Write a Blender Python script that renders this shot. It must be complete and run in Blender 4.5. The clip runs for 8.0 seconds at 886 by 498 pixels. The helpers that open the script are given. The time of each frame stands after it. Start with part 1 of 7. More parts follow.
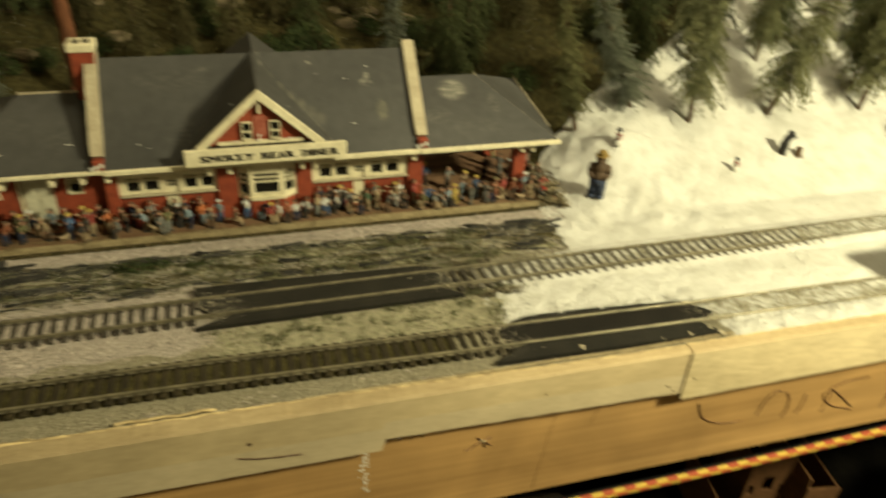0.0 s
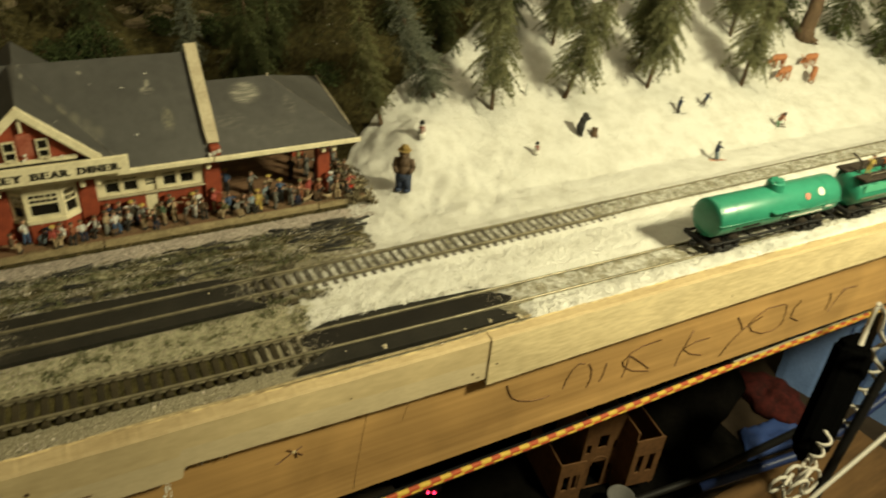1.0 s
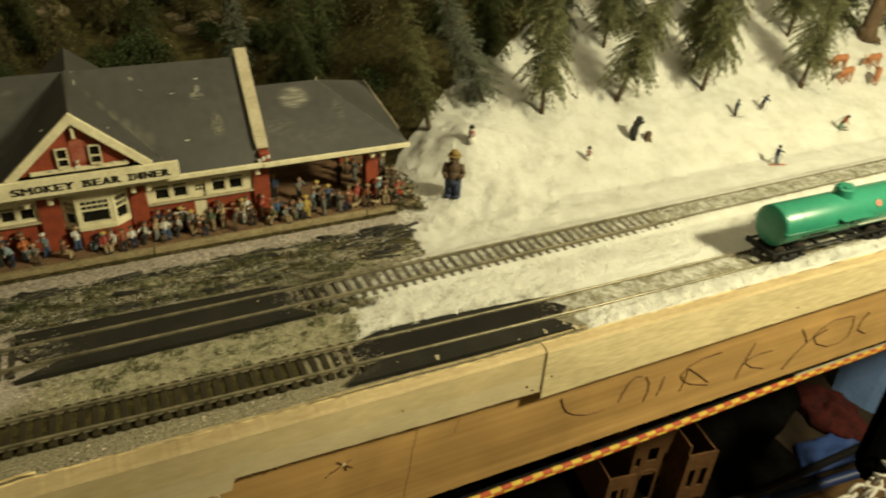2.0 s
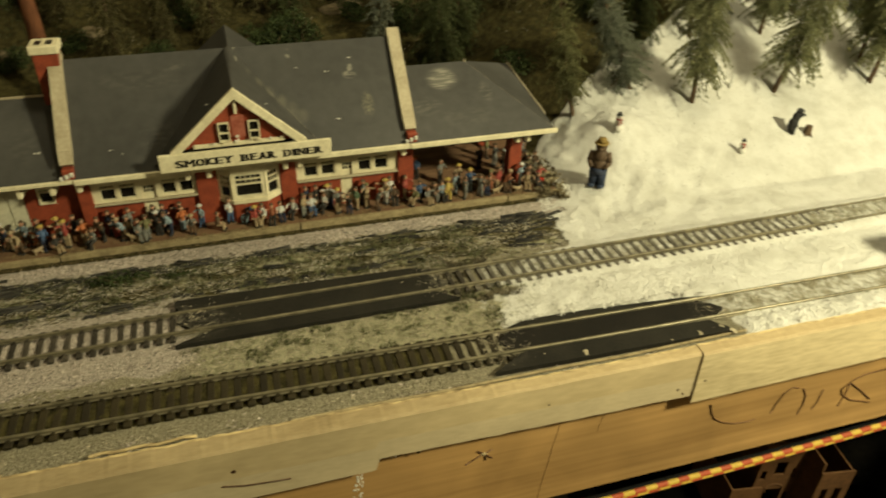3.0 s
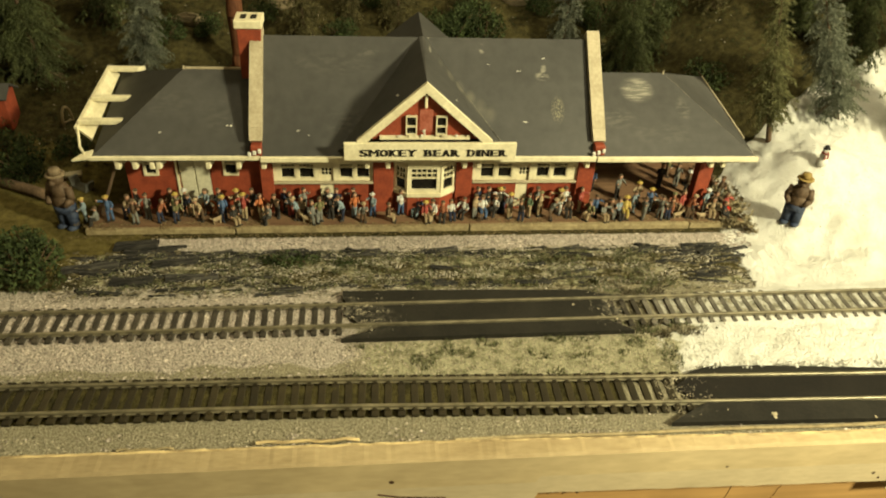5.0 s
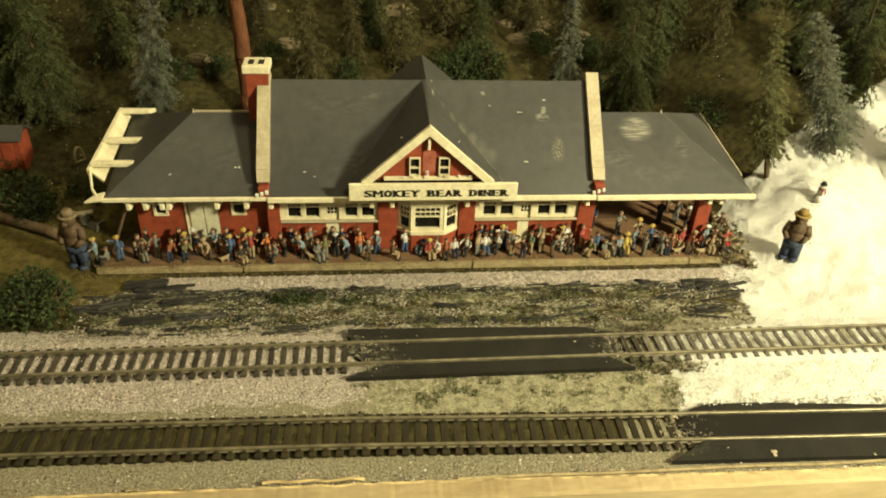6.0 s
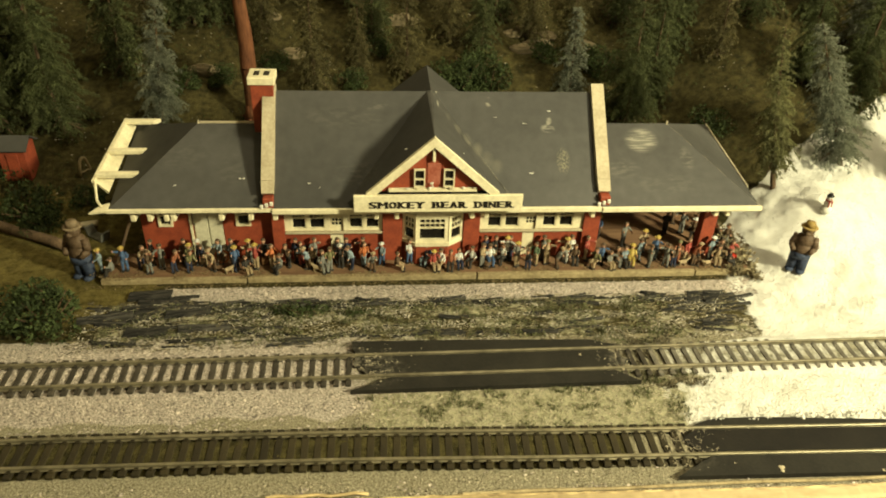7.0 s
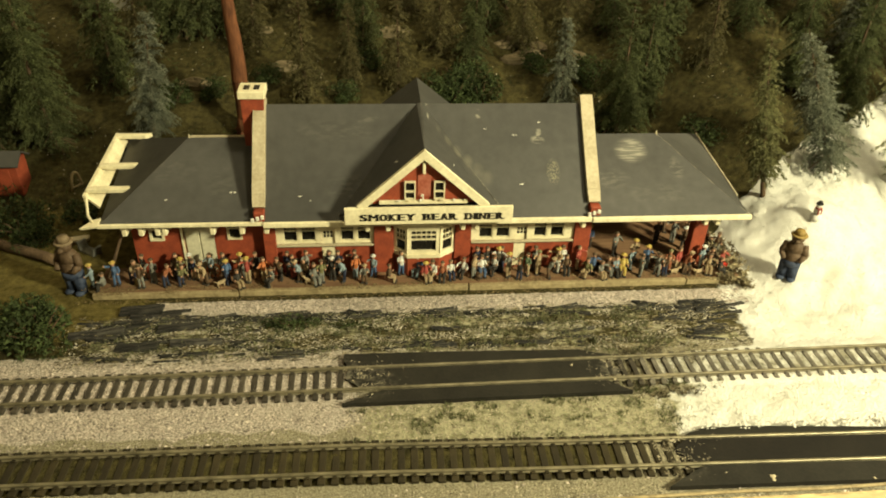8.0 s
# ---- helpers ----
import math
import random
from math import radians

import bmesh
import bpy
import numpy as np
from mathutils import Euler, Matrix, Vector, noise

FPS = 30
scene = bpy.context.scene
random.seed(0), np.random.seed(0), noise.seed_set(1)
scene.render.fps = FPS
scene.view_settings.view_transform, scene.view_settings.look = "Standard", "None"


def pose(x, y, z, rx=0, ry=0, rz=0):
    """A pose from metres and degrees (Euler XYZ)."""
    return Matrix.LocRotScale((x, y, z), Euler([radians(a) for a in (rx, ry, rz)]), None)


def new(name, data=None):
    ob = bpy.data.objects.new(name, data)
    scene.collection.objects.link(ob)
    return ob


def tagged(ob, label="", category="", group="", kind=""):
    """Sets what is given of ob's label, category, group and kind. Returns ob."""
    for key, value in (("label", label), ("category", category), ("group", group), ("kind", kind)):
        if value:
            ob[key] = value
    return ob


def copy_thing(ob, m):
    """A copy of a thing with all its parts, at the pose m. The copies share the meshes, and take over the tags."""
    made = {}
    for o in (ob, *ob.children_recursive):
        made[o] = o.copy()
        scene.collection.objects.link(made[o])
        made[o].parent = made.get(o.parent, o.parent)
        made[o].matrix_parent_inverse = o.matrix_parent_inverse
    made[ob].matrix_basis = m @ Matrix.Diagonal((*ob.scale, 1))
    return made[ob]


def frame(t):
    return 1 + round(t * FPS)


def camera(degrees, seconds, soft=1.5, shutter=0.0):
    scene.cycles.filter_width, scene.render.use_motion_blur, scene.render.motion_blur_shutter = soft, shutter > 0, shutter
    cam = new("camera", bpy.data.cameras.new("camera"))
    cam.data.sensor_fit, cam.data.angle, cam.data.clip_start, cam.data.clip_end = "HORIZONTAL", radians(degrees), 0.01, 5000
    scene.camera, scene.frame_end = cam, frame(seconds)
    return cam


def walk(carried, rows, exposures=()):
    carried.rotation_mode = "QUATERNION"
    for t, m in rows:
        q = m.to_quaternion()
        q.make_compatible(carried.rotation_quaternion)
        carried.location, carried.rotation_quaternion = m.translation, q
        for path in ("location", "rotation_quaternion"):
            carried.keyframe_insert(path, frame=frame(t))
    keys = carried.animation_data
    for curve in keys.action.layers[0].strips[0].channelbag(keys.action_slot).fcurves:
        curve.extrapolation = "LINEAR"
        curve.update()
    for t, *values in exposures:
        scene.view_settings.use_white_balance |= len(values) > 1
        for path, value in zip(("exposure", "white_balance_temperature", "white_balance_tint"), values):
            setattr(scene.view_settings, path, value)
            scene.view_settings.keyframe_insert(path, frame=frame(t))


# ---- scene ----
cam = camera(62.0, 8.0, soft=1.9, shutter=0.5)
ROWS = [
    (0.0, -0.1189, -0.29092, 0.27386, 57.514, -2.99, -15.794),
    (0.5, -0.09085, -0.29271, 0.27436, 55.11, -4.138, -23.234),
    (1.0, -0.07802, -0.29841, 0.28559, 56.938, -4.333, -27.27),
    (1.2, -0.07197, -0.29948, 0.28955, 57.087, -4.038, -28.683),
    (2.3, -0.0893, -0.27519, 0.27502, 56.772, -2.22, -21.747),
    (2.5, -0.09592, -0.27048, 0.2737, 56.012, -1.791, -19.796),
    (3.0, -0.10439, -0.26501, 0.27199, 55.881, -1.258, -16.577),
    (3.5, -0.12355, -0.24892, 0.26316, 54.184, -2.168, -10.663),
    (4.0, -0.13408, -0.24077, 0.2648, 53.127, -2.937, -6.528),
    (4.5, -0.13671, -0.2338, 0.26937, 52.943, -3.049, -5.31),
    (5.0, -0.13621, -0.23065, 0.27438, 54.036, -2.694, -5.082),
    (6.5, -0.13528, -0.23343, 0.28891, 56.224, -2.155, -4.716),
    (7.0, -0.13558, -0.22956, 0.28819, 56.382, -2.134, -4.544),
    (7.5, -0.13285, -0.22842, 0.28972, 56.62, -1.911, -4.9),
    (8.0, -0.13179, -0.22962, 0.29071, 57.038, -1.773, -5.032),
]
EXPOSURES = [(0.0, 0.35), (0.5, 0.15), (1.0, 0.05), (2.5, 0.0), (3.0, 0.1), (3.5, 0.25), (4.0, 0.55), (4.5, 0.73), (5.0, 0.80), (6.5, 0.91), (8.0, 0.91)]
walk(cam, [(t, pose(x, y, z, rx, ry, rz)) for t, x, y, z, rx, ry, rz in ROWS], EXPOSURES)

# ---- light ----
world = bpy.data.worlds.new("room_dark")
world.use_nodes = True
world.node_tree.nodes["Background"].inputs[0].default_value = (0.9, 0.75, 0.5, 1)
world.node_tree.nodes["Background"].inputs[1].default_value = 0.02
scene.world = world


def lamp(name, x, y, z, watts, colour, radius):
    data = bpy.data.lights.new(name, "POINT")
    data.energy, data.color, data.shadow_soft_size = watts, colour, radius
    ob = new(name, data)
    ob.location = (x, y, z)
    return ob


lamp("workshop_lamp", 0.55, -0.385, 0.50, 38.0, (1.0, 0.925, 0.555), 0.045)
lamp("ceiling_bulb", 0.34, 0.30, 1.7, 21.5, (1.0, 0.89, 0.545), 0.06)
scene.view_settings.exposure = 0.0

# ---- materials ----


def material(name, base, dark=None, scale=200.0, rough=0.7, metal=0.0, bump=0.2, stretch=(1, 1, 1), grain=4.0, spread=(0.35, 0.65), island=0.0, obj_random=0.0, spec=0.3):
    """Two scales of colour noise on object coordinates, fine relief, and optional variation per piece."""
    m = bpy.data.materials.new(name)
    m.use_nodes = True
    nt = m.node_tree
    n, l = nt.nodes, nt.links
    b = n["Principled BSDF"]
    b.inputs["Roughness"].default_value, b.inputs["Metallic"].default_value = rough, metal
    b.inputs["Specular IOR Level"].default_value = spec
    dark = dark or tuple(c * 0.6 for c in base)
    tc, mp = n.new("ShaderNodeTexCoord"), n.new("ShaderNodeMapping")
    mp.inputs["Scale"].default_value = stretch
    l.new(tc.outputs["Object"], mp.inputs["Vector"])
    big, fine = n.new("ShaderNodeTexNoise"), n.new("ShaderNodeTexNoise")
    big.inputs["Scale"].default_value, big.inputs["Detail"].default_value = scale, 4
    fine.inputs["Scale"].default_value, fine.inputs["Detail"].default_value = scale * grain, 3
    for t in (big, fine):
        l.new(mp.outputs["Vector"], t.inputs["Vector"])
    mix = n.new("ShaderNodeMath")
    mix.operation = "MULTIPLY_ADD"
    mix.inputs[1].default_value = 0.45
    l.new(fine.outputs["Fac"], mix.inputs[0])
    half = n.new("ShaderNodeMath")
    half.operation = "MULTIPLY"
    half.inputs[1].default_value = 0.55
    l.new(big.outputs["Fac"], half.inputs[0])
    l.new(half.outputs[0], mix.inputs[2])
    ramp = n.new("ShaderNodeValToRGB")
    ramp.color_ramp.elements[0].position, ramp.color_ramp.elements[1].position = spread
    ramp.color_ramp.elements[0].color = (*dark, 1)
    ramp.color_ramp.elements[1].color = (*base, 1)
    l.new(mix.outputs[0], ramp.inputs["Fac"])
    out = ramp.outputs["Color"]
    if island or obj_random:
        hsv = n.new("ShaderNodeHueSaturation")
        src = n.new("ShaderNodeNewGeometry").outputs["Random Per Island"] if island else n.new("ShaderNodeObjectInfo").outputs["Random"]
        k = island or obj_random
        rng = n.new("ShaderNodeMapRange")
        rng.inputs["To Min"].default_value, rng.inputs["To Max"].default_value = 1 - k, 1 + k
        l.new(src, rng.inputs["Value"])
        l.new(rng.outputs["Result"], hsv.inputs["Value"])
        l.new(out, hsv.inputs["Color"])
        out = hsv.outputs["Color"]
    l.new(out, b.inputs["Base Color"])
    if bump:
        bp = n.new("ShaderNodeBump")
        bp.inputs["Strength"].default_value, bp.inputs["Distance"].default_value = bump, 0.0006
        l.new(fine.outputs["Fac"], bp.inputs["Height"])
        l.new(bp.outputs["Normal"], b.inputs["Normal"])
    return m


def plain(name, colour, rough=0.6, metal=0.0):
    return material(name, colour, tuple(c * 0.75 for c in colour), scale=400, rough=rough, metal=metal, bump=0.15)


M_ROOF = material("weathered_roof_sheet", (0.066, 0.064, 0.0605), (0.040, 0.039, 0.037), scale=17, rough=0.6, bump=0.10, grain=9, spread=(0.30, 0.70))


def scuffed(m, spots, colour, streak=(0.5, 1.3, 1.3), grain=330, cuts=(0.46, 0.60)):
    """Pale scrapes with ragged edges at places on a surface, in millimetres of its object."""
    n, l = m.node_tree.nodes, m.node_tree.links
    b = n["Principled BSDF"]
    out = b.inputs["Base Color"].links[0].from_socket
    tc = n.new("ShaderNodeTexCoord")
    nz = n.new("ShaderNodeTexNoise")
    nz.inputs["Scale"].default_value, nz.inputs["Detail"].default_value = grain, 7
    mp0 = n.new("ShaderNodeMapping")
    mp0.inputs["Scale"].default_value = streak
    l.new(tc.outputs["Object"], mp0.inputs["Vector"])
    l.new(mp0.outputs["Vector"], nz.inputs["Vector"])
    for (x, y, z), (rx, ry, rz), amount in spots:
        mp = n.new("ShaderNodeMapping")
        mp.vector_type = "TEXTURE"
        mp.inputs["Location"].default_value = (x * 0.001, y * 0.001, z * 0.001)
        mp.inputs["Scale"].default_value = (rx * 0.001, ry * 0.001, rz * 0.001)
        l.new(tc.outputs["Object"], mp.inputs["Vector"])
        ln = n.new("ShaderNodeVectorMath")
        ln.operation = "LENGTH"
        l.new(mp.outputs["Vector"], ln.inputs[0])
        rg = n.new("ShaderNodeMapRange")
        rg.inputs["From Min"].default_value, rg.inputs["From Max"].default_value = 1.10, 0.55
        rg.inputs["To Max"].default_value = amount
        l.new(ln.outputs["Value"], rg.inputs["Value"])
        cut = n.new("ShaderNodeMapRange")
        cut.inputs["From Min"].default_value, cut.inputs["From Max"].default_value = cuts
        l.new(nz.outputs["Fac"], cut.inputs["Value"])
        mul = n.new("ShaderNodeMath")
        mul.operation, mul.use_clamp = "MULTIPLY", True
        l.new(rg.outputs["Result"], mul.inputs[0])
        l.new(cut.outputs["Result"], mul.inputs[1])
        mx = n.new("ShaderNodeMix")
        mx.data_type = "RGBA"
        mx.inputs["B"].default_value = (*colour, 1)
        l.new(mul.outputs[0], mx.inputs["Factor"])
        l.new(out, mx.inputs["A"])
        out = mx.outputs["Result"]
    l.new(out, b.inputs["Base Color"])
    return m


def mottled(m, scale, low, high):
    """Slow changes of tone over a large sheet: dust and fading."""
    n, l = m.node_tree.nodes, m.node_tree.links
    b = n["Principled BSDF"]
    tc, nz, rg, hs = n.new("ShaderNodeTexCoord"), n.new("ShaderNodeTexNoise"), n.new("ShaderNodeMapRange"), n.new("ShaderNodeHueSaturation")
    nz.inputs["Scale"].default_value, nz.inputs["Detail"].default_value, nz.inputs["Distortion"].default_value = scale, 5, 0.6
    rg.inputs["From Min"].default_value, rg.inputs["From Max"].default_value = 0.32, 0.68
    rg.inputs["To Min"].default_value, rg.inputs["To Max"].default_value = low, high
    l.new(tc.outputs["Object"], nz.inputs["Vector"])
    l.new(nz.outputs["Fac"], rg.inputs["Value"])
    l.new(rg.outputs["Result"], hs.inputs["Value"])
    l.new(b.inputs["Base Color"].links[0].from_socket, hs.inputs["Color"])
    l.new(hs.outputs["Color"], b.inputs["Base Color"])
    return m


mottled(M_ROOF, 11, 0.82, 1.22)
scuffed(M_ROOF, [((71, -17, 88), (5, 3, 3), 0.5), ((72, -14, 91), (2, 4, 4), 0.5), ((33, -5, 101), (2.2, 3.5, 3.5), 0.5),
                 ((-60, -12, 93), (30, 8, 8), 0.05), ((-40, -8, 99), (10, 3, 3), 0.10), ((151, -40, 60), (26, 8, 8), 0.05), ((-45, -38, 66), (20, 12, 9), 0.09), ((120, -32, 68), (14, 9, 8), 0.12), ((0, -13, 93), (2.0, 4, 4), 0.6),
                 ((166, -22, 68), (5, 10, 9), 0.16), ((-165, -20, 70), (24, 12, 9), 0.04), ((-130, -30, 66), (10, 16, 12), 0.04)], (0.34, 0.32, 0.26))
# the scraped round patch, the chalky oval and the chalk along the valley
scuffed(M_ROOF, [((137, -12, 77.5), (11.5, 10.5, 9), 0.30)], (0.30, 0.285, 0.235), (0.3, 1.6, 1.6), 150, (0.20, 0.55))
scuffed(M_ROOF, [((137, -12, 77.5), (10.8, 9.5, 8.5), 0.75)], (0.36, 0.34, 0.28), (0.16, 2.4, 2.4), 420, (0.50, 0.62))
scuffed(M_ROOF, [((80, -33, 73), (4.4, 8.5, 9), 0.55)], (0.27, 0.25, 0.16), (1.5, 1.0, 1.0), 700, (0.44, 0.60))
scuffed(M_ROOF, [((-0.5 + 37.0 * u, -13.7 - 23.0 * u, 95.7 - 24.2 * u), (2.0 + 3.0 * u, 6, 6), 0.34 - 0.14 * u) for u in (0.0, 0.16, 0.33, 0.5, 0.68, 0.85, 1.0)], (0.27, 0.25, 0.18), (0.8, 0.8, 0.8), 120, (0.25, 0.62))
scuffed(M_ROOF, [((-0.6, -2, 108), (1.0, 4, 3), 0.95), ((9.8, -1.5, 109), (1.9, 2.5, 1.4), 0.7), ((3.4, -18, 92), (1.3, 5, 4), 0.9), ((-0.4, -11, 99), (1.0, 6, 5), 0.6), ((38, -29, 79.5), (1.7, 2.2, 2.2), 0.8)], (0.52, 0.49, 0.39), (1, 1, 1), 500, (0.15, 0.40))
M_SEAM = material("pale_worn_seam", (0.20, 0.185, 0.15), (0.07, 0.065, 0.055), scale=120, rough=0.8, grain=5, spread=(0.42, 0.62))
M_CREAM = material("cream_paint", (0.76, 0.695, 0.49), (0.56, 0.50, 0.335), scale=120, rough=0.6, bump=0.15, grain=5)
M_TAN = material("tan_coping", (0.47, 0.41, 0.29), (0.32, 0.27, 0.18), scale=90, rough=0.7, grain=6)
M_RED = material("red_brick_paint", (0.30, 0.062, 0.028), (0.18, 0.036, 0.018), scale=150, rough=0.65, bump=0.25, grain=6)
M_PANEL = material("faded_pink_panel", (0.36, 0.12, 0.08), (0.25, 0.06, 0.035), scale=200, rough=0.7)
M_GREYDOOR = plain("grey_freight_door", (0.60, 0.57, 0.43))
M_GLASS = plain("dark_window_glass", (0.012, 0.011, 0.009), rough=0.12)
M_INK = plain("black_lettering", (0.012, 0.010, 0.008))
M_PLAT = material("brown_platform_boards", (0.23, 0.135, 0.075), (0.13, 0.072, 0.041), scale=50, rough=0.8, stretch=(0.3, 2, 1))
M_DIRT = material("trodden_brown_dirt", (0.25, 0.185, 0.095), (0.11, 0.078, 0.04), scale=200, rough=0.9, island=0.4)
M_PLATEDGE = material("platform_edge", (0.36, 0.29, 0.165), (0.20, 0.155, 0.085), scale=100, rough=0.85)
M_ASPHALT = material("painted_black_crossing", (0.021, 0.019, 0.0145), (0.011, 0.010, 0.008), scale=60, rough=0.7, bump=0.25, grain=12, spec=0.2)
scuffed(M_ASPHALT, [((-66, -2, 4), (18, 15, 8), 0.22), ((-82, 2, 4), (13, 16, 8), 0.45), ((78, 0, 4), (12, 13, 8), 0.5)], (0.20, 0.18, 0.14), (0.8, 1.0, 1.0))
M_TARRED = material("tarry_black_plank", (0.013, 0.011, 0.0085), (0.007, 0.006, 0.005), scale=60, rough=0.65, bump=0.25, grain=12, spec=0.2)
M_RAIL = material("weathered_brass_rail", (0.23, 0.20, 0.13), (0.10, 0.088, 0.056), scale=45, rough=0.42, metal=0.35, bump=0.05)
M_RAILDULL = material("dusty_brass_rail", (0.21, 0.182, 0.12), (0.09, 0.078, 0.05), scale=45, rough=0.55, metal=0.3, bump=0.05)
M_TIE = material("brown_plastic_tie", (0.029, 0.022, 0.0085), (0.014, 0.0105, 0.004), scale=300, rough=0.75, obj_random=0.35)
M_TIEGREY = material("dusty_tie", (0.054, 0.045, 0.033), (0.024, 0.020, 0.015), scale=300, rough=0.85, obj_random=0.35)
M_TIESNOW = material("snow_dusted_tie", (0.15, 0.135, 0.11), (0.05, 0.044, 0.034), scale=300, rough=0.9, obj_random=0.3)
M_WOOD = material("pale_planed_board", (0.74, 0.61, 0.37), (0.47, 0.375, 0.21), scale=15, rough=0.62, bump=0.2, stretch=(0.35, 1.8, 1.8), grain=16, spread=(0.33, 0.60))
# left board: M_WOOD toned down, the weaker light there put into its colour
M_WOODLEFT = material("darker_left_board", (0.64, 0.51, 0.30), (0.46, 0.36, 0.20), scale=16, rough=0.65, bump=0.15, stretch=(0.45, 1.5, 1.5), grain=14, spread=(0.30, 0.68))
# upper board faces: darker colour holds down the light they catch
M_TOPFACE = material("toned_down_top_edge", (0.49, 0.38, 0.215), (0.33, 0.245, 0.13), scale=30, rough=0.75, bump=0.3, stretch=(0.5, 1.5, 1.5), grain=10, spread=(0.32, 0.66))
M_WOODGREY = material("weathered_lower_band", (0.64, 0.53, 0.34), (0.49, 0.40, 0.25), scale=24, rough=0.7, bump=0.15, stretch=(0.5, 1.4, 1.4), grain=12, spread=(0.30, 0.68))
M_WOODEDGE = material("splintered_board_edge", (0.56, 0.43, 0.22), (0.22, 0.16, 0.085), scale=90, rough=0.8, bump=0.5, stretch=(0.4, 2, 2), spread=(0.38, 0.6))
M_LUMBER = material("orange_brown_lumber", (0.50, 0.30, 0.115), (0.33, 0.19, 0.069), scale=11, rough=0.6, bump=0.15, stretch=(0.16, 4.2, 4.2), grain=5, spread=(0.34, 0.62))
for board, dull, bright in ((M_WOOD, 0.86, 1.06), (M_WOODLEFT, 0.84, 1.08), (M_WOODGREY, 0.86, 1.08), (M_LUMBER, 0.80, 1.10)):
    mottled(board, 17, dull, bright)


def darkened_along(m, bright_x, dark_x, least):
    """Paints a loss of light along a board into its colour, with ragged patches."""
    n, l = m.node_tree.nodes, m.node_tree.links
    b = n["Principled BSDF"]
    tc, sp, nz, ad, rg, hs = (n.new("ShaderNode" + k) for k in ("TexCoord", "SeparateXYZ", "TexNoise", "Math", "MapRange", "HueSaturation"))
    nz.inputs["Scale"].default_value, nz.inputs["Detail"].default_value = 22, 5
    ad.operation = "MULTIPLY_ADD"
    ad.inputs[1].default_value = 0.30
    rg.inputs["From Min"].default_value, rg.inputs["From Max"].default_value = dark_x * 0.001 + 0.15, bright_x * 0.001 + 0.15
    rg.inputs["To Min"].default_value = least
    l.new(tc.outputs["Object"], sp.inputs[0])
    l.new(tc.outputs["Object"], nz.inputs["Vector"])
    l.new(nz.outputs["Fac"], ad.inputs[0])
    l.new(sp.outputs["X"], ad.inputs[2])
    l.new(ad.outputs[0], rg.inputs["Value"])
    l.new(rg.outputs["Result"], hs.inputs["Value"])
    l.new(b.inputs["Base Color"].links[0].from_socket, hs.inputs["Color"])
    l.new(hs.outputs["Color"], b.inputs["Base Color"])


# front boards lose brightness leftwards in their colour, as lamplight falls off
darkened_along(M_WOODLEFT, 60, -380, 0.64)
darkened_along(M_WOODGREY, 60, -380, 0.62)
darkened_along(M_TOPFACE, 90, -360, 0.56)
M_KNOT = plain("dark_wood_knot", (0.06, 0.03, 0.014))
M_PENCIL = plain("faint_pencil", (0.37, 0.22, 0.085))
M_SCAR = plain("brown_wood_scar", (0.13, 0.066, 0.03))
M_MARKER = plain("dark_marker_stroke", (0.17, 0.09, 0.037))
M_SNOW = plain("white_snow", (0.66, 0.645, 0.59), rough=0.8)
M_GREEN = material("teal_green_paint", (0.030, 0.235, 0.15), (0.022, 0.19, 0.12), scale=40, rough=0.34, bump=0.05, grain=8, spec=0.5)
M_GREENPALE = material("sea_green_paint", (0.10, 0.42, 0.27), (0.07, 0.33, 0.2), scale=60, rough=0.5, bump=0.05, grain=8)
M_BLACK = material("black_plastic", (0.011, 0.010, 0.010), (0.006, 0.006, 0.006), scale=200, rough=0.6, bump=0.1)
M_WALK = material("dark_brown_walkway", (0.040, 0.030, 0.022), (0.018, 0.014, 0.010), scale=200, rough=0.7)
M_BRIGHTRED = plain("bright_red_plastic", (0.50, 0.03, 0.015), rough=0.4)
M_WHITE = plain("white_paint", (0.72, 0.70, 0.62))
M_PINK = plain("pink_spot", (0.62, 0.22, 0.16))
M_WIRE = plain("bare_metal_wire", (0.55, 0.5, 0.38), rough=0.35, metal=0.8)
M_BARK = material("grey_brown_bark", (0.13, 0.085, 0.05), (0.06, 0.038, 0.022), scale=150, rough=0.9, bump=0.6, stretch=(1, 1, 0.3))
M_RUSTBARK = material("rust_brown_bark", (0.20, 0.078, 0.034), (0.075, 0.027, 0.012), scale=130, rough=0.85, bump=0.7, stretch=(1, 1, 0.2))
M_NEEDLE = material("olive_needles", (0.112, 0.133, 0.052), (0.048, 0.053, 0.021), scale=60, rough=0.75, bump=0, island=0.28)
M_NEEDLE2 = material("brownish_needles", (0.163, 0.142, 0.060), (0.068, 0.059, 0.026), scale=60, rough=0.75, bump=0, island=0.28)
M_GREENNEEDLE = material("green_needles", (0.284, 0.284, 0.150), (0.120, 0.126, 0.062), scale=60, rough=0.75, bump=0, island=0.28)
M_DARKNEEDLE = material("dark_olive_needles", (0.194, 0.189, 0.082), (0.080, 0.082, 0.034), scale=60, rough=0.75, bump=0, island=0.28)
M_BLUE = material("blue_spruce_needles", (0.232, 0.245, 0.181), (0.112, 0.124, 0.092), scale=60, rough=0.75, bump=0, island=0.28)
M_BUSH = material("dark_green_foliage", (0.078, 0.105, 0.036), (0.024, 0.036, 0.012), scale=80, rough=0.8, bump=0, island=0.5)
M_GRASS = material("dry_green_tuft", (0.19, 0.195, 0.10), (0.07, 0.075, 0.036), scale=80, rough=0.9, bump=0, island=0.5)
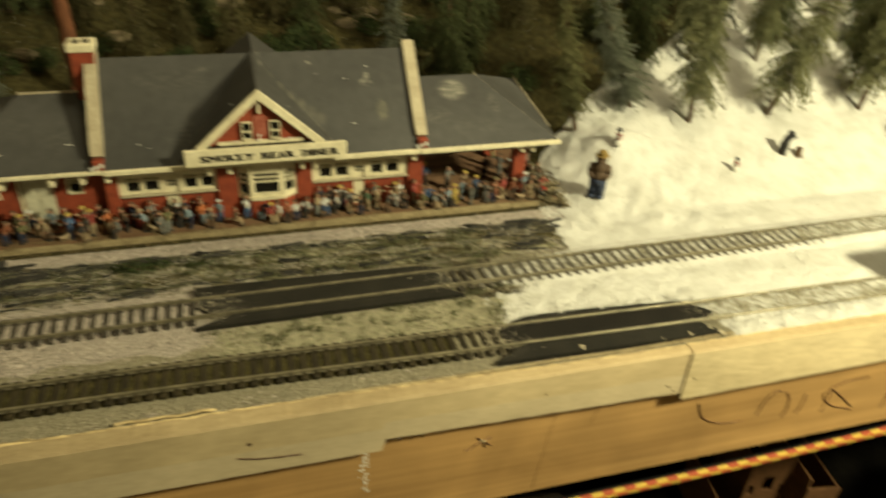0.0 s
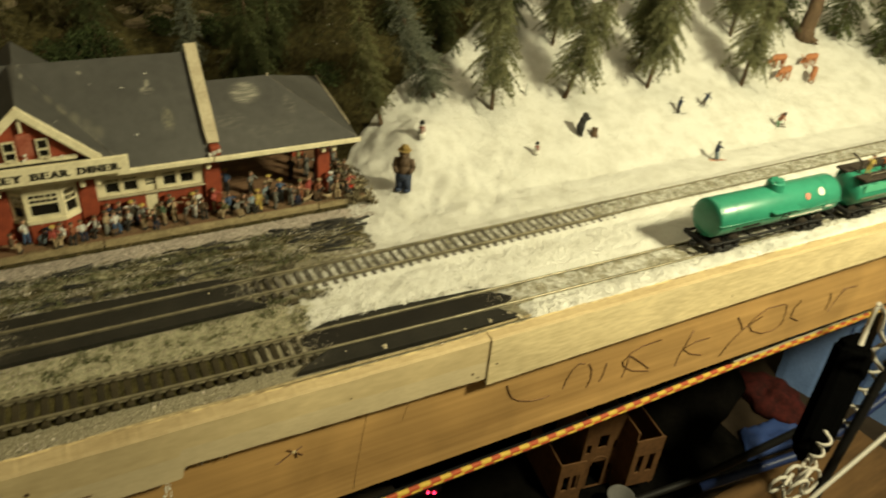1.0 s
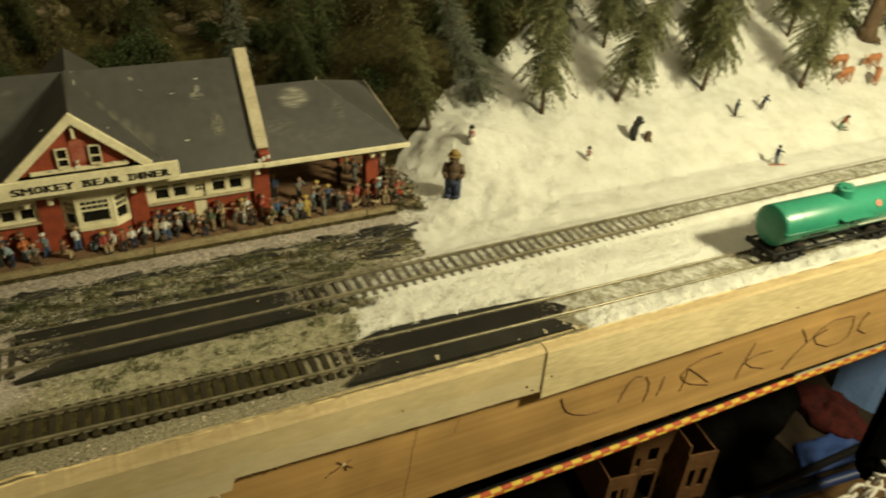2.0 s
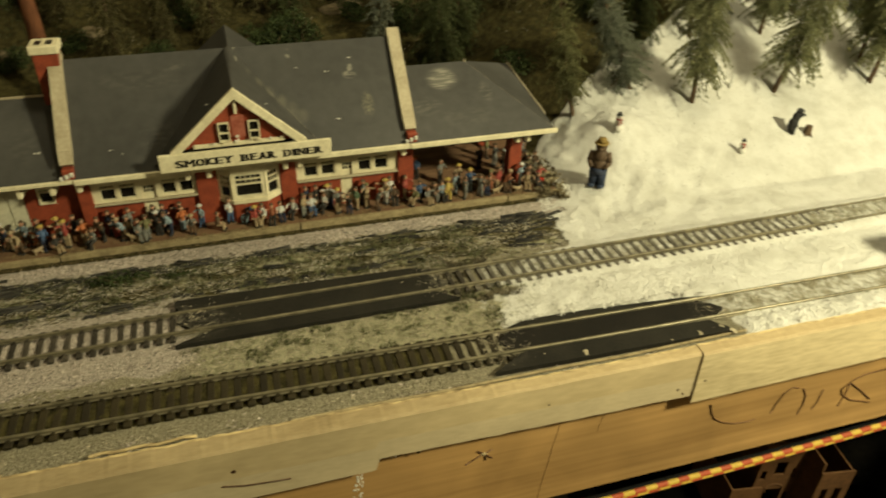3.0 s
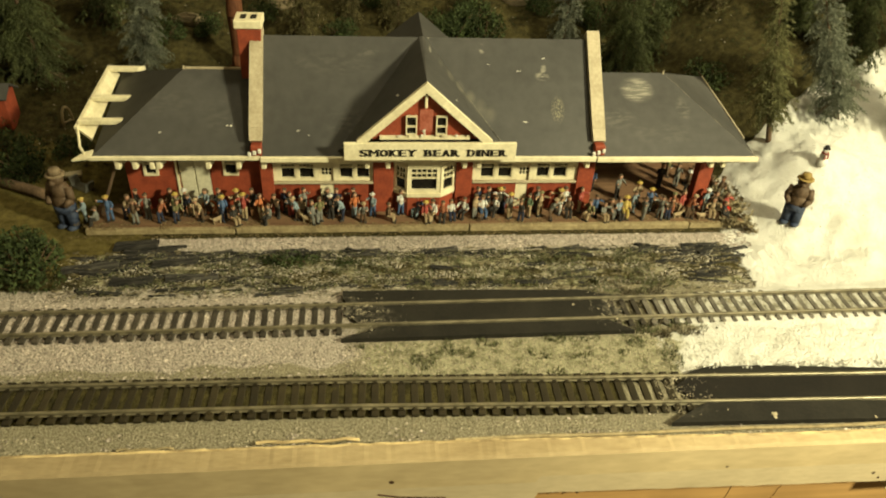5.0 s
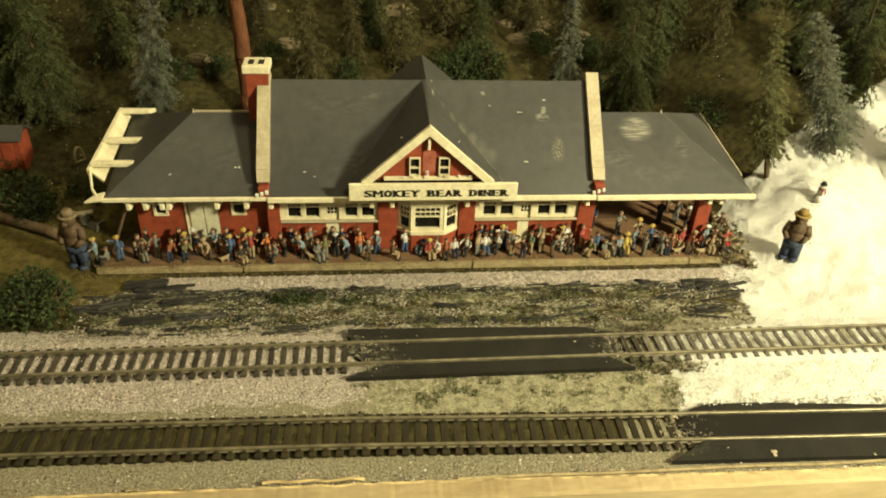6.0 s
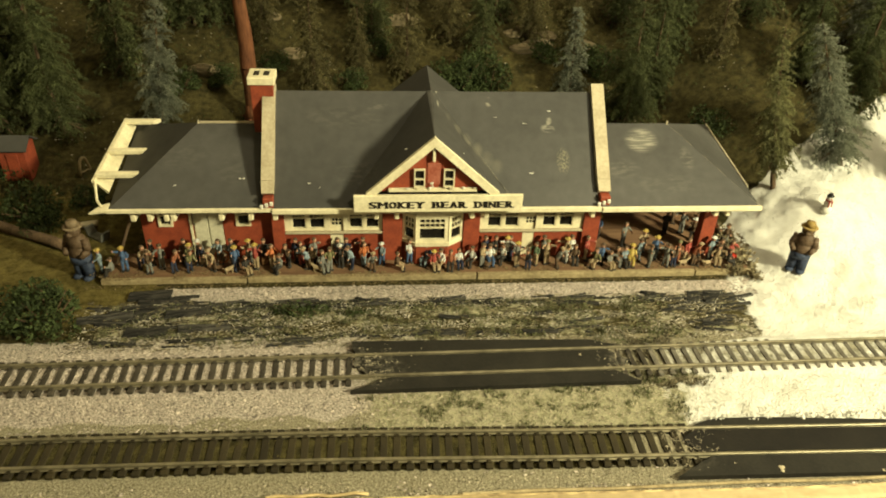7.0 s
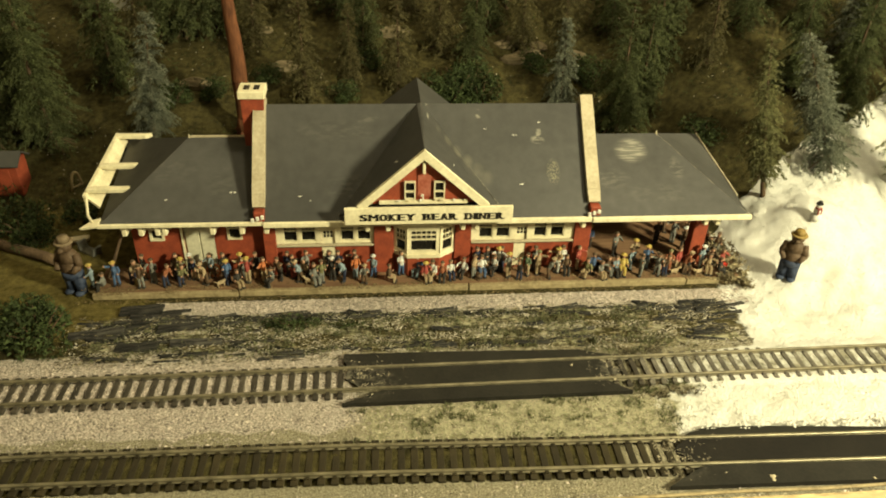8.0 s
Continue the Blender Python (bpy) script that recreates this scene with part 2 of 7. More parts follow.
M_SLATE = material("black_bark_slab", (0.075, 0.070, 0.060), (0.009, 0.0085, 0.008), scale=240, rough=0.8, bump=0.8, stretch=(0.3, 1.6, 1), grain=3, obj_random=0.5, spread=(0.44, 0.72))
M_STONE = material("pinkish_grey_ballast", (0.475, 0.41, 0.36), (0.235, 0.198, 0.17), scale=200, rough=0.9, bump=0.2, island=0.55)
M_SHELF = material("dusty_dark_board", (0.19, 0.105, 0.042), (0.10, 0.055, 0.022), scale=18, rough=0.8, stretch=(0.3, 2, 1))
M_CARD = material("brown_cardboard", (0.165, 0.080, 0.032), (0.10, 0.048, 0.020), scale=50, rough=0.8)
M_ROOM = material("dim_room_wall", (0.50, 0.46, 0.38), (0.42, 0.38, 0.30), scale=6, rough=0.9)
M_FLOOR = material("dark_basement_floor", (0.045, 0.030, 0.017), (0.022, 0.014, 0.008), scale=10, rough=0.8)
M_BLUEBIN = material("blue_plastic_tub", (0.26, 0.40, 0.78), (0.17, 0.28, 0.60), scale=14, rough=0.4, bump=0.1, grain=20)
M_DARKBLUE = plain("dark_blue_tube", (0.02, 0.035, 0.12), rough=0.4)
M_CORDY = plain("yellow_cord_thread", (0.66, 0.44, 0.07))
M_CORDR = plain("red_cord_thread", (0.46, 0.085, 0.03))
M_CABLE = plain("white_cable", (0.62, 0.58, 0.52), rough=0.4)
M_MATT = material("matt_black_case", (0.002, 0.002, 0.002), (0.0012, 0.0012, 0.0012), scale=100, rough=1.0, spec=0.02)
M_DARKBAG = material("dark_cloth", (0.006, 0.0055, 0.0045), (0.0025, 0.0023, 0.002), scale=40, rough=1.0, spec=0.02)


def terrain_material():
    """Ground cover mixed from four painted covers: soil, pale ballast, green flock and snow."""
    m = bpy.data.materials.new("layout_ground_cover")
    m.use_nodes = True
    n, l = m.node_tree.nodes, m.node_tree.links
    b = n["Principled BSDF"]
    b.inputs["Roughness"].default_value = 0.9
    b.inputs["Specular IOR Level"].default_value = 0.15
    tc = n.new("ShaderNodeTexCoord")

    def noisy(scale, detail=4):
        t = n.new("ShaderNodeTexNoise")
        t.inputs["Scale"].default_value, t.inputs["Detail"].default_value, t.inputs["Roughness"].default_value = scale, detail, 0.65
        l.new(tc.outputs["Object"], t.inputs["Vector"])
        return t.outputs["Fac"]

    def ramp(src, c0, c1, p0=0.35, p1=0.65):
        r = n.new("ShaderNodeValToRGB")
        r.color_ramp.elements[0].position, r.color_ramp.elements[1].position = p0, p1
        r.color_ramp.elements[0].color, r.color_ramp.elements[1].color = (*c0, 1), (*c1, 1)
        l.new(src, r.inputs["Fac"])
        return r.outputs["Color"]

    fine, mid, broad = noisy(900, 5), noisy(180), noisy(45, 6)
    soil = ramp(mid, (0.023, 0.020, 0.007), (0.073, 0.061, 0.0215))
    yard = ramp(mid, (0.062, 0.049, 0.0135), (0.150, 0.121, 0.038))
    sand = ramp(fine, (0.125, 0.112, 0.072), (0.35, 0.315, 0.225), 0.34, 0.66)
    flock = ramp(mid, (0.13, 0.128, 0.068), (0.35, 0.33, 0.22), 0.36, 0.58)
    stones = ramp(fine, (0.215, 0.187, 0.158), (0.515, 0.457, 0.40), 0.38, 0.62)
    snow = ramp(broad, (0.53, 0.515, 0.465), (0.665, 0.655, 0.615), 0.30, 0.56)
    grime = ramp(noisy(260), (0.10, 0.095, 0.065), (0.34, 0.32, 0.25))
    out = soil
    for name, colour, jag in (("sand", sand, 0.5), ("yard", yard, 0.9), ("flock", flock, 0.9), ("stones", stones, 0.6), ("snow", snow, 0.8), ("grime", grime, 1.5)):
        at = n.new("ShaderNodeAttribute")
        at.attribute_name = name
        j = n.new("ShaderNodeMath")
        j.operation = "MULTIPLY_ADD"
        j.inputs[1].default_value = jag
        l.new(noisy({"snow": 120, "grime": 330}[name], 6) if name in ("snow", "grime") else mid, j.inputs[0])
        l.new(at.outputs["Fac"], j.inputs[2])
        s = n.new("ShaderNodeMapRange")
        s.inputs["From Min"].default_value, s.inputs["From Max"].default_value = 0.42 + jag * 0.5, (0.58 if name != "grime" else 0.80) + jag * 0.5
        l.new(j.outputs[0], s.inputs["Value"])
        mx = n.new("ShaderNodeMix")
        mx.data_type = "RGBA"
        l.new(s.outputs["Result"], mx.inputs["Factor"])
        l.new(out, mx.inputs["A"])
        l.new(colour, mx.inputs["B"])
        out = mx.outputs["Result"]
    l.new(out, b.inputs["Base Color"])
    bp = n.new("ShaderNodeBump")
    bp.inputs["Strength"].default_value, bp.inputs["Distance"].default_value = 0.75, 0.002
    both = n.new("ShaderNodeMath")
    l.new(fine, both.inputs[0])
    l.new(noisy(240, 5), both.inputs[1])
    l.new(both.outputs[0], bp.inputs["Height"])
    l.new(bp.outputs["Normal"], b.inputs["Normal"])
    return m



def leaf_glow(m, share):
    """Lets part of the light through the thin needles, as real foliage does."""
    n, l = m.node_tree.nodes, m.node_tree.links
    b, o = n["Principled BSDF"], n["Material Output"]
    t, mx = n.new("ShaderNodeBsdfTranslucent"), n.new("ShaderNodeMixShader")
    mx.inputs[0].default_value = share
    l.new(b.inputs["Base Color"].links[0].from_socket, t.inputs["Color"])
    l.new(b.outputs[0], mx.inputs[1])
    l.new(t.outputs[0], mx.inputs[2])
    l.new(mx.outputs[0], o.inputs["Surface"])


for leaf in (M_NEEDLE, M_NEEDLE2, M_DARKNEEDLE, M_GREENNEEDLE, M_BLUE, M_BUSH, M_GRASS):
    leaf_glow(leaf, 0.35)

M_GROUND = terrain_material()

# ---- mesh helpers: all lengths below are in millimetres ----
MM = 0.001


def link(name, bm, mats, parent=None, label="", smooth=False):
    """Links a bmesh, drawn in millimetres, as one mesh object."""
    me = bpy.data.meshes.new(name)
    bmesh.ops.scale(bm, vec=(MM, MM, MM), verts=bm.verts)
    bm.to_mesh(me)
    bm.free()
    for m in mats if isinstance(mats, (list, tuple)) else [mats]:
        me.materials.append(m)
    if smooth:
        me.shade_smooth()
    ob = new(name, me)
    if parent:
        ob.parent = parent
    if label:
        ob["label"] = label
    return ob


def part(name, bm, mats, parent, label="", smooth=False):
    return link(name, bm, mats, parent, label, smooth)


def thing(name, x, y, z, label, category, group="", kind="", turn=0.0):
    e = new(name)
    e.empty_display_size = 0.01
    e.matrix_basis = pose(x * MM, y * MM, z * MM, 0, 0, turn)
    return tagged(e, label, category, group, kind)


def box(bm, x0, x1, y0, y1, z0, z1, bevel=0.0, mi=0):
    r = bmesh.ops.create_cube(bm, size=1)
    vs = r["verts"]
    for v in vs:
        v.co = Vector((x0 + (v.co.x + 0.5) * (x1 - x0), y0 + (v.co.y + 0.5) * (y1 - y0), z0 + (v.co.z + 0.5) * (z1 - z0)))
    fs = {f for v in vs for f in v.link_faces}
    for f in fs:
        f.material_index = mi
    if bevel:
        es = list({e for v in vs for e in v.link_edges})
        r = bmesh.ops.bevel(bm, geom=es, offset=bevel, segments=1, affect="EDGES")
        for f in r["faces"]:
            f.material_index = mi
    return vs


def rod(bm, p0, p1, r0, r1=None, sides=8, mi=0, caps=True):
    p0, p1 = Vector(p0), Vector(p1)
    r1 = r0 if r1 is None else r1
    d = p1 - p0
    r = bmesh.ops.create_cone(bm, cap_ends=caps, segments=sides, radius1=r0, radius2=r1, depth=d.length)
    m = Matrix.Translation((p0 + p1) / 2) @ d.to_track_quat("Z", "Y").to_matrix().to_4x4()
    for v in r["verts"]:
        v.co = m @ v.co
    for f in {f for v in r["verts"] for f in v.link_faces}:
        f.material_index = mi
    return r["verts"]


def ball(bm, c, rx, ry=None, rz=None, seg=8, mi=0):
    ry, rz = ry or rx, rz or rx
    r = bmesh.ops.create_uvsphere(bm, u_segments=seg, v_segments=max(5, seg - 2), radius=1)
    for v in r["verts"]:
        v.co = Vector((c[0] + v.co.x * rx, c[1] + v.co.y * ry, c[2] + v.co.z * rz))
    for f in {f for v in r["verts"] for f in v.link_faces}:
        f.material_index = mi
    return r["verts"]


def prism(bm, poly, axis, a, b, mi=0):
    """A polygon, given in the other two axes, pushed from a to b along axis."""
    def put(u, v, w):
        return {"x": (w, u, v), "y": (u, w, v), "z": (u, v, w)}[axis]
    lo = [bm.verts.new(put(u, v, a)) for u, v in poly]
    hi = [bm.verts.new(put(u, v, b)) for u, v in poly]
    fs = [bm.faces.new(lo), bm.faces.new(hi)]
    k = len(poly)
    for i in range(k):
        fs.append(bm.faces.new((lo[i], lo[(i + 1) % k], hi[(i + 1) % k], hi[i])))
    bmesh.ops.recalc_face_normals(bm, faces=fs)
    for f in fs:
        f.material_index = mi
    return lo + hi


def slab(bm, pts, thick, mi=0):
    """A flat polygon in space with thickness below it."""
    pts = [Vector(p) for p in pts]
    n = (pts[1] - pts[0]).cross(pts[2] - pts[0]).normalized()
    if n.z < 0:
        n = -n
    top = [bm.verts.new(p) for p in pts]
    low = [bm.verts.new(p - n * thick) for p in pts]
    fs = [bm.faces.new(top), bm.faces.new(low)]
    k = len(pts)
    for i in range(k):
        fs.append(bm.faces.new((top[i], top[(i + 1) % k], low[(i + 1) % k], low[i])))
    bmesh.ops.recalc_face_normals(bm, faces=fs)
    for f in fs:
        f.material_index = mi


def tube(bm, pts, r, sides=6, mi=0):
    """A round tube along a line of points."""
    pts = [Vector(p) for p in pts]
    rings = []
    for i, p in enumerate(pts):
        d = (pts[min(i + 1, len(pts) - 1)] - pts[max(i - 1, 0)]).normalized()
        u = d.cross(Vector((0.13, 0.21, 1))).normalized()
        w = d.cross(u)
        rings.append([bm.verts.new(p + (u * math.cos(a) + w * math.sin(a)) * r) for a in (2 * math.pi * k / sides for k in range(sides))])
    for a, b in zip(rings, rings[1:]):
        for k in range(sides):
            f = bm.faces.new((a[k], a[(k + 1) % sides], b[(k + 1) % sides], b[k]))
            f.material_index, f.smooth = mi, True
    for ring in (rings[0], rings[-1]):
        bm.faces.new(ring).material_index = mi


def B():
    return bmesh.new()


def boxed(*a, bevel=0.0):
    bm = bmesh.new()
    box(bm, *a, bevel=bevel)
    return bm


# ---- the layout's ground ----


def step(a, b, v):
    t = min(1.0, max(0.0, (v - a) / (b - a)))
    return t * t * (3 - 2 * t)


def near_y(x):
    """The middle of the front track."""
    return float(np.interp(x, [-600, -300, -150, -40, 112, 350, 515, 1100], [25, 24.5, 22.5, 19, 15.8, 12.0, 9.0, 0.0]))


def far_y(x):
    """The middle of the rear track."""
    return float(np.interp(x, [-600, -250, 0, 113, 300, 700, 1100], [77, 79.5, 81.5, 83, 85, 89, 92]))


def base_height(x, y):
    s = step(100, 190, x)
    z = 0.36 * max(0.0, y - 250) * (1 - s) + 0.40 * max(0.0, y - 140) * s
    z += 13 * math.exp(-(((x - 178) / 35) ** 2) - ((y - 200) / 22) ** 2)
    return min(z, 190.0)


def snow_cover(x, y):
    """One on snow, nought off it, soft between."""
    wob = 14 * noise.noise((x * 0.03, y * 0.03, 3.1)) + 5 * noise.noise((x * 0.11, y * 0.11, 1.0))
    edge = 20.0 + 80.0 * step(86, 102, y)
    if y > 215:
        edge += (y - 215) * 1.8
    if y < 8:
        edge = 152.0
    if 58 < y < 72:
        edge += 14.0 * step(58, 66, y)
    blur = 9 if y > 100 or y < 8 else 34
    s = step(-blur, blur, x - edge + wob)
    if 26 < y < 70:
        s *= min(1.0, 0.72 + 0.26 * noise.noise((x * 0.045, y * 0.09, 11)) + 0.25 * step(30, 200, x) + 0.2 * noise.noise((x * 0.16, y * 0.2, 4)))
    if x > 0:
        s *= 1 - 0.52 * step(11, 8.5, abs(y - near_y(x)))
        s *= 1 - 0.48 * step(11, 8, abs(y - far_y(x)))
    return s


def ground_height(x, y):
    z = base_height(x, y)
    s = snow_cover(x, y) * step(96, 130, y)
    p = Vector((x, y, 0))
    near = step(300, 190, x)
    z += s * ((1.6 + 1.8 * near) * noise.noise(p * 0.03) + (0.7 + 1.5 * near) * noise.noise(p * 0.09) + (0.45 + 0.7 * near) * noise.noise(p * 0.26))
    z += (1 - s) * 0.5 * noise.noise(p * 0.25)
    if y > 270:
        z += min(1, (y - 270) / 60) * (7 * noise.noise(p * 0.018) + 2.5 * noise.noise(p * 0.07))
    if 28 < y < 68 and x > 0:
        z += step(0, 40, x) * step(28, 33, y) * step(68, 63, y) * (0.7 + 1.2 * noise.noise(p * 0.07) + 1.0 * noise.noise(p * 0.2))
    if 98 < y < 150 and x < 110:
        z += 1.6 * max(0.0, noise.noise(Vector((x * 0.05, y * 0.16, 7)))) * step(98, 108, y) * step(150, 140, y)
    if x < 26 and abs(y - near_y(x)) < 9:
        z += (1.3 + 0.35 * step(-30, -80, x) + 0.5 * noise.noise(p * 0.2)) * step(8.6, 7.2, abs(y - near_y(x))) * step(26, 20, x)
    if x < -140 and abs(y - far_y(x)) < 9:
        z += (1.2 + 0.5 * noise.noise(p * 0.2)) * step(8.6, 7.2, abs(y - far_y(x))) * step(-140, -150, x)
    if x > 150:
        z += 2.6 * step(150, 175, x) * step(13, 9, abs(y - near_y(x))) + (3.6 + 1.6 * noise.noise(p * 0.09) + 1.3 * noise.noise(p * 0.25)) * step(150, 166, x) * step(4.5, -1, y) * step(-14, -11, y)
    if x > 15:
        z += 1.65 * step(15, 60, x) * step(18, 13, abs(y - far_y(x))) + (0.9 if y > far_y(x) else 0.1) * step(70, 150, x) * step(8.8, 10.2, abs(y - far_y(x))) * step(22, 17, abs(y - far_y(x)))
    if x > 240:
        z += 1.4 * step(240, 340, x) * step(16, 10, abs(y - far_y(x)))
    if y > 158 and y < 262 and -325 < x < 140:
        z += (min(z, 0.6) - z) * step(138, 104, x)
    return z


def build_ground():
    xs = np.concatenate([np.arange(-1000, -420, 14), np.arange(-420, 620, 2.6), np.arange(620, 1210, 9)])
    ys = np.concatenate([np.arange(-14, 290, 2.4), np.arange(290, 520, 6), np.arange(520, 1120, 20)])
    verts = [(x * MM, y * MM, ground_height(x, y) * MM) for y in ys for x in xs]
    nx = len(xs)
    faces = [(j * nx + i, j * nx + i + 1, (j + 1) * nx + i + 1, (j + 1) * nx + i) for j in range(len(ys) - 1) for i in range(nx - 1)]
    me = bpy.data.meshes.new("ground")
    me.from_pydata(verts, [], faces)
    me.shade_smooth()
    cover = {k: np.zeros(len(verts), dtype=np.float32) for k in ("sand", "yard", "flock", "stones", "snow", "grime")}
    i = 0
    for y in ys:
        for x in xs:
            near = step(112, 100, y)
            bed = step(15, 11, abs(y - near_y(x)))
            cover["sand"][i] = near * step(-330, -300, x + 0.4 * y) * (1 - bed * step(18, -30, x) * 0.85)
            cover["yard"][i] = step(-255, -285, x) * step(104, 135, y) * step(310, 240, y) * (0.75 + 0.5 * noise.noise((x * 0.02, y * 0.03, 19)))
            cover["flock"][i] = step(28, 34, y) * step(64, 58, y) * step(-160, -120, x) + step(98, 106, y) * step(150, 140, y) * (0.42 + 0.5 * noise.noise((x * 0.03, y * 0.08, 2))) * step(-330, -290, x)
            st = step(140, 146, y) * step(161, 158, y) * step(-285, -262, x) * step(118, 110, x)
            st += step(40, 52, y + 6 * noise.noise((x * 0.04, y * 0.05, 14))) * step(116, 104, y) * step(-120, -165, x)
            cover["stones"][i] = min(1, st)
            cover["snow"][i] = snow_cover(x, y)
            gap = step(26, 32, y) * step(72, 66, y) * step(0, 25, x) * (0.04 + 0.30 * step(300, 40, x) + 0.34 * noise.noise((x * 0.035, y * 0.10, 71)))
            rim_dirt = 0.12 * step(4, 0, y) * step(150, 158, x) + 0.5 * step(16, 11, abs(y - near_y(x))) * step(150, 160, x) + 0.42 * step(17, 11, abs(y - far_y(x))) * step(15, 40, x) + 0.2 * step(10, 8, abs(y - far_y(x))) * step(15, 40, x)
            bank = step(100, 106, y) * step(190, 110, x) * (0.06 + 0.34 * noise.noise((x * 0.06, y * 0.06, 81)))
            slope = step(100, 110, y) * step(280, 240, y) * (0.02 + 0.30 * noise.noise((x * 0.045, y * 0.07, 97)))
            cover["grime"][i] = min(0.75, max(gap, rim_dirt, bank, slope, 0.0))
            i += 1
    for k, v in cover.items():
        me.attributes.new(k, "FLOAT", "POINT").data.foreach_set("value", v)
    me.materials.append(M_GROUND)
    return tagged(new("ground", me), "model layout ground of snow, ballast, flock and bare soil", "ground", kind="structure")


build_ground()

# ---- tracks ----


def rail_mesh(mid, offset, x0, x1):
    bm = B()
    xs = np.arange(x0, x1 + 1, 12.0)
    prof = [(-1.1, 2.0), (1.1, 2.0), (0.4, 2.4), (0.4, 3.5), (0.78, 3.75), (0.78, 4.05), (0.45, 4.35), (-0.45, 4.35), (-0.78, 4.05), (-0.78, 3.75), (-0.4, 3.5), (-0.4, 2.4)]
    rings = [[bm.verts.new((x, mid(x) + offset + u, w)) for u, w in prof] for x in xs]
    k = len(prof)
    for a, b in zip(rings, rings[1:]):
        for i in range(k):
            bm.faces.new((a[i], b[i], b[(i + 1) % k], a[(i + 1) % k]))
    bm.faces.new(rings[0]), bm.faces.new(rings[-1])
    bmesh.ops.recalc_face_normals(bm, faces=bm.faces)
    return bm


def tie_mesh(name, mat, half):
    bm = B()
    box(bm, -half, half, -13.4, 13.4, 0.2, 2.1, bevel=0.25)
    for s in (-8.7, 8.7):
        box(bm, -0.9, 0.9, s - 2.0, s + 2.0, 2.1, 2.7)
    bmesh.ops.scale(bm, vec=(MM, MM, MM), verts=bm.verts)
    me = bpy.data.meshes.new(name)
    bm.to_mesh(me)
    bm.free()
    me.materials.append(mat)
    return me


def track(mid, x0, x1, label, mat, metal, gap, half, hidden):
    t = tagged(new("railway_track"), label, "railway track", "model railway tracks", "structure")
    t.empty_display_size = 0.01
    for side in (-8.7, 8.7):
        part("rail", rail_mesh(mid, side, x0, x1), metal, t)
    me = tie_mesh("tie", mat, half)
    pale = tie_mesh("tie", M_TIESNOW, half)
    x = x0 + 4
    rng = random.Random(5 + int(mid(0)))
    while x < x1 - 4:
        if not any(a < x < b for a, b in hidden):
            tie = new("tie", pale if x > 22 else me)
            tie.parent = t
            slope = math.degrees(math.atan2(mid(x + 5) - mid(x - 5), 10))
            tie.matrix_basis = pose(x * MM, mid(x) * MM, rng.uniform(-0.25, 0.05) * MM, 0, 0, slope + rng.uniform(-0.9, 0.9))
        x += gap
    return t


track(near_y, -470, 1090, "front model railway track with brown ties and brass-toned rails", M_TIE, M_RAIL, 6.5, 1.85, ((26, 1100),))
track(far_y, -470, 1090, "rear model railway track with dusty ties set in ballast", M_TIEGREY, M_RAILDULL, 6.8, 1.55, ((-150, -8), (330, 1100)))


def crossing(mid, x0, x1, front, rear, late, early, label, coat=None):
    """Black road planks between and beside the rails, with tapered ends."""
    t = thing("road_crossing", (x0 + x1) / 2, mid((x0 + x1) / 2), 0, label, "road crossing", "crossings of the tracks")
    c = Vector(((x0 + x1) / 2, mid((x0 + x1) / 2), 0))

    def plank(name, pts, top, skin=M_ASPHALT):
        rough = []
        for k, (a, b) in enumerate(zip(pts, pts[1:] + pts[:1])):
            n = max(1, int(math.dist(a, b) / 3.5))
            end = 1.0 if abs(a[0] - b[0]) < 40 else 0.3
            for q in range(n):
                u = q / n
                x, y = a[0] + (b[0] - a[0]) * u, a[1] + (b[1] - a[1]) * u
                w = end * min(1, 4 * u * (1 - u) + 0.15)
                rough.append((x + 1.6 * w * noise.noise((x * 0.3, y * 0.4, k)), y + 1.0 * w * noise.noise((x * 0.25, y * 0.3, k + 9))))
        bm = B()
        prism(bm, rough, "z", 0.2, top)
        bmesh.ops.translate(bm, vec=-c, verts=bm.verts)
        part(name, bm, skin, t)

    ya, yb = mid(x0), mid(x1)
    plank("middle_plank", [(x0 + 9 + late * 0.5, ya - 7.2), (x1 - 14, yb - 7.2), (x1 - 1, yb - 2), (x1 - 12, yb + 7.2), (x0 + 3 + late, ya + 7.2), (x0 + 1 + late * 0.6, ya + 1)], 3.4, coat or M_ASPHALT)
    plank("front_plank", [(x0, ya - 8.7 - front), (x1 + 1 - early, yb - 8.7 - front), (x1 - 12 - early * 0.5, yb - 9.9), (x0 + 22, ya - 9.9)], 3.2)
    plank("rear_plank", [(x0 + 3 + late, ya + 9.8), (x1 + 2, yb + 9.8), (x1 - 22, yb + 8.7 + rear * 0.62), (x0 + 60, ya + 8.7 + rear * 0.9), (x0 + late * 2.2, ya + 8.7 + rear * 0.95), (x0 + late * 1.5, ya + 8.7 + rear * 0.5)], 3.2)
    return t


def smudges(spots):
    """Pale splashes stuck on the crossing."""
    for x, y, r in spots:
        bm = B()
        rng = random.Random(int(x))
        for k in range(5):
            ball(bm, (x + rng.uniform(-r, r) * 0.6, y + rng.uniform(-r, r), 3.25), r * rng.uniform(0.3, 0.6), r * rng.uniform(0.4, 0.8), 0.25, seg=7)
        tagged(link("plaster_splash", bm, M_TAN), "small pale plaster splash on the crossing", "splash", "splashes on the crossings")


smudges(((61, -1.5, 2.0), (131, -4.0, 1.5), (112, -5, 0.8), (-146, 78, 1.0), (-138, 88, 0.9), (-20, 85, 0.9), (2, 72, 1.1), (150, -7, 2.0), (146, -2, 1.2)))
crossing(far_y, -152, 9, 10.5, 13, 0, 0, "flat black painted road crossing over the rear track")
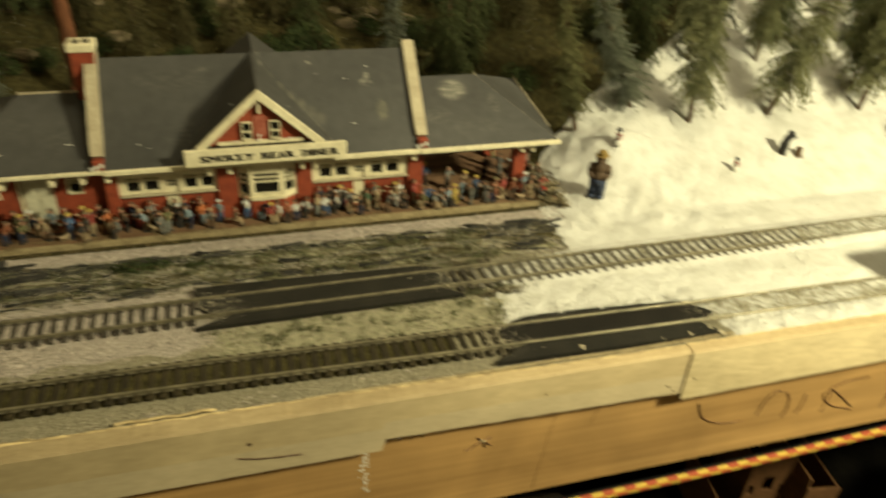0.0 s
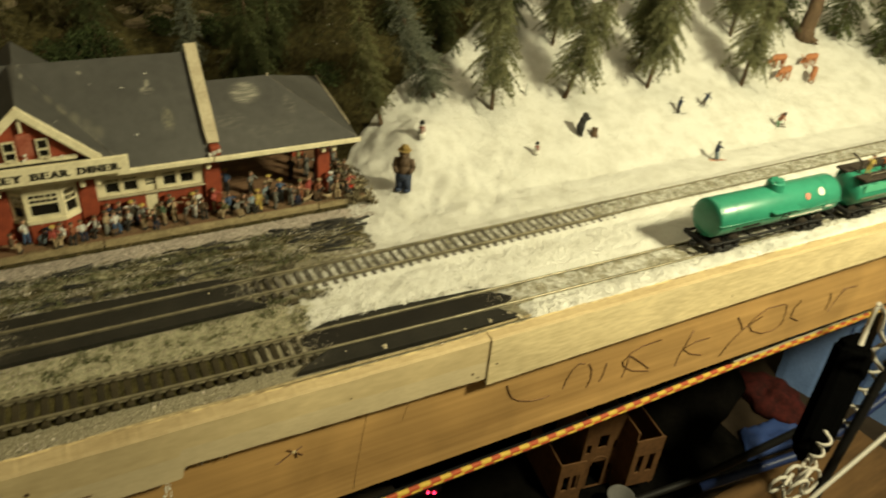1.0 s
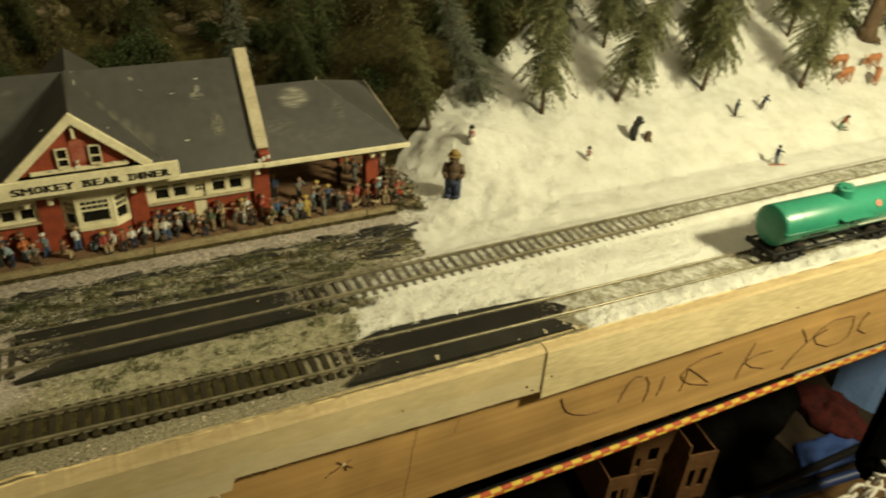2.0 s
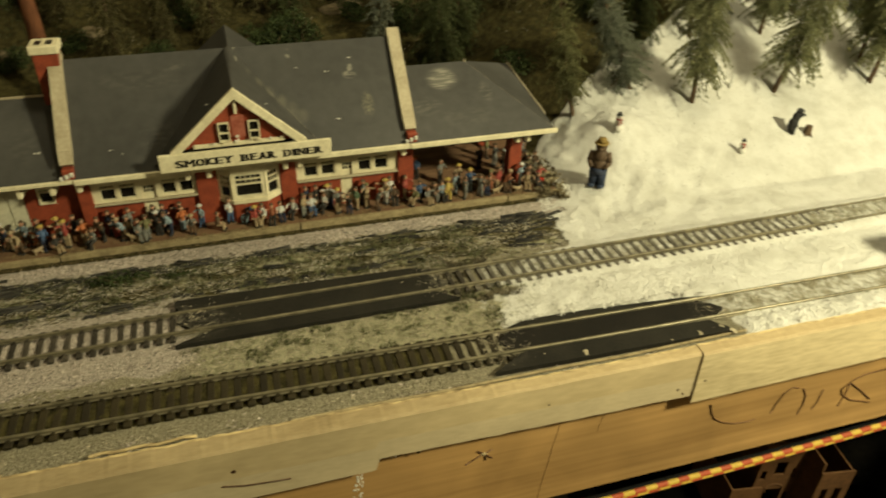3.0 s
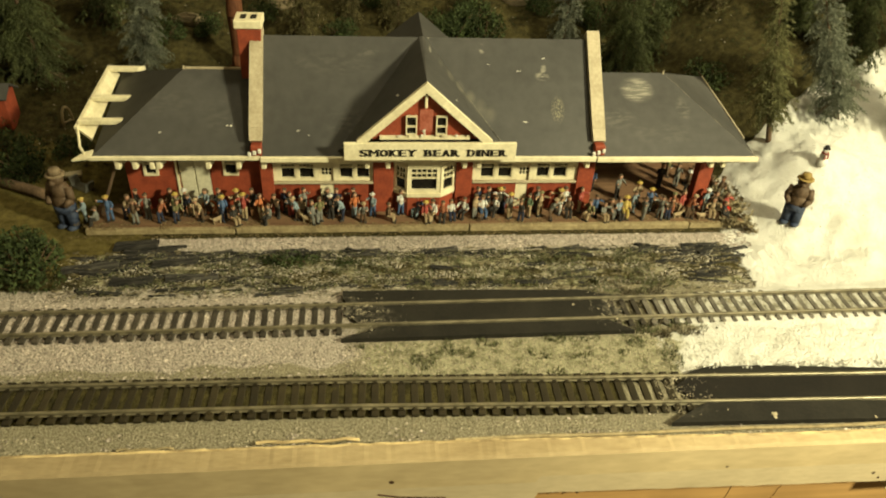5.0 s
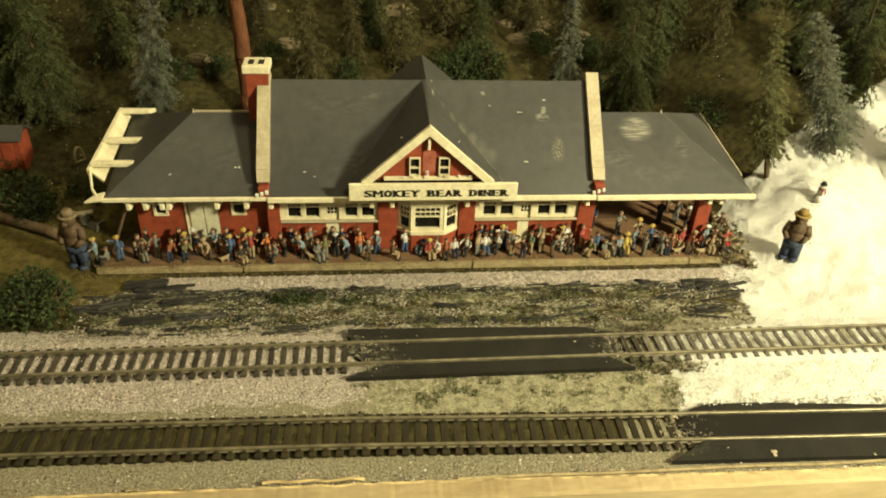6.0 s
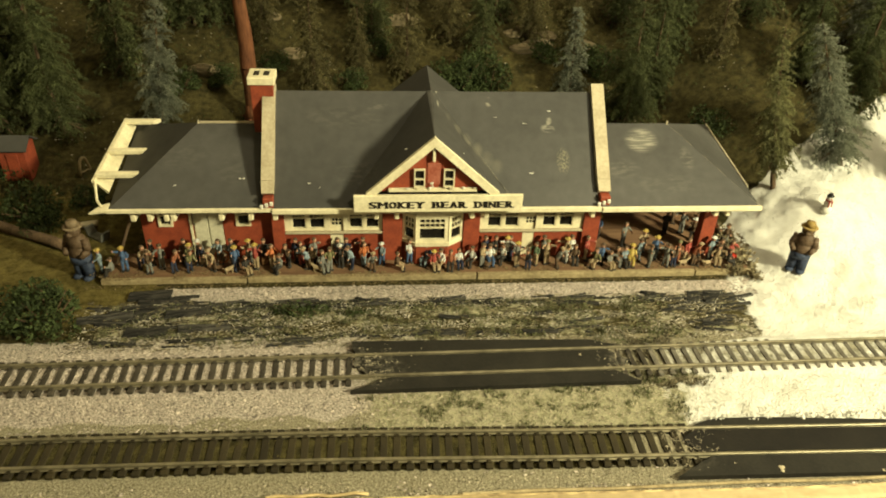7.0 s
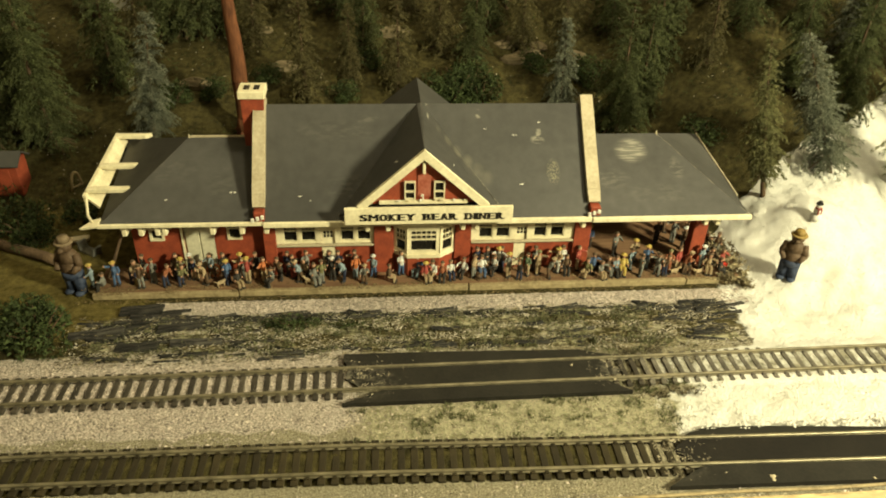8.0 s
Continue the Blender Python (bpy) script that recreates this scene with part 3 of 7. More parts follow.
crossing(near_y, 8, 158, 13, 6.5, 15, 7, "flat black painted road crossing over the front track", M_TARRED)

# ---- the table's front edge ----


def wavy_board(name, x0, x1, y0, back, top, low, seed, mat, label, band=None):
    """A board with a slightly uneven top and a lower edge given as (x, z) stops."""
    bm = B()
    xs = np.linspace(x0, x1, int((x1 - x0) / 2) + 1)
    cols = []
    lx, lz = [p[0] for p in low], [p[1] for p in low]
    for x in xs:
        zt = top(x) + 0.5 * noise.noise((x * 0.05, seed, 0)) + 0.25 * noise.noise((x * 0.31, seed, 4))
        zl = float(np.interp(x, lx, lz)) + 0.4 * noise.noise((x * 0.09, seed, 9))
        y1 = back(x) + 0.5 * noise.noise((x * 0.12, seed, 14))
        zm = zl + (zt - zl) * 0.45 + 0.25 * noise.noise((x * 0.03, seed, 19))
        cols.append([bm.verts.new((x, a, b)) for a, b in ((y0, zl), (y0, zm), (y0, zm + 0.15), (y0, zt - 1.2), (y0 + 1.4, zt), (y1 - 1.0, zt + 0.1), (y1, zt + 0.5 + 0.5 * noise.noise((x * 0.2, seed, 24))), (y1, zl))])
    for a, b in zip(cols, cols[1:]):
        for i in range(8):
            f = bm.faces.new((a[i], b[i], b[(i + 1) % 8], a[(i + 1) % 8]))
            f.material_index = 1 if i == 5 else 3 if i in (3, 4) else 2 if i < 2 else 0
    bm.faces.new(cols[0]), bm.faces.new(cols[-1])
    bmesh.ops.recalc_face_normals(bm, faces=bm.faces)
    return tagged(link(name, bm, [mat, M_WOODEDGE, band or mat, M_TOPFACE]), label, "board", kind="structure")


def board_top(x):
    return float(np.interp(x, [-600, 0, 300, 520, 1100], [3.0, 3.5, 3.5, 1.0, -3.0]))


wavy_board("trim_board", -620, 122.2, -20, lambda x: float(np.interp(x, [-400, -100, 60], [-8.0, -9.5, -13.0])), board_top, [(-620, -36), (-240, -33), (-64, -32.5), (-59.5, -32), (-58.5, -24.4), (-30, -25), (80, -27.5), (104, -27.5), (105, -28), (122.2, -28)], 1.0, M_WOODLEFT, "pale planed board along the layout's front edge", M_WOODGREY)
wavy_board("trim_board", 122.5, 1100, -21, lambda x: -13.0, lambda x: board_top(x) + 0.5, [(122, -33), (300, -30), (560, -28), (1100, -34)], 5.0, M_WOOD, "pale planed board with small nail holes on the front edge")
wavy_board("lumber_beam", -620, 1100, -12.8, lambda x: 22.0, lambda x: board_top(x) - 4.5, [(-620, -104), (40, -101), (300, -101), (1100, -101)], 9.0, M_LUMBER, "orange-brown lumber beam with pencil lines and marker scrawl")

# ---- the station ----
SX, SY = -97.0, 220.0


def at_station(bm):
    bmesh.ops.translate(bm, vec=(-SX, -SY, 0), verts=bm.verts)
    return bm


def holed_wall(bm, x0, x1, z0, z1, y0, y1, holes):
    holes = [(max(x0, a), min(x1, b), max(z0, c), min(z1, d)) for a, b, c, d in holes]
    xs = sorted({x0, x1, *[h[0] for h in holes], *[h[1] for h in holes]})
    zs = sorted({z0, z1, *[h[2] for h in holes], *[h[3] for h in holes]})
    for a, b in zip(xs, xs[1:]):
        for c, d in zip(zs, zs[1:]):
            mx, mz = (a + b) / 2, (c + d) / 2
            if not any(h[0] < mx < h[1] and h[2] < mz < h[3] for h in holes):
                box(bm, a, b, y0, y1, c, d)
    bmesh.ops.remove_doubles(bm, verts=bm.verts, dist=0.001)


def panes(x0, x1, z0, z1, cols, rows, low, rim):
    """The clear openings of a window: one below, and a grid above."""
    out = []
    zi = z0 + (z1 - z0) * low if low < 1 else z0 + rim
    if low < 1:
        out.append((x0 + rim, x1 - rim, z0 + rim, zi - 0.35))
        zi += 0.35
    w, h = (x1 - x0 - 2 * rim) / cols, (z1 - rim - zi) / rows
    for i in range(cols):
        for j in range(rows):
            a, c = x0 + rim + i * w, zi + j * h
            out.append((a + (0.22 if i else 0), a + w - (0.22 if i < cols - 1 else 0), c + (0.2 if j else 0), c + h - (0.2 if j < rows - 1 else 0)))
    return out


def sash(parent, x0, x1, z0, z1, y, cols, rows, low=1.0, rim=1.1, label="cream framed window"):
    """A window in the plane y: one rim with its bars, and a dark pane behind."""
    bm = B()
    holed_wall(bm, x0, x1, z0, z1, y - 0.9, y + 0.8, panes(x0, x1, z0, z1, cols, rows, low, rim))
    w = part("window", at_station(bm), M_CREAM, parent, label)
    part("pane", at_station(boxed(x0 + 0.3, x1 - 0.3, y + 0.9, y + 1.4, z0 + 0.3, z1 - 0.3)), M_GLASS, w, "dark glass")
    return w


def build_station():
    st = thing("station_building", SX, SY, 4, "red model station diner with grey roof and cream trim", "model building")

    def add(name, bm, mat, label="", parent=st):
        bmesh.ops.translate(bm, vec=(0, 0, -4), verts=bm.verts)
        return part(name, at_station(bm), mat, parent, label)

    Y = 186.0
    left_windows = ((-192.0, -182.6), (-180.6, -170.6), (-154.8, -145.8), (-144.0, -135.0))
    right_windows = ((-63.4, -53.8), (-51.8, -42.0), (-26.2, -16.8), (-14.8, -5.0))
    z0, z1 = 28.3, 39.5
    holes = [(a, b, z0, z1) for a, b in left_windows + right_windows]
    holes += [(-167.5, -158.5, 5, 39.5), (-38.5, -30.5, 5, 39.5), (-112, -88, 19, 41)]
    bm = B()
    holed_wall(bm, -200, 6, 4, 54, Y, Y + 4, holes)
    add("front_wall", bm, M_RED)
    bm = B()
    box(bm, -200, -196, Y + 4, 254, 4, 54)
    prism(bm, [(Y, 54), (254, 54), (220, 100)], "x", -200, -196)
    add("side_wall", bm, M_RED)
    bm = B()
    box(bm, 2, 6, Y + 4, 254, 4, 54)
    prism(bm, [(Y, 54), (254, 54), (220, 100)], "x", 2, 6)
    add("side_wall", bm, M_RED)
    add("rear_wall", boxed(-288, 6, 254, 258, 4, 54), M_RED)
    bm = B()
    wing = [(-277, -268, 29.5, 41), (-228, -218.5, 29.5, 41), (-256, -236.5, 5, 44)]
    holed_wall(bm, -288, -200, 4, 54, Y + 3, Y + 7, wing)
    add("wing_wall", bm, M_RED)
    add("wing_wall", boxed(-288, -284, Y + 7, 254, 4, 54), M_RED)
    # cream bands round the window groups
    for x0, x1, zb in ((-196.5, -133.2, 26.5), (-68.5, 1.5, 24.0)):
        bm = B()
        holed_wall(bm, x0, x1, 27, 41.5, Y - 1.0, Y - 0.02, [h for h in holes[:8] if x0 < h[0] < x1] + [h for h in holes[8:10] if x0 < h[0] < x1])
        add("window_band", bm, M_CREAM, "cream painted band")
        add("sill", boxed(x0, x1, Y - 3.2, Y - 1.02, 25.6, 27.0, bevel=0.3), M_TAN, "tan window sill")
    for a, b in left_windows + right_windows:
        sash(st, a, b, z0 - 4, z1 - 4, Y + 0.2, 4, 1, low=0.74, rim=0.7)
    for a, b in ((-277, -268), (-228, -218.5)):
        sash(st, a, b, 25.5, 37, Y + 2.6, 3, 1, low=0.74, rim=1.4)
    # doors
    for a, b in ((-167.5, -158.5), (-38.5, -30.5)):
        d = add("door", boxed(a, b, Y + 0.5, Y + 2, 5, 39.5), M_CREAM, "cream door with a small paned light")
        for i in range(3):
            for j in range(2):
                cx, cz = a + 1.6 + i * 2.2, 31 + j * 2.6 - 4
                part("pane", at_station(boxed(cx, cx + 1.5, Y + 0.3, Y + 0.6, cz, cz + 1.9)), M_GLASS, d)
    door = add("freight_door", boxed(-255.8, -236.7, Y + 4, Y + 5.5, 5, 43.8), M_GREYDOOR, "pale weathered double freight door")
    for k in range(2):
        bm = B()
        a = -255 + k * 9.4
        box(bm, a, a + 8.6, Y + 3.2, Y + 3.98, 6, 42, bevel=0.2)
        part("leaf", at_station(bm), M_GREYDOOR, door)
    add("door_post", boxed(-257.5, -256.02, Y + 2, Y + 4, 4.5, 45), M_CREAM)
    # corner posts and pilasters
    for a, b in ((-204.5, -196.6), (-133.1, -120.2), (-79.6, -68.6), (1.6, 12.8)):
        add("pilaster", boxed(a, b, Y - 3, Y - 1.05 if a > -200 else Y - 0.05, 4, 53.5, bevel=0.3), M_RED)
    # bay window
    bay = B()
    prism(bay, [(-119.5, Y - 1.1), (-111, 178), (-90, 178), (-80, Y - 1.1)], "z", 4, 19)
    add("bay_base", bay, M_RED)
    bm = B()
    prism(bm, [(-121, Y - 1.2), (-111.6, 176.6), (-89.4, 176.6), (-78.6, Y - 1.2)], "z", 19.02, 21.5)
    add("bay_sill", bm, M_CREAM)
    bm = B()
    prism(bm, [(-119.5, Y - 1.1), (-111, 178), (-90, 178), (-80, Y - 1.1)], "z", 41.5, 53.5)
    add("bay_head", bm, M_CREAM)
    bay_front = sash(st, -111, -90, 17.5, 37.5, 178.9, 5, 2, low=0.55, rim=2.4, label="wide cream bay window with small upper panes")
    part("reveal", at_station(boxed(-110.5, -90.5, 181, 181.6, 17.5, 37.5)), M_GLASS, bay_front, "dark interior")
    for sgn in (0, 1):
        a, b = (Vector((-119.5, Y - 1.1, 0)), Vector((-111, 178, 0))) if sgn == 0 else (Vector((-90, 178, 0)), Vector((-80, Y - 1.1, 0)))
        d = (b - a)
        n = Vector((d.y, -d.x, 0)).normalized()
        bm = B()
        holed_wall(bm, 0, 12, 17.5, 37.5, -0.6, 0.6, panes(0, 12, 17.5, 37.5, 3, 2, 0.5, 2.2))
        for v in bm.verts:
            p = a + d * (v.co.x / 12) + n * v.co.y
            v.co = Vector((p.x, p.y, v.co.z))
        w = part("window", at_station(bm), M_CREAM, st, "angled bay window")
        bm = B()
        vs = box(bm, 0.03, 0.97, -1.4, -0.9, 17.6, 37.4)
        for v in vs:
            p = a + d * v.co.x + n * v.co.y
            v.co = Vector((p.x, p.y, v.co.z))
        part("pane", at_station(bm), M_GLASS, w, "dark glass")
    # porch posts under the open wing
    for y in (Y - 3, 248):
        bm = B()
        box(bm, 84.8, 94.6, y, y + 8, 4, 52, bevel=0.4)
        for zz in (46, 49):
            box(bm, 83.8, 95.6, y - 1, y + 9, zz, zz + 1.6)
        add("porch_post", bm, M_RED, "square red porch post")
    add("porch_beam", boxed(8, 104, 171, 174, 47.5, 51.2), M_WALK, "dark porch beam")
    # roofs
    bm = B()
    slab(bm, [(-200, 167, 54.5), (6, 167, 54.5), (6, 220, 110), (-200, 220, 110)], 1.8)
    add("roof", bm, M_ROOF, "main grey roof slope with pale scuffs")
    bm = B()
    slab(bm, [(-200, 273, 54.5), (6, 273, 54.5), (6, 220.02, 110), (-200, 220.02, 110)], 1.8)
    add("roof", bm, M_ROOF)
    bm = B()
    slab(bm, [(6.02, 166.5, 54.2), (111, 166, 54.2), (60, 220, 88), (6.02, 220, 88)], 1.6)
    slab(bm, [(6.02, 282, 59.5), (118, 282, 59.5), (60, 220.02, 88), (6.02, 220.02, 88)], 1.6)
    slab(bm, [(111, 166.2, 54.25), (118, 282, 59.55), (60, 220, 88.05)], 1.6)
    add("wing_roof", bm, M_ROOF, "grey hipped wing roof with a scraped round patch")
    bm = B()
    slab(bm, [(-298, 168, 54.2), (-200.02, 168, 54.2), (-200.02, 220, 88), (-250, 220, 88)], 1.6)
    slab(bm, [(-308, 280, 59.5), (-200.02, 280, 59.5), (-200.02, 220.02, 88), (-250, 220.02, 88)], 1.6)
    slab(bm, [(-298, 168.2, 54.25), (-308, 280, 59.55), (-250, 220, 88.05)], 1.6)
    add("wing_roof", bm, M_ROOF, "grey hipped wing roof with a torn end")
    add("ridge_strip", boxed(-249, -207, 219.4, 220.8, 87.8, 88.9), M_TAN)
    for x in (60, -250):
        bm = B()
        rod(bm, (x, 220, 86.5), (x, 220, 90.0), 1.1, 0.3, 7)
        add("finial", bm, M_TAN, "small grey finial")
    # worn pale lines along the hips and valleys
    def seam(a, b, r):
        bm = B()
        rng = random.Random(int(a[0]))
        tube(bm, [tuple(a[i] + (b[i] - a[i]) * k / 12 + rng.uniform(-0.25, 0.25) for i in range(3)) for k in range(13)], r, sides=5)
        add("seam", bm, M_SEAM, "worn roof seam")

    seam((60, 220, 87.8), (111, 166.4, 54.2), 0.35)
    seam((-101, 219, 110.0), (-54, 173.0, 61.6), 0.4)
    # eave boards
    for x0, x1, y in ((-200.5, 6.2, 166.2), (6.4, 112, 165.4), (-299, -201, 167.2)):
        add("eave_board", boxed(x0, x1, y - 1.6, y + 0.6, 52.7 if x0 < -250 else 51.8, 55.0, bevel=0.25), M_CREAM, "cream eave board")
    bm = B()
    slab(bm, [(112.6, 190, 55.9), (113.4, 190, 55.9), (118.9, 282.4, 60.2), (117.9, 282.4, 60.2)], 1.4)
    add("end_trim", bm, M_TAN, "tan strip on the end eave")
    # torn end: a tipped cream soffit with three bare lookouts over the roof
    bm = B()
    slab(bm, [(-311.5, 192, 60.5), (-302.2, 186, 56.4), (-307.5, 274, 61.0), (-311.5, 270, 67.0)], 1.3)
    add("soffit", bm, M_CREAM, "tipped cream soffit board")
    bm = B()
    slab(bm, [(-313.2, 191, 62.0), (-311.4, 191, 62.0), (-311.4, 271, 68.6), (-313.2, 271, 68.6)], 4.5)
    add("end_rafter", bm, M_CREAM, "bare cream end rafter")
    for x0, x1, y, z in ((-312, -290, 268, 67.6), (-312, -287.5, 226, 65.2), (-312, -284, 196.5, 63.4)):
        bm = B()
        box(bm, x0, x1, y - 2.3, y + 2.3, z - 1.8, z + 1.2, bevel=0.4)
        for v in bm.verts:
            if v.co.x > x1 - 2:
                v.co.x += (v.co.y - y) * 0.9
        add("lookout", bm, M_CREAM, "short cream lookout beam")
    bm = B()
    rod(bm, (-311.6, 192, 60.5), (-306.5, 176, 56.2), 0.9, 0.8, 6)
    rod(bm, (-306.5, 176, 56.2), (-302.5, 170, 54.6), 0.9, 0.8, 6)
    add("corner_brace", bm, M_CREAM, "thin cream corner brace")
    bm = B()
    slab(bm, [(-309, 165.6, 53.4), (-298.5, 165.6, 54.6), (-298.8, 174, 55.6), (-304, 173, 54.6)], 1.2)
    add("corner_board", bm, M_CREAM, "cream corner board")
    # cross gable
    rid, gx = 105.4, -102.5
    for s in (-1, 1):
        bm = B()
        slab(bm, [(gx, 159, rid), (gx + s * 38.5, 159, rid - 35.6), (gx + 1 + s * 2, 220.5, 110.2), (gx + 1, 220.5, 110.6)], 1.5)
        slab(bm, [(gx + s * 38.5, 159.2, rid - 35.6), (gx + s * 52.0, 169.5, 57.2), (gx + 1 + s * 2, 220.5, 110.2)], 1.5)
        add("gable_roof", bm, M_ROOF, "grey gable roof side with pale chips")
        bm = B()
        slab(bm, [(gx + 1.5, 219.5, 110.6), (gx + 1.5, 266, 111), (gx + 1.5 + s * 56, 290, 58), (gx + 1.5 + s * 56, 274, 55)], 1.5)
        add("gable_roof", bm, M_ROOF)
        bm = B()
        w = 5.2
        prism(bm, [(gx, rid + 1.2), (gx + s * 40.5, rid - 35.6), (gx + s * 40.5 - s * 4.6, rid - 37.6), (gx, rid - w)], "y", 157.6, 160.2)
        add("rake_board", bm, M_CREAM, "cream gable rake board")
    bm = B()
    prism(bm, [(gx - 32.5, 69), (gx + 32.5, 69), (gx, 98.6)], "y", 162.6, 165)
    add("gable_wall", bm, M_RED)
    bm = B()
    box(bm, gx - 27, gx + 27, 160.6, 162.5, 69.2, 71.6, bevel=0.3)
    add("gable_sill", bm, M_CREAM)
    add("gable_drop", boxed(gx - 0.9, gx + 0.9, 159.4, 162.2, 90, 98.2, bevel=0.3), M_CREAM)
    rng = random.Random(23)
    for x, z, r, mat in ((-104, 72.2, 1.3, M_WHITE), (-103.5, 75, 1.0, M_WHITE), (-92, 72.0, 1.2, M_TAN), (-95, 71.9, 0.9, M_TAN), (-113, 71.9, 1.1, M_CREAM), (-118, 71.7, 0.8, M_WHITE), (-84, 71.8, 0.9, M_WHITE), (-77, 72.0, 0.8, M_CREAM)):
        bm = B()
        for k in range(3):
            ball(bm, (x + rng.uniform(-r, r), 160.2 + rng.uniform(-0.3, 0.3), z + rng.uniform(-0.2, 0.8) * r), r * rng.uniform(0.5, 0.9), r * 0.6, r * rng.uniform(0.5, 1.0), seg=6)
        add("sill_ornament", bm, mat, "small worn ornament on the gable sill")
    add("gable_panel", boxed(gx - 3.6, gx + 4.4, 161.9, 162.55, 74, 88, bevel=0.2), M_PANEL, "faded pinkish panel")
    for x0 in (-114.0, -96.2):
        sash(st, x0, x0 + 6.6, 68.4, 80.6, 161.2, 1, 1, low=0.45, rim=0.7, label="narrow cream sash window")
    # coping over the fire walls
    for x0, x1 in ((-207, -199.2), (3.6, 11.8)):
        bm = B()
        slab(bm, [(x0, 176, 69.5), (x1, 176, 69.5), (x1, 221, 115.5), (x0, 221, 115.5)], 6.0)
        slab(bm, [(x0 + 0.4, 170.5, 63.5), (x1 - 0.2, 170.5, 63.5), (x1, 175.9, 69.4), (x0, 175.9, 69.4)], 4.5)
        add("coping", bm, M_TAN, "tan raised roof coping")
        bm = B()
        box(bm, x0 + 1, x1 - 0.4, 166.8, 173.0, 55, 61.5, bevel=0.5)
        add("corbel", bm, M_RED, "chipped red corbel")
        bm = B()
        for k in range(3):
            box(bm, x0 - 0.6 + 3 * k, x0 + 1.4 + 3 * k, 165.0, 166.6, 55.5 + k, 58 + k, bevel=0.3)
        add("corbel_trim", bm, M_WHITE)
    # chimney
    bm = B()
    box(bm, -214, -200, 214, 228, 84, 116, bevel=0.3)
    add("chimney", bm, M_RED, "red brick chimney")
    bm = B()
    box(bm, -215.4, -198.8, 212.6, 229.4, 116.02, 121, bevel=0.5)
    add("chimney_cap", bm, M_CREAM, "cream chimney cap")
    for k in range(2):
        add("flue", boxed(-211.8 + 6.2 * k, -208.4 + 6.2 * k, 217, 224, 121.02, 121.4), M_GLASS, "dark flue opening")
    # brackets under the eaves
    for x in (-286, -276, -266, -262, -233, -215, -200, -137, -124, -76, -67, 3, 86, 94):
        bm = B()
        box(bm, x - 1.6, x + 1.6, 170.5, 186, 48.5, 51.4, bevel=0.3)
        box(bm, x - 1.6, x + 1.6, 171, 176, 43.5, 48.5, bevel=0.6)
        box(bm, x - 1.6, x + 1.6, 181, 186, 42, 48.5, bevel=0.6)
        add("eave_bracket", bm, M_CREAM, "cream eave bracket")
    bm = B()
    rod(bm, (-307, 184, 4.2), (-290, 189, 45), 1.1, None, 8)
    add("prop", bm, M_BARK, "brown prop leaning against the wing")
    # paint chips and scuffs lying on the roof
    rng = random.Random(11)
    for x, y in ((-178, 178), (-172, 176), (-60, 208), (-97, 196), (-95, 181), (-41, 205), (-260, 181), (-220, 185), (-38, 182), (-84, 172), (-99, 213), (-100, 205), (-96, 190), (-93, 186), (-68, 186), (-62, 179), (-79, 196), (-118, 172), (-24, 211)):
        s = (y - 167) / 53
        z = 54.7 + s * (55.3 if x > -200 else 33.6)
        if abs(x + 100) < 20 and abs(x - gx) * 1.12 < 220 - y:
            z = 110 - (220 - y) * 0.076 - abs(x - gx) * 0.93 + 0.4
        bm = B()
        r = rng.uniform(0.5, 1.3)
        for k in range(4):
            ball(bm, (x + rng.uniform(-1, 1) * r, y + rng.uniform(-0.6, 0.6) * r, z + rng.uniform(-0.1, 0.2)), r * rng.uniform(0.3, 0.8), r * rng.uniform(0.2, 0.5), 0.25, seg=6)
        add("paint_chip", bm, M_WHITE, "pale paint chip")
    return st


build_station()


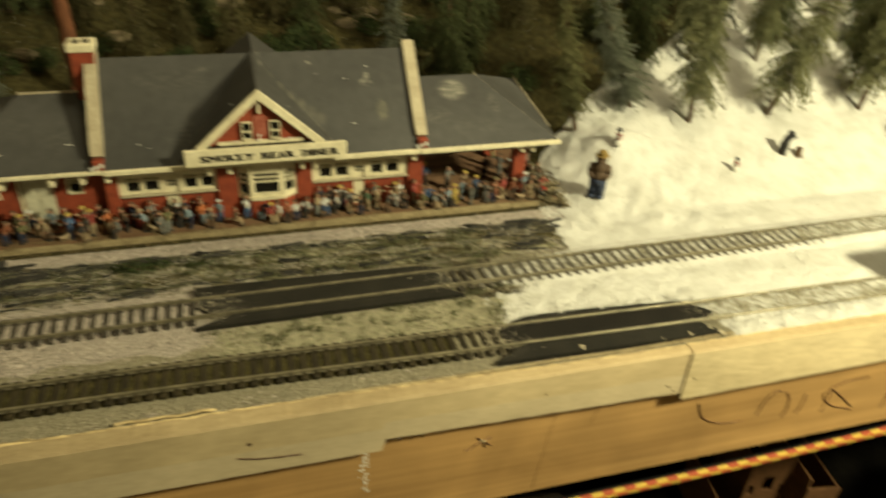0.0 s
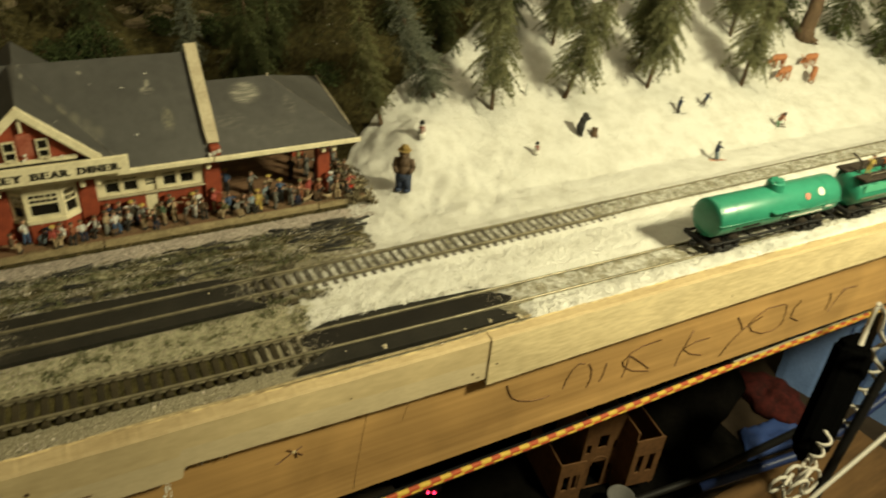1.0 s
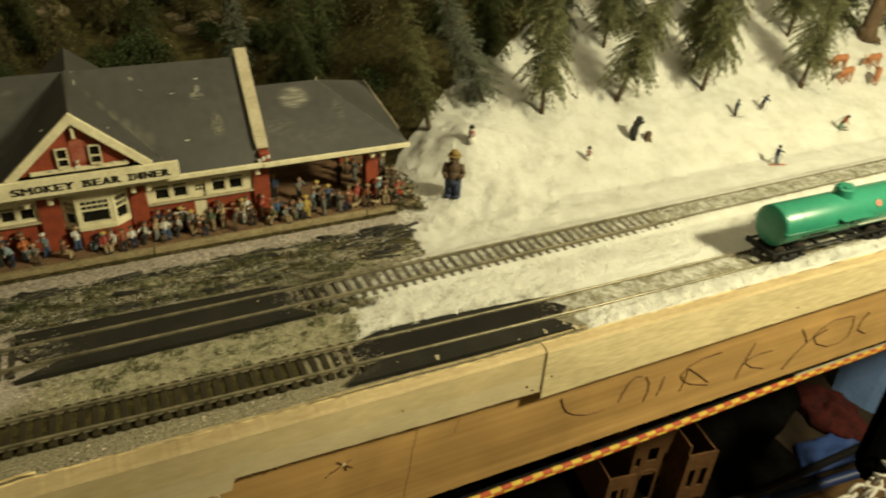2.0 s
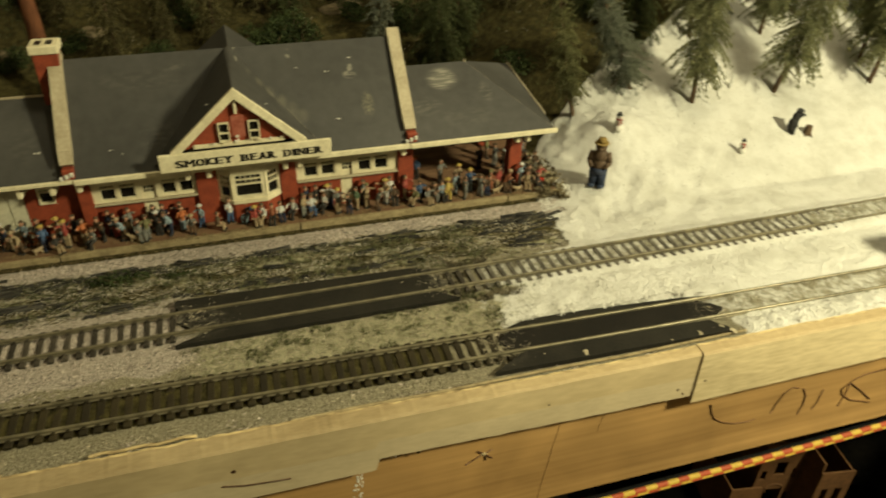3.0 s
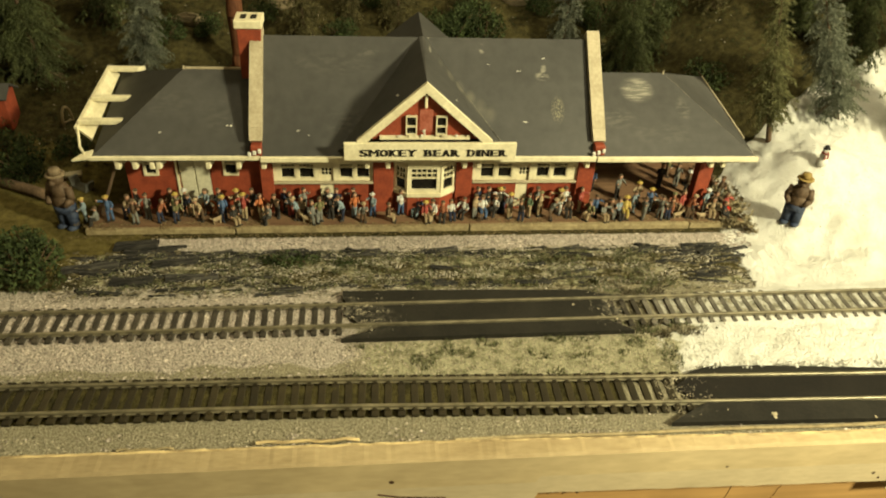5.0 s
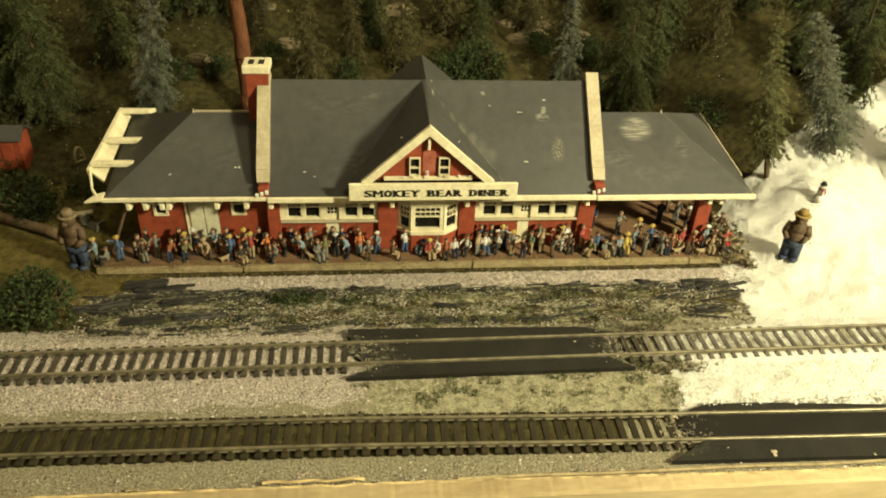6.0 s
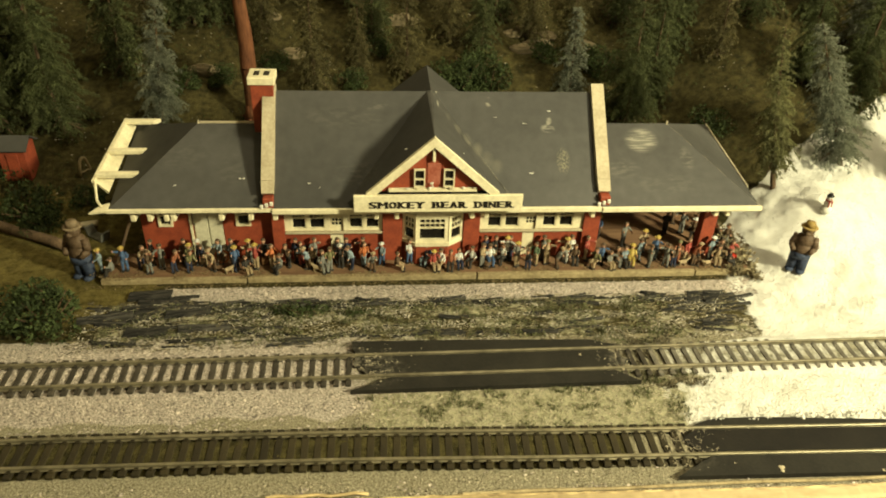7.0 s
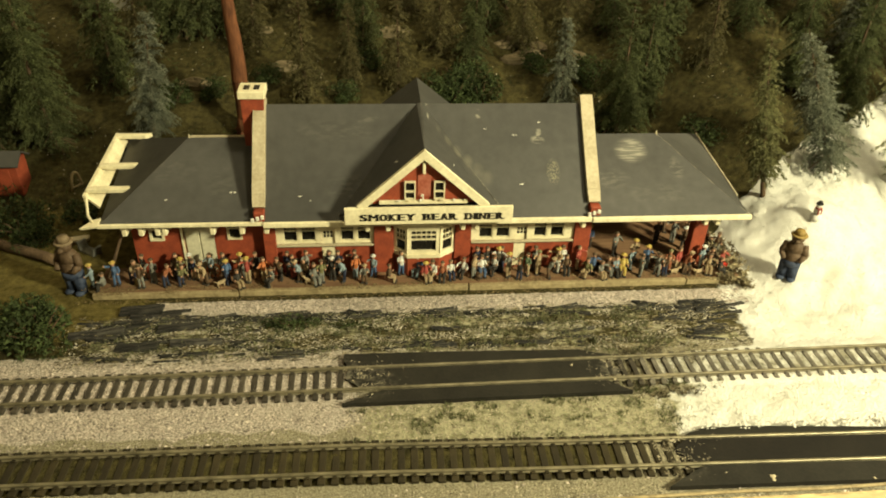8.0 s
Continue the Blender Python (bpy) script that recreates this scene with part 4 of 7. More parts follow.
def build_sign():
    s = thing("diner_sign", -99, 157, 57.5, "long cream sign board with black capital lettering", "sign")
    bm = B()
    box(bm, -51.5, 51.5, -0.3, 2.0, 0, 11.4, bevel=0.3)
    part("board", bm, M_CREAM, s)
    feet = {"M": ((0.1, 0.9), (0.1, 0.9)), "K": ((0.1, 0.88), (0.1, 0.85)), "E": ((0.12,), (0.12,)), "Y": ((0.5,), (0.1, 0.9)), "B": ((0.12,), (0.12,)), "A": ((0.08, 0.92), ()),
            "R": ((0.12, 0.9), (0.12,)), "D": ((0.12,), (0.12,)), "I": ((0.5,), (0.5,)), "N": ((0.12,), (0.12, 0.88))}

    def letter(ch, x0, x1):
        """One slab-serif capital, fitted between two places on the board."""
        cu = bpy.data.curves.new("letter", "FONT")
        cu.body, cu.size, cu.extrude = ch, 0.0062, 0.0002
        tmp = bpy.data.objects.new("letter", cu)
        scene.collection.objects.link(tmp)
        bpy.context.view_layer.update()
        me = bpy.data.meshes.new_from_object(tmp.evaluated_get(bpy.context.evaluated_depsgraph_get()))
        bpy.data.objects.remove(tmp)
        bm = B()
        bm.from_mesh(me)
        bpy.data.meshes.remove(me)
        lo = [min(v.co[k] for v in bm.verts) for k in range(3)]
        hi = [max(v.co[k] for v in bm.verts) for k in range(3)]
        bold = {"I": 0.3, "N": 0.26, "M": 0.26, "K": 0.36}.get(ch, 0.42)
        for v in bm.verts:
            u, w, d = ((v.co[k] - lo[k]) / (hi[k] - lo[k]) for k in range(3))
            v.co = Vector((x0 + bold + u * (x1 - x0 - 2 * bold) + 99, -0.42 - d * 0.3, 2.9 + w * 4.4))
        twin = bmesh.ops.duplicate(bm, geom=bm.verts[:] + bm.edges[:] + bm.faces[:])["geom"]
        for v in bm.verts:
            v.co.x -= bold
        for v in twin:
            if isinstance(v, bmesh.types.BMVert):
                v.co.x += 2 * bold
                v.co.y -= 0.03
        low, top = feet.get(ch, ((), ()))
        for places, z in ((low, 2.9), (top, 6.7)):
            for f in places:
                c = x0 + f * (x1 - x0) + 99
                box(bm, c - 1.2, c + 1.2, -0.7, -0.42, z, z + 0.6)
        part("letter", bm, M_INK, s)

    for word, x0, x1 in (("SMOKEY", -141.5, -107.6), ("BEAR", -103.1, -81.7), ("DINER", -77.3, -53.0)):
        share = [0.62 if c == "I" else 1.2 if c == "M" else 1.0 for c in word]
        x = x0
        for ch, w in zip(word, share):
            wide = (x1 - x0) * w / sum(share)
            letter(ch, x + 0.25, x + wide - 0.45)
            x += wide


build_sign()


def build_platform():
    p = thing("station_platform", -100, 214, 0, "low brown station platform with a worn pale edge", "platform")
    part("deck", boxed(-192, 219, -46, 50, 0.0, 3.9, bevel=0.3), M_PLAT, p)
    part("deck_end", boxed(-212, -192.1, -46, -18, 0.0, 3.85, bevel=0.3), M_PLAT, p)
    rng = random.Random(3)
    x = -212.5
    while x < 216:
        w = rng.choice((92, 128, 150))
        x1 = min(x + w, 219)
        bm = B()
        box(bm, x, x1 - 0.8, -49.2 + rng.uniform(-0.4, 0.4), -46.1, 0, 4.2 + rng.uniform(-0.3, 0.3), bevel=0.4)
        part("edge_board", bm, M_PLATEDGE, p)
        x = x1


build_platform()

# ---- trees, bushes, loose ground cover ----


def fan(bm, p, d, up, length, width):
    """One small pointed spray of needles."""
    side = d.cross(up).normalized() * width
    a, b, c = bm.verts.new(p - side), bm.verts.new(p + side), bm.verts.new(p + d * length)
    bm.faces.new((a, b, c))


def conifer(seed, high, wide, mat, bare, label, droop=0.35, dense=1.0, fine=1.0):
    """A trunk with feathery boughs: each bough is a drooping twig with side twigs full of short needles."""
    rng = random.Random(seed)
    t = thing("conifer_tree", 0, 0, -900, label, "tree", "conifers of the layout")
    bend = (rng.uniform(-2, 2), rng.uniform(-2, 2))

    def axis(z):
        k = math.sin(z / high * 3.0)
        return Vector((bend[0] * k, bend[1] * k, z))

    bm = B()
    stops = [axis(high * k / 8) for k in range(9)]
    for k in range(8):
        r = 1.7 * (high / 100) ** 0.5
        rod(bm, stops[k] - Vector((0, 0, 3 if k == 0 else 0)), stops[k + 1], r * (1 - k / 8.6), r * (1 - (k + 1) / 8.6), sides=7, caps=k in (0, 7))
    for k in range(7):
        a, z = rng.uniform(0, 6.28), high * bare * rng.uniform(0.6, 1.2)
        reach = wide * rng.uniform(0.35, 0.7)
        rod(bm, axis(z), axis(z) + Vector((math.cos(a) * reach, math.sin(a) * reach, -reach * rng.uniform(0.2, 0.7))), 0.45, 0.2, sides=5)
    part("trunk", bm, M_BARK, t, smooth=True)
    verts, faces = [], []

    def needle(p, d, length, width):
        side = d.cross(Vector((rng.uniform(-1, 1), rng.uniform(-1, 1), rng.uniform(0.2, 1)))).normalized() * width
        b, q = len(verts), p + d * length
        verts.extend((tuple(p - side), tuple(p + side), tuple(q)))
        faces.append((b, b + 1, b + 2))

    def twig(p, d, length, hang):
        n = max(2, int(length / (0.85 * fine)))
        for j in range(n):
            s = j / n
            o = p + d * (length * s) + Vector((0, 0, -hang * length * s * s))
            for q in range(3):
                e = (d + Vector((rng.gauss(0, 0.55), rng.gauss(0, 0.55), rng.gauss(-0.15, 0.5)))).normalized()
                needle(o, e, rng.uniform(1.1, 2.3) * fine ** 0.6, rng.uniform(0.16, 0.34) * fine)

    levels = int(high / 5.0)
    for i in range(levels):
        f = i / levels
        z = high * (bare + (1 - bare) * f)
        reach = wide * (1 - f) ** 0.70 * (0.6 + 0.4 * min(1, f * 6)) + 1.5
        for k in range(int((8.5 - 3.5 * f) * dense) + 2):
            a = rng.uniform(0, 2 * math.pi)
            out = Vector((math.cos(a), math.sin(a), 0))
            across = Vector((-out.y, out.x, 0))
            r = reach * rng.uniform(0.5, 1.15)
            rise = 0.55 * f - droop + rng.uniform(-0.15, 0.15)
            sag = rng.uniform(0.25, 0.6) * (1 - 0.55 * f)
            o = axis(z + rng.uniform(-1.2, 1.2))
            n = max(2, int(r / (2.3 * fine)))
            for j in range(n):
                s = (j + 0.7) / n
                p = o + out * (r * s) + Vector((0, 0, r * s * rise - sag * r * s * s))
                d = (out + Vector((0, 0, rise - 2 * sag * s))).normalized()
                for q in (-1, 1):
                    turn = (d * rng.uniform(0.5, 0.9) + across * q * 0.8 + Vector((0, 0, rng.uniform(-0.6, 0.0)))).normalized()
                    twig(p, turn, (1.02 - s) * r * rng.uniform(0.25, 0.5) + 1.3, rng.uniform(0.1, 0.5))
            twig(o + out * (r * 0.75) + Vector((0, 0, r * 0.75 * rise - sag * r * 0.56)), (out + Vector((0, 0, rise - 2 * sag))).normalized(), r * 0.3 + 1, 0.3)
    me = bpy.data.meshes.new("crown")
    me.from_pydata([(x * MM, y * MM, z * MM) for x, y, z in verts], [], faces)
    me.materials.append(mat)
    crown = new("crown", me)
    crown.parent = t
    return t


def leafy(seed, rx, ry, rz, mat, label, count, size=2.0, name="bush"):
    """A low mound of many small leaves over a few twigs."""
    rng = random.Random(seed)
    t = thing(name, 0, 0, -900, label, "bush", "bushes of the layout")
    bm = B()
    for k in range(7):
        a = rng.uniform(0, 6.28)
        rod(bm, (0, 0, -1), (math.cos(a) * rx * 0.6, math.sin(a) * ry * 0.6, rz * rng.uniform(0.4, 0.9)), 0.7, 0.25, sides=5)
    part("twig", bm, M_BARK, t)
    bm = B()
    lumps = [(rng.uniform(-0.6, 0.6), rng.uniform(-0.6, 0.6), rng.uniform(0.2, 0.6), rng.uniform(0.3, 0.5)) for _ in range(9)]
    for k in range(count):
        lx, ly, lz, lr = rng.choice(lumps)
        v = Vector((rng.gauss(0, 1), rng.gauss(0, 1), rng.gauss(0, 1))).normalized() * lr * rng.uniform(0.75, 1.05)
        p = Vector(((lx + v.x) * rx, (ly + v.y) * ry, max(0.02, lz + v.z) * rz))
        d = (v + Vector((rng.uniform(-1, 1), rng.uniform(-1, 1), rng.uniform(-1, 1))) * 0.5).normalized()
        fan(bm, p, d, Vector((rng.uniform(-1, 1), rng.uniform(-1, 1), rng.uniform(-1, 1))), size * rng.uniform(0.7, 1.5), size * rng.uniform(0.25, 0.5))
    part("leaves", bm, mat, t)
    return t


def planted(model, x, y, size, lean=0.0, turn=None):
    """A copy set on the ground, leaning along x by some degrees."""
    rng = random.Random(int(x * 7 + y * 13))
    turn = rng.uniform(0, 360) if turn is None else turn
    m = pose(x * MM, y * MM, (ground_height(x, y) - 0.3) * MM, rng.uniform(-2, 2), lean + rng.uniform(-2, 2), 0) @ pose(0, 0, 0, 0, 0, turn) @ Matrix.Scale(size, 4)
    return copy_thing(model, m)


NEAR, FAR = {}, {}
for kinds, fine in ((NEAR, 1.0), (FAR, 1.75)):
    kinds["o"] = [conifer(s, 100, 25, M_NEEDLE, 0.10, "olive-green model conifer with drooping branches", dense=1.15, fine=fine) for s in (1, 2, 3)]
    kinds["b"] = [conifer(s, 100, 23, M_NEEDLE2, 0.08, "brownish-olive model conifer on the forest floor", droop=0.5, fine=fine) for s in (4, 5)]
    kinds["g"] = [conifer(s, 100, 21, M_GREENNEEDLE, 0.24, "grey-green model conifer with a bare lower trunk", droop=0.6, dense=1.25, fine=fine) for s in (6, 7, 8)]
    kinds["n"] = [conifer(14, 100, 14, M_DARKNEEDLE, 0.20, "slender dark olive model conifer on the bank", droop=0.5, dense=1.35, fine=fine)]
    kinds["s"] = [conifer(s, 100, 20, M_BLUE, 0.12, "blue-grey model spruce with dense needles", droop=0.25, dense=1.5, fine=fine) for s in (9, 10)]


def plant_rows(text):
    """Rows of kind, x, y, height in millimetres, and perhaps a lean in degrees."""
    for k, row in enumerate(text.split(";")):
        kind, x, y, high, *lean = row.split()
        models = (NEAR if float(y) < 348 and float(x) < 700 else FAR)[kind]
        planted(models[k % len(models)], float(x), float(y), float(high) / 100, float(lean[0]) if lean else 0.0)


# behind and beside the station
plant_rows("o -384 332 138; s -309 339 106 5; b -188 381 92; b -109 397 92; s 32 374 84; o 77 344 118; n 159 234 126 -13; s 215 247 122 -26; b 160 379 80; "
           "b -68 444 95; o -141 448 90; o -21 480 100; o 143 437 100; o 292 367 110; o -301 462 100; s 274 372 80; b -239 447 92; b 8 448 90; o 253 398 105; o -440 390 120; o -352 400 115; o 215 330 95; o 120 400 105; o -410 380 125; b -335 430 100; o -275 470 105; b -210 500 95; o -165 500 100; b -95 500 95; o -40 430 80; b 60 480 95; o 100 470 100; o 180 460 110; o 200 410 105; b 45 430 70; o -430 330 130; b -150 410 70; o 105 372 95; o 235 440 110")
# along the snow slope
plant_rows("g 263 226 128 2; g 344 228 140 13; g 372 296 110 4; g 444 227 142 7; g 455 256 125 4; g 564 214 140 3; o 771 268 130; o 812 226 140; g 300 300 120; o 330 330 125; o 410 320 130; o 500 300 128; "
           "g 520 340 130; g 610 285 135; o 655 320 130; o 700 300 138; g 880 270 140; o 240 300 115; o 940 240 140; g 590 360 130; o 460 380 130; o 360 380 120")


def far_forest():
    rng = random.Random(21)
    placed = []
    while len(placed) < 64:
        x, y = rng.uniform(-620, 950), rng.uniform(430, 860)
        if all((x - a) ** 2 + (y - b) ** 2 > 52 ** 2 for a, b in placed) and not (-250 < x < 200 and y < 500):
            placed.append((x, y))
            kind = rng.choice("ooobbgs")
            planted(rng.choice(FAR[kind]), x, y, rng.uniform(0.8, 1.25))
    for x, y in ((-470, 300), (-500, 350), (-450, 340), (-520, 260)):
        planted(FAR["o"][0], x, y, 1.2)


far_forest()

M_WEED = material("grey_brown_weeds", (0.30, 0.25, 0.15), (0.12, 0.10, 0.06), scale=80, rough=0.9, bump=0, island=0.5)
BUSH = leafy(31, 22, 20, 18, M_BUSH, "dark green leafy model bush", 1500)
HEDGE = leafy(32, 26, 16, 30, M_BUSH, "dense dark green model hedge behind the station", 2200)
SHRUB = leafy(33, 20, 7, 6, M_BUSH, "low green shrub among the old planks", 900, size=1.5, name="shrub")
for model, x, y, s in ((HEDGE, -66, 374, 1.15), (HEDGE, -38, 378, 1.15), (HEDGE, -52, 385, 1.2), (HEDGE, 66, 400, 0.9), (BUSH, -270, 393, 0.8), (BUSH, -158, 386, 0.8), (BUSH, -389, 251, 1.2), (BUSH, -372, 236, 0.9), (BUSH, -420, 245, 1.2), (BUSH, -350, 262, 0.7), (BUSH, -331, 126, 1.25), (BUSH, -362, 118, 1.2), (BUSH, -345, 150, 0.8), (SHRUB, -184, 134, 1.0), (SHRUB, -150, 131, 0.6),
                        (BUSH, -300, 380, 0.9), (BUSH, -225, 410, 0.8), (BUSH, 110, 300, 0.9), (BUSH, 128, 275, 0.8), (BUSH, 140, 310, 1.0), (BUSH, 95, 320, 0.8), (BUSH, -410, 290, 0.9), (BUSH, -20, 330, 0.7), (BUSH, 20, 420, 0.9), (BUSH, -130, 430, 0.8)):
    planted(model, x, y, s, turn=0.0 if model is SHRUB else None)
WEEDS = leafy(34, 9, 14, 13, M_WEED, "tangled grey-brown weeds at the platform end", 420, size=2.8, name="weeds")
for x, y, s in ((112, 176, 1.0), (116, 190, 1.1), (108, 166, 0.6), (118, 160, 0.5), (113, 205, 1.0)):
    planted(WEEDS, x, y, s)
for model in [m for kinds in (NEAR, FAR) for row in kinds.values() for m in row] + [BUSH, HEDGE, SHRUB, WEEDS]:
    for o in [*model.children_recursive, model]:
        bpy.data.objects.remove(o)


def bare_trunk(x, y, high, r, lean, label, bark):
    t = thing("bare_tree_trunk", x, y, ground_height(x, y), label, "tree trunk")
    bm = B()
    rng = random.Random(int(x))
    pts = [(lean * k / 10 + rng.uniform(-0.8, 0.8), rng.uniform(-0.8, 0.8), -2 + (high + 2) * k / 10) for k in range(11)]
    for k in range(10):
        rod(bm, pts[k], pts[k + 1], r * (1.25 - k * 0.06) * (1.35 if k == 0 else 1), r * (1.25 - (k + 1) * 0.06), sides=10, caps=k in (0, 9))
    part("trunk", bm, bark, t, smooth=True)
    bm = B()
    for k in range(6):
        a = rng.uniform(0, 6.28)
        rod(bm, (math.cos(a) * r * 0.8, math.sin(a) * r * 0.8, 3), (math.cos(a) * r * 2.4, math.sin(a) * r * 2.4, -2), r * 0.45, r * 0.15, sides=6)
    part("root", bm, bark, t)


bare_trunk(-236, 350, 150, 5.8, -4, "tall rust-brown bare tree trunk behind the station", M_RUSTBARK)
bare_trunk(716, 268, 150, 7.5, 4, "thick dark brown bare trunk on the snow", M_BARK)


def fallen_log(x, y, x1, y1, r, label):
    t = thing("fallen_log", x, y, ground_height(x, y), label, "log")
    bm = B()
    pts = [(s * (x1 - x), s * (y1 - y), r * 0.6 + 0.6 * math.sin(s * 9)) for s in np.linspace(0, 1, 9)]
    tube(bm, pts, r, sides=9)
    part("log", bm, M_BARK, t)


fallen_log(-440, 254, -345, 205, 3.6, "grey-brown fallen log on the soil beside the platform")


def red_shed():
    t = thing("outhouse", -403, 290, ground_height(-403, 290), "small red outhouse with a grey roof among trees", "shed")
    part("wall", boxed(-9.5, 9.5, -9, 9, -2, 25, bevel=0.3), M_RED, t)
    bm = B()
    slab(bm, [(-12, -12, 23.5), (12, -12, 23.5), (12, 0, 31), (-12, 0, 31)], 1.2)
    slab(bm, [(-12, 12, 23.5), (12, 12, 23.5), (12, 0.02, 31), (-12, 0.02, 31)], 1.2)
    part("roof", bm, M_ROOF, t)
    bm = B()
    box(bm, -4, 4, -9.9, -9.02, 0, 20, bevel=0.2)
    part("door", bm, M_RED, t)


red_shed()


def loose(name, label, category, count, mat, place, make, seed):
    """One joined mesh of very many small loose pieces."""
    rng = random.Random(seed)
    verts, faces = [], []
    for _ in range(count):
        p = place(rng)
        if p is None:
            continue
        make(rng, p, verts, faces)
    me = bpy.data.meshes.new(name)
    me.from_pydata([(x * MM, y * MM, z * MM) for x, y, z in verts], [], faces)
    me.materials.append(mat)
    return tagged(new(name, me), label, category, kind="stuff")


def stone(rng, p, verts, faces):
    r, w = rng.uniform(0.25, 0.8), rng.uniform(0.7, 1.7)
    b = len(verts)
    a = rng.uniform(0, 6.28)
    for k in range(4):
        verts.append((p[0] + r * w * rng.uniform(0.6, 1.4) * math.cos(a + k * 1.57), p[1] + r * rng.uniform(0.7, 1.3) * math.sin(a + k * 1.57), p[2] + rng.uniform(-0.1, 0.3)))
    verts.append((p[0] + rng.uniform(-0.2, 0.2), p[1] + rng.uniform(-0.2, 0.2), p[2] + r * rng.uniform(0.35, 1.1)))
    for k in range(4):
        faces.append((b + k, b + (k + 1) % 4, b + 4))


def tuft(rng, p, verts, faces):
    for _ in range(5):
        b = len(verts)
        a, w = rng.uniform(0, 6.28), rng.uniform(0.15, 0.35)
        hgt = rng.uniform(0.8, 2.4)
        dx, dy = math.cos(a), math.sin(a)
        verts.extend(((p[0] - dy * w, p[1] + dx * w, p[2] - 0.1), (p[0] + dy * w, p[1] - dx * w, p[2] - 0.1), (p[0] + dx * hgt * 0.8, p[1] + dy * hgt * 0.8, p[2] + hgt)))
        faces.append((b, b + 1, b + 2))


def crumb(rng, p, verts, faces):
    r = rng.uniform(0.3, 1.0)
    b = len(verts)
    a = rng.uniform(0, 6.28)
    n = 5
    for k in range(n):
        q = a + k * 6.28 / n
        verts.append((p[0] + r * rng.uniform(0.7, 1.4) * math.cos(q), p[1] + r * rng.uniform(0.7, 1.4) * math.sin(q), p[2] - 0.2))
    verts.append((p[0], p[1], p[2] + r * rng.uniform(0.35, 0.7)))
    for k in range(n):
        faces.append((b + k, b + (k + 1) % n, b + n))


def on_ballast(rng):
    if rng.random() < 0.36:
        x, y = rng.uniform(-272, 116), rng.uniform(144, 160)
        if y < 146 + 6 * noise.noise((x * 0.05, 2, 0)) + step(-160, -270, x) * 4:
            return None
    else:
        x, y = rng.triangular(-420, -112, -280), rng.uniform(36, 112)
        if y < 46 - 8 * noise.noise((x * 0.04, 5, 0)) and rng.random() < 0.8:
            return None
        if y > 104 + 10 * noise.noise((x * 0.03, 8, 0)) or abs(abs(y - far_y(x)) - 8.7) < 1.2:
            return None
    return (x, y, ground_height(x, y))


loose("ballast_stones", "pinkish-grey crushed stone ballast along the tracks", "ballast", 18000, M_STONE, on_ballast, stone, 41)


def on_verge(rng):
    r = rng.random()
    if r < 0.62:
        x, y = rng.uniform(-300, 48), rng.uniform(104, 142)
        if noise.noise((x * 0.05, y * 0.09, 5)) < -0.12:
            return None
    elif r < 0.85:
        x, y = rng.uniform(-150, 30), rng.uniform(33, 64)
        if noise.noise((x * 0.06, y * 0.09, 15)) < 0.15:
            return None
    else:
        x, y = rng.gauss(20, 16), rng.uniform(62, 112)
        if abs(y - far_y(x)) < 9.5 or noise.noise((x * 0.09, y * 0.09, 35)) < -0.05:
            return None
    return (x, y, ground_height(x, y))


def brown_verge(rng):
    x, y = rng.gauss(24, 13), rng.uniform(58, 110)
    if abs(abs(y - far_y(x)) - 8.7) < 1.5 or noise.noise((x * 0.10, y * 0.12, 65)) < 0.08:
        return None
    return (x, y, ground_height(x, y) + 0.2)


def on_scrub(rng):
    x, y = rng.uniform(-310, 98), rng.uniform(100, 145)
    if noise.noise((x * 0.035, y * 0.14, 25)) < 0.02 - 0.2 * step(-120, -190, x):
        return None
    return (x, y, ground_height(x, y) + rng.uniform(-0.1, 0.7))


def sliver(rng, p, verts, faces):
    """A thin splinter or stalk lying nearly along the strip."""
    L, w, a = rng.uniform(1.2, 5.0), rng.uniform(0.12, 0.42), rng.gauss(0.05, 0.45)
    b = len(verts)
    dx, dy, lift = math.cos(a) * L, math.sin(a) * L, rng.uniform(-0.2, 1.1)
    z = p[2] + rng.uniform(0.1, 0.8)
    verts.extend(((p[0] - dx / 2, p[1] - dy / 2 - w, z), (p[0] - dx / 2, p[1] - dy / 2 + w, z + 0.2), (p[0] + dx / 2, p[1] + dy / 2 + w * 0.4, z + lift), (p[0] + dx / 2, p[1] + dy / 2 - w * 0.6, z + lift), (p[0], p[1], z + lift * 0.5 + w + 0.2)))
    faces.extend(((b, b + 1, b + 4), (b + 1, b + 2, b + 4), (b + 2, b + 3, b + 4), (b + 3, b, b + 4)))


def chip(rng, p, verts, faces):
    """A small flat angular chip."""
    r, a = rng.uniform(0.2, 0.6), rng.uniform(0, 6.28)
    b = len(verts)
    for k in range(3):
        verts.append((p[0] + r * rng.uniform(0.6, 1.9) * math.cos(a + k * 2.1), p[1] + r * rng.uniform(0.6, 1.3) * math.sin(a + k * 2.1), p[2] + rng.uniform(-0.1, 0.4)))
    verts.append((p[0], p[1], p[2] + r * rng.uniform(0.5, 1.2)))
    faces.extend(((b, b + 1, b + 3), (b + 1, b + 2, b + 3), (b + 2, b, b + 3)))


def scrub_any(rng):
    x, y = rng.uniform(-315, 100), rng.uniform(100, 146)
    return (x, y, ground_height(x, y))


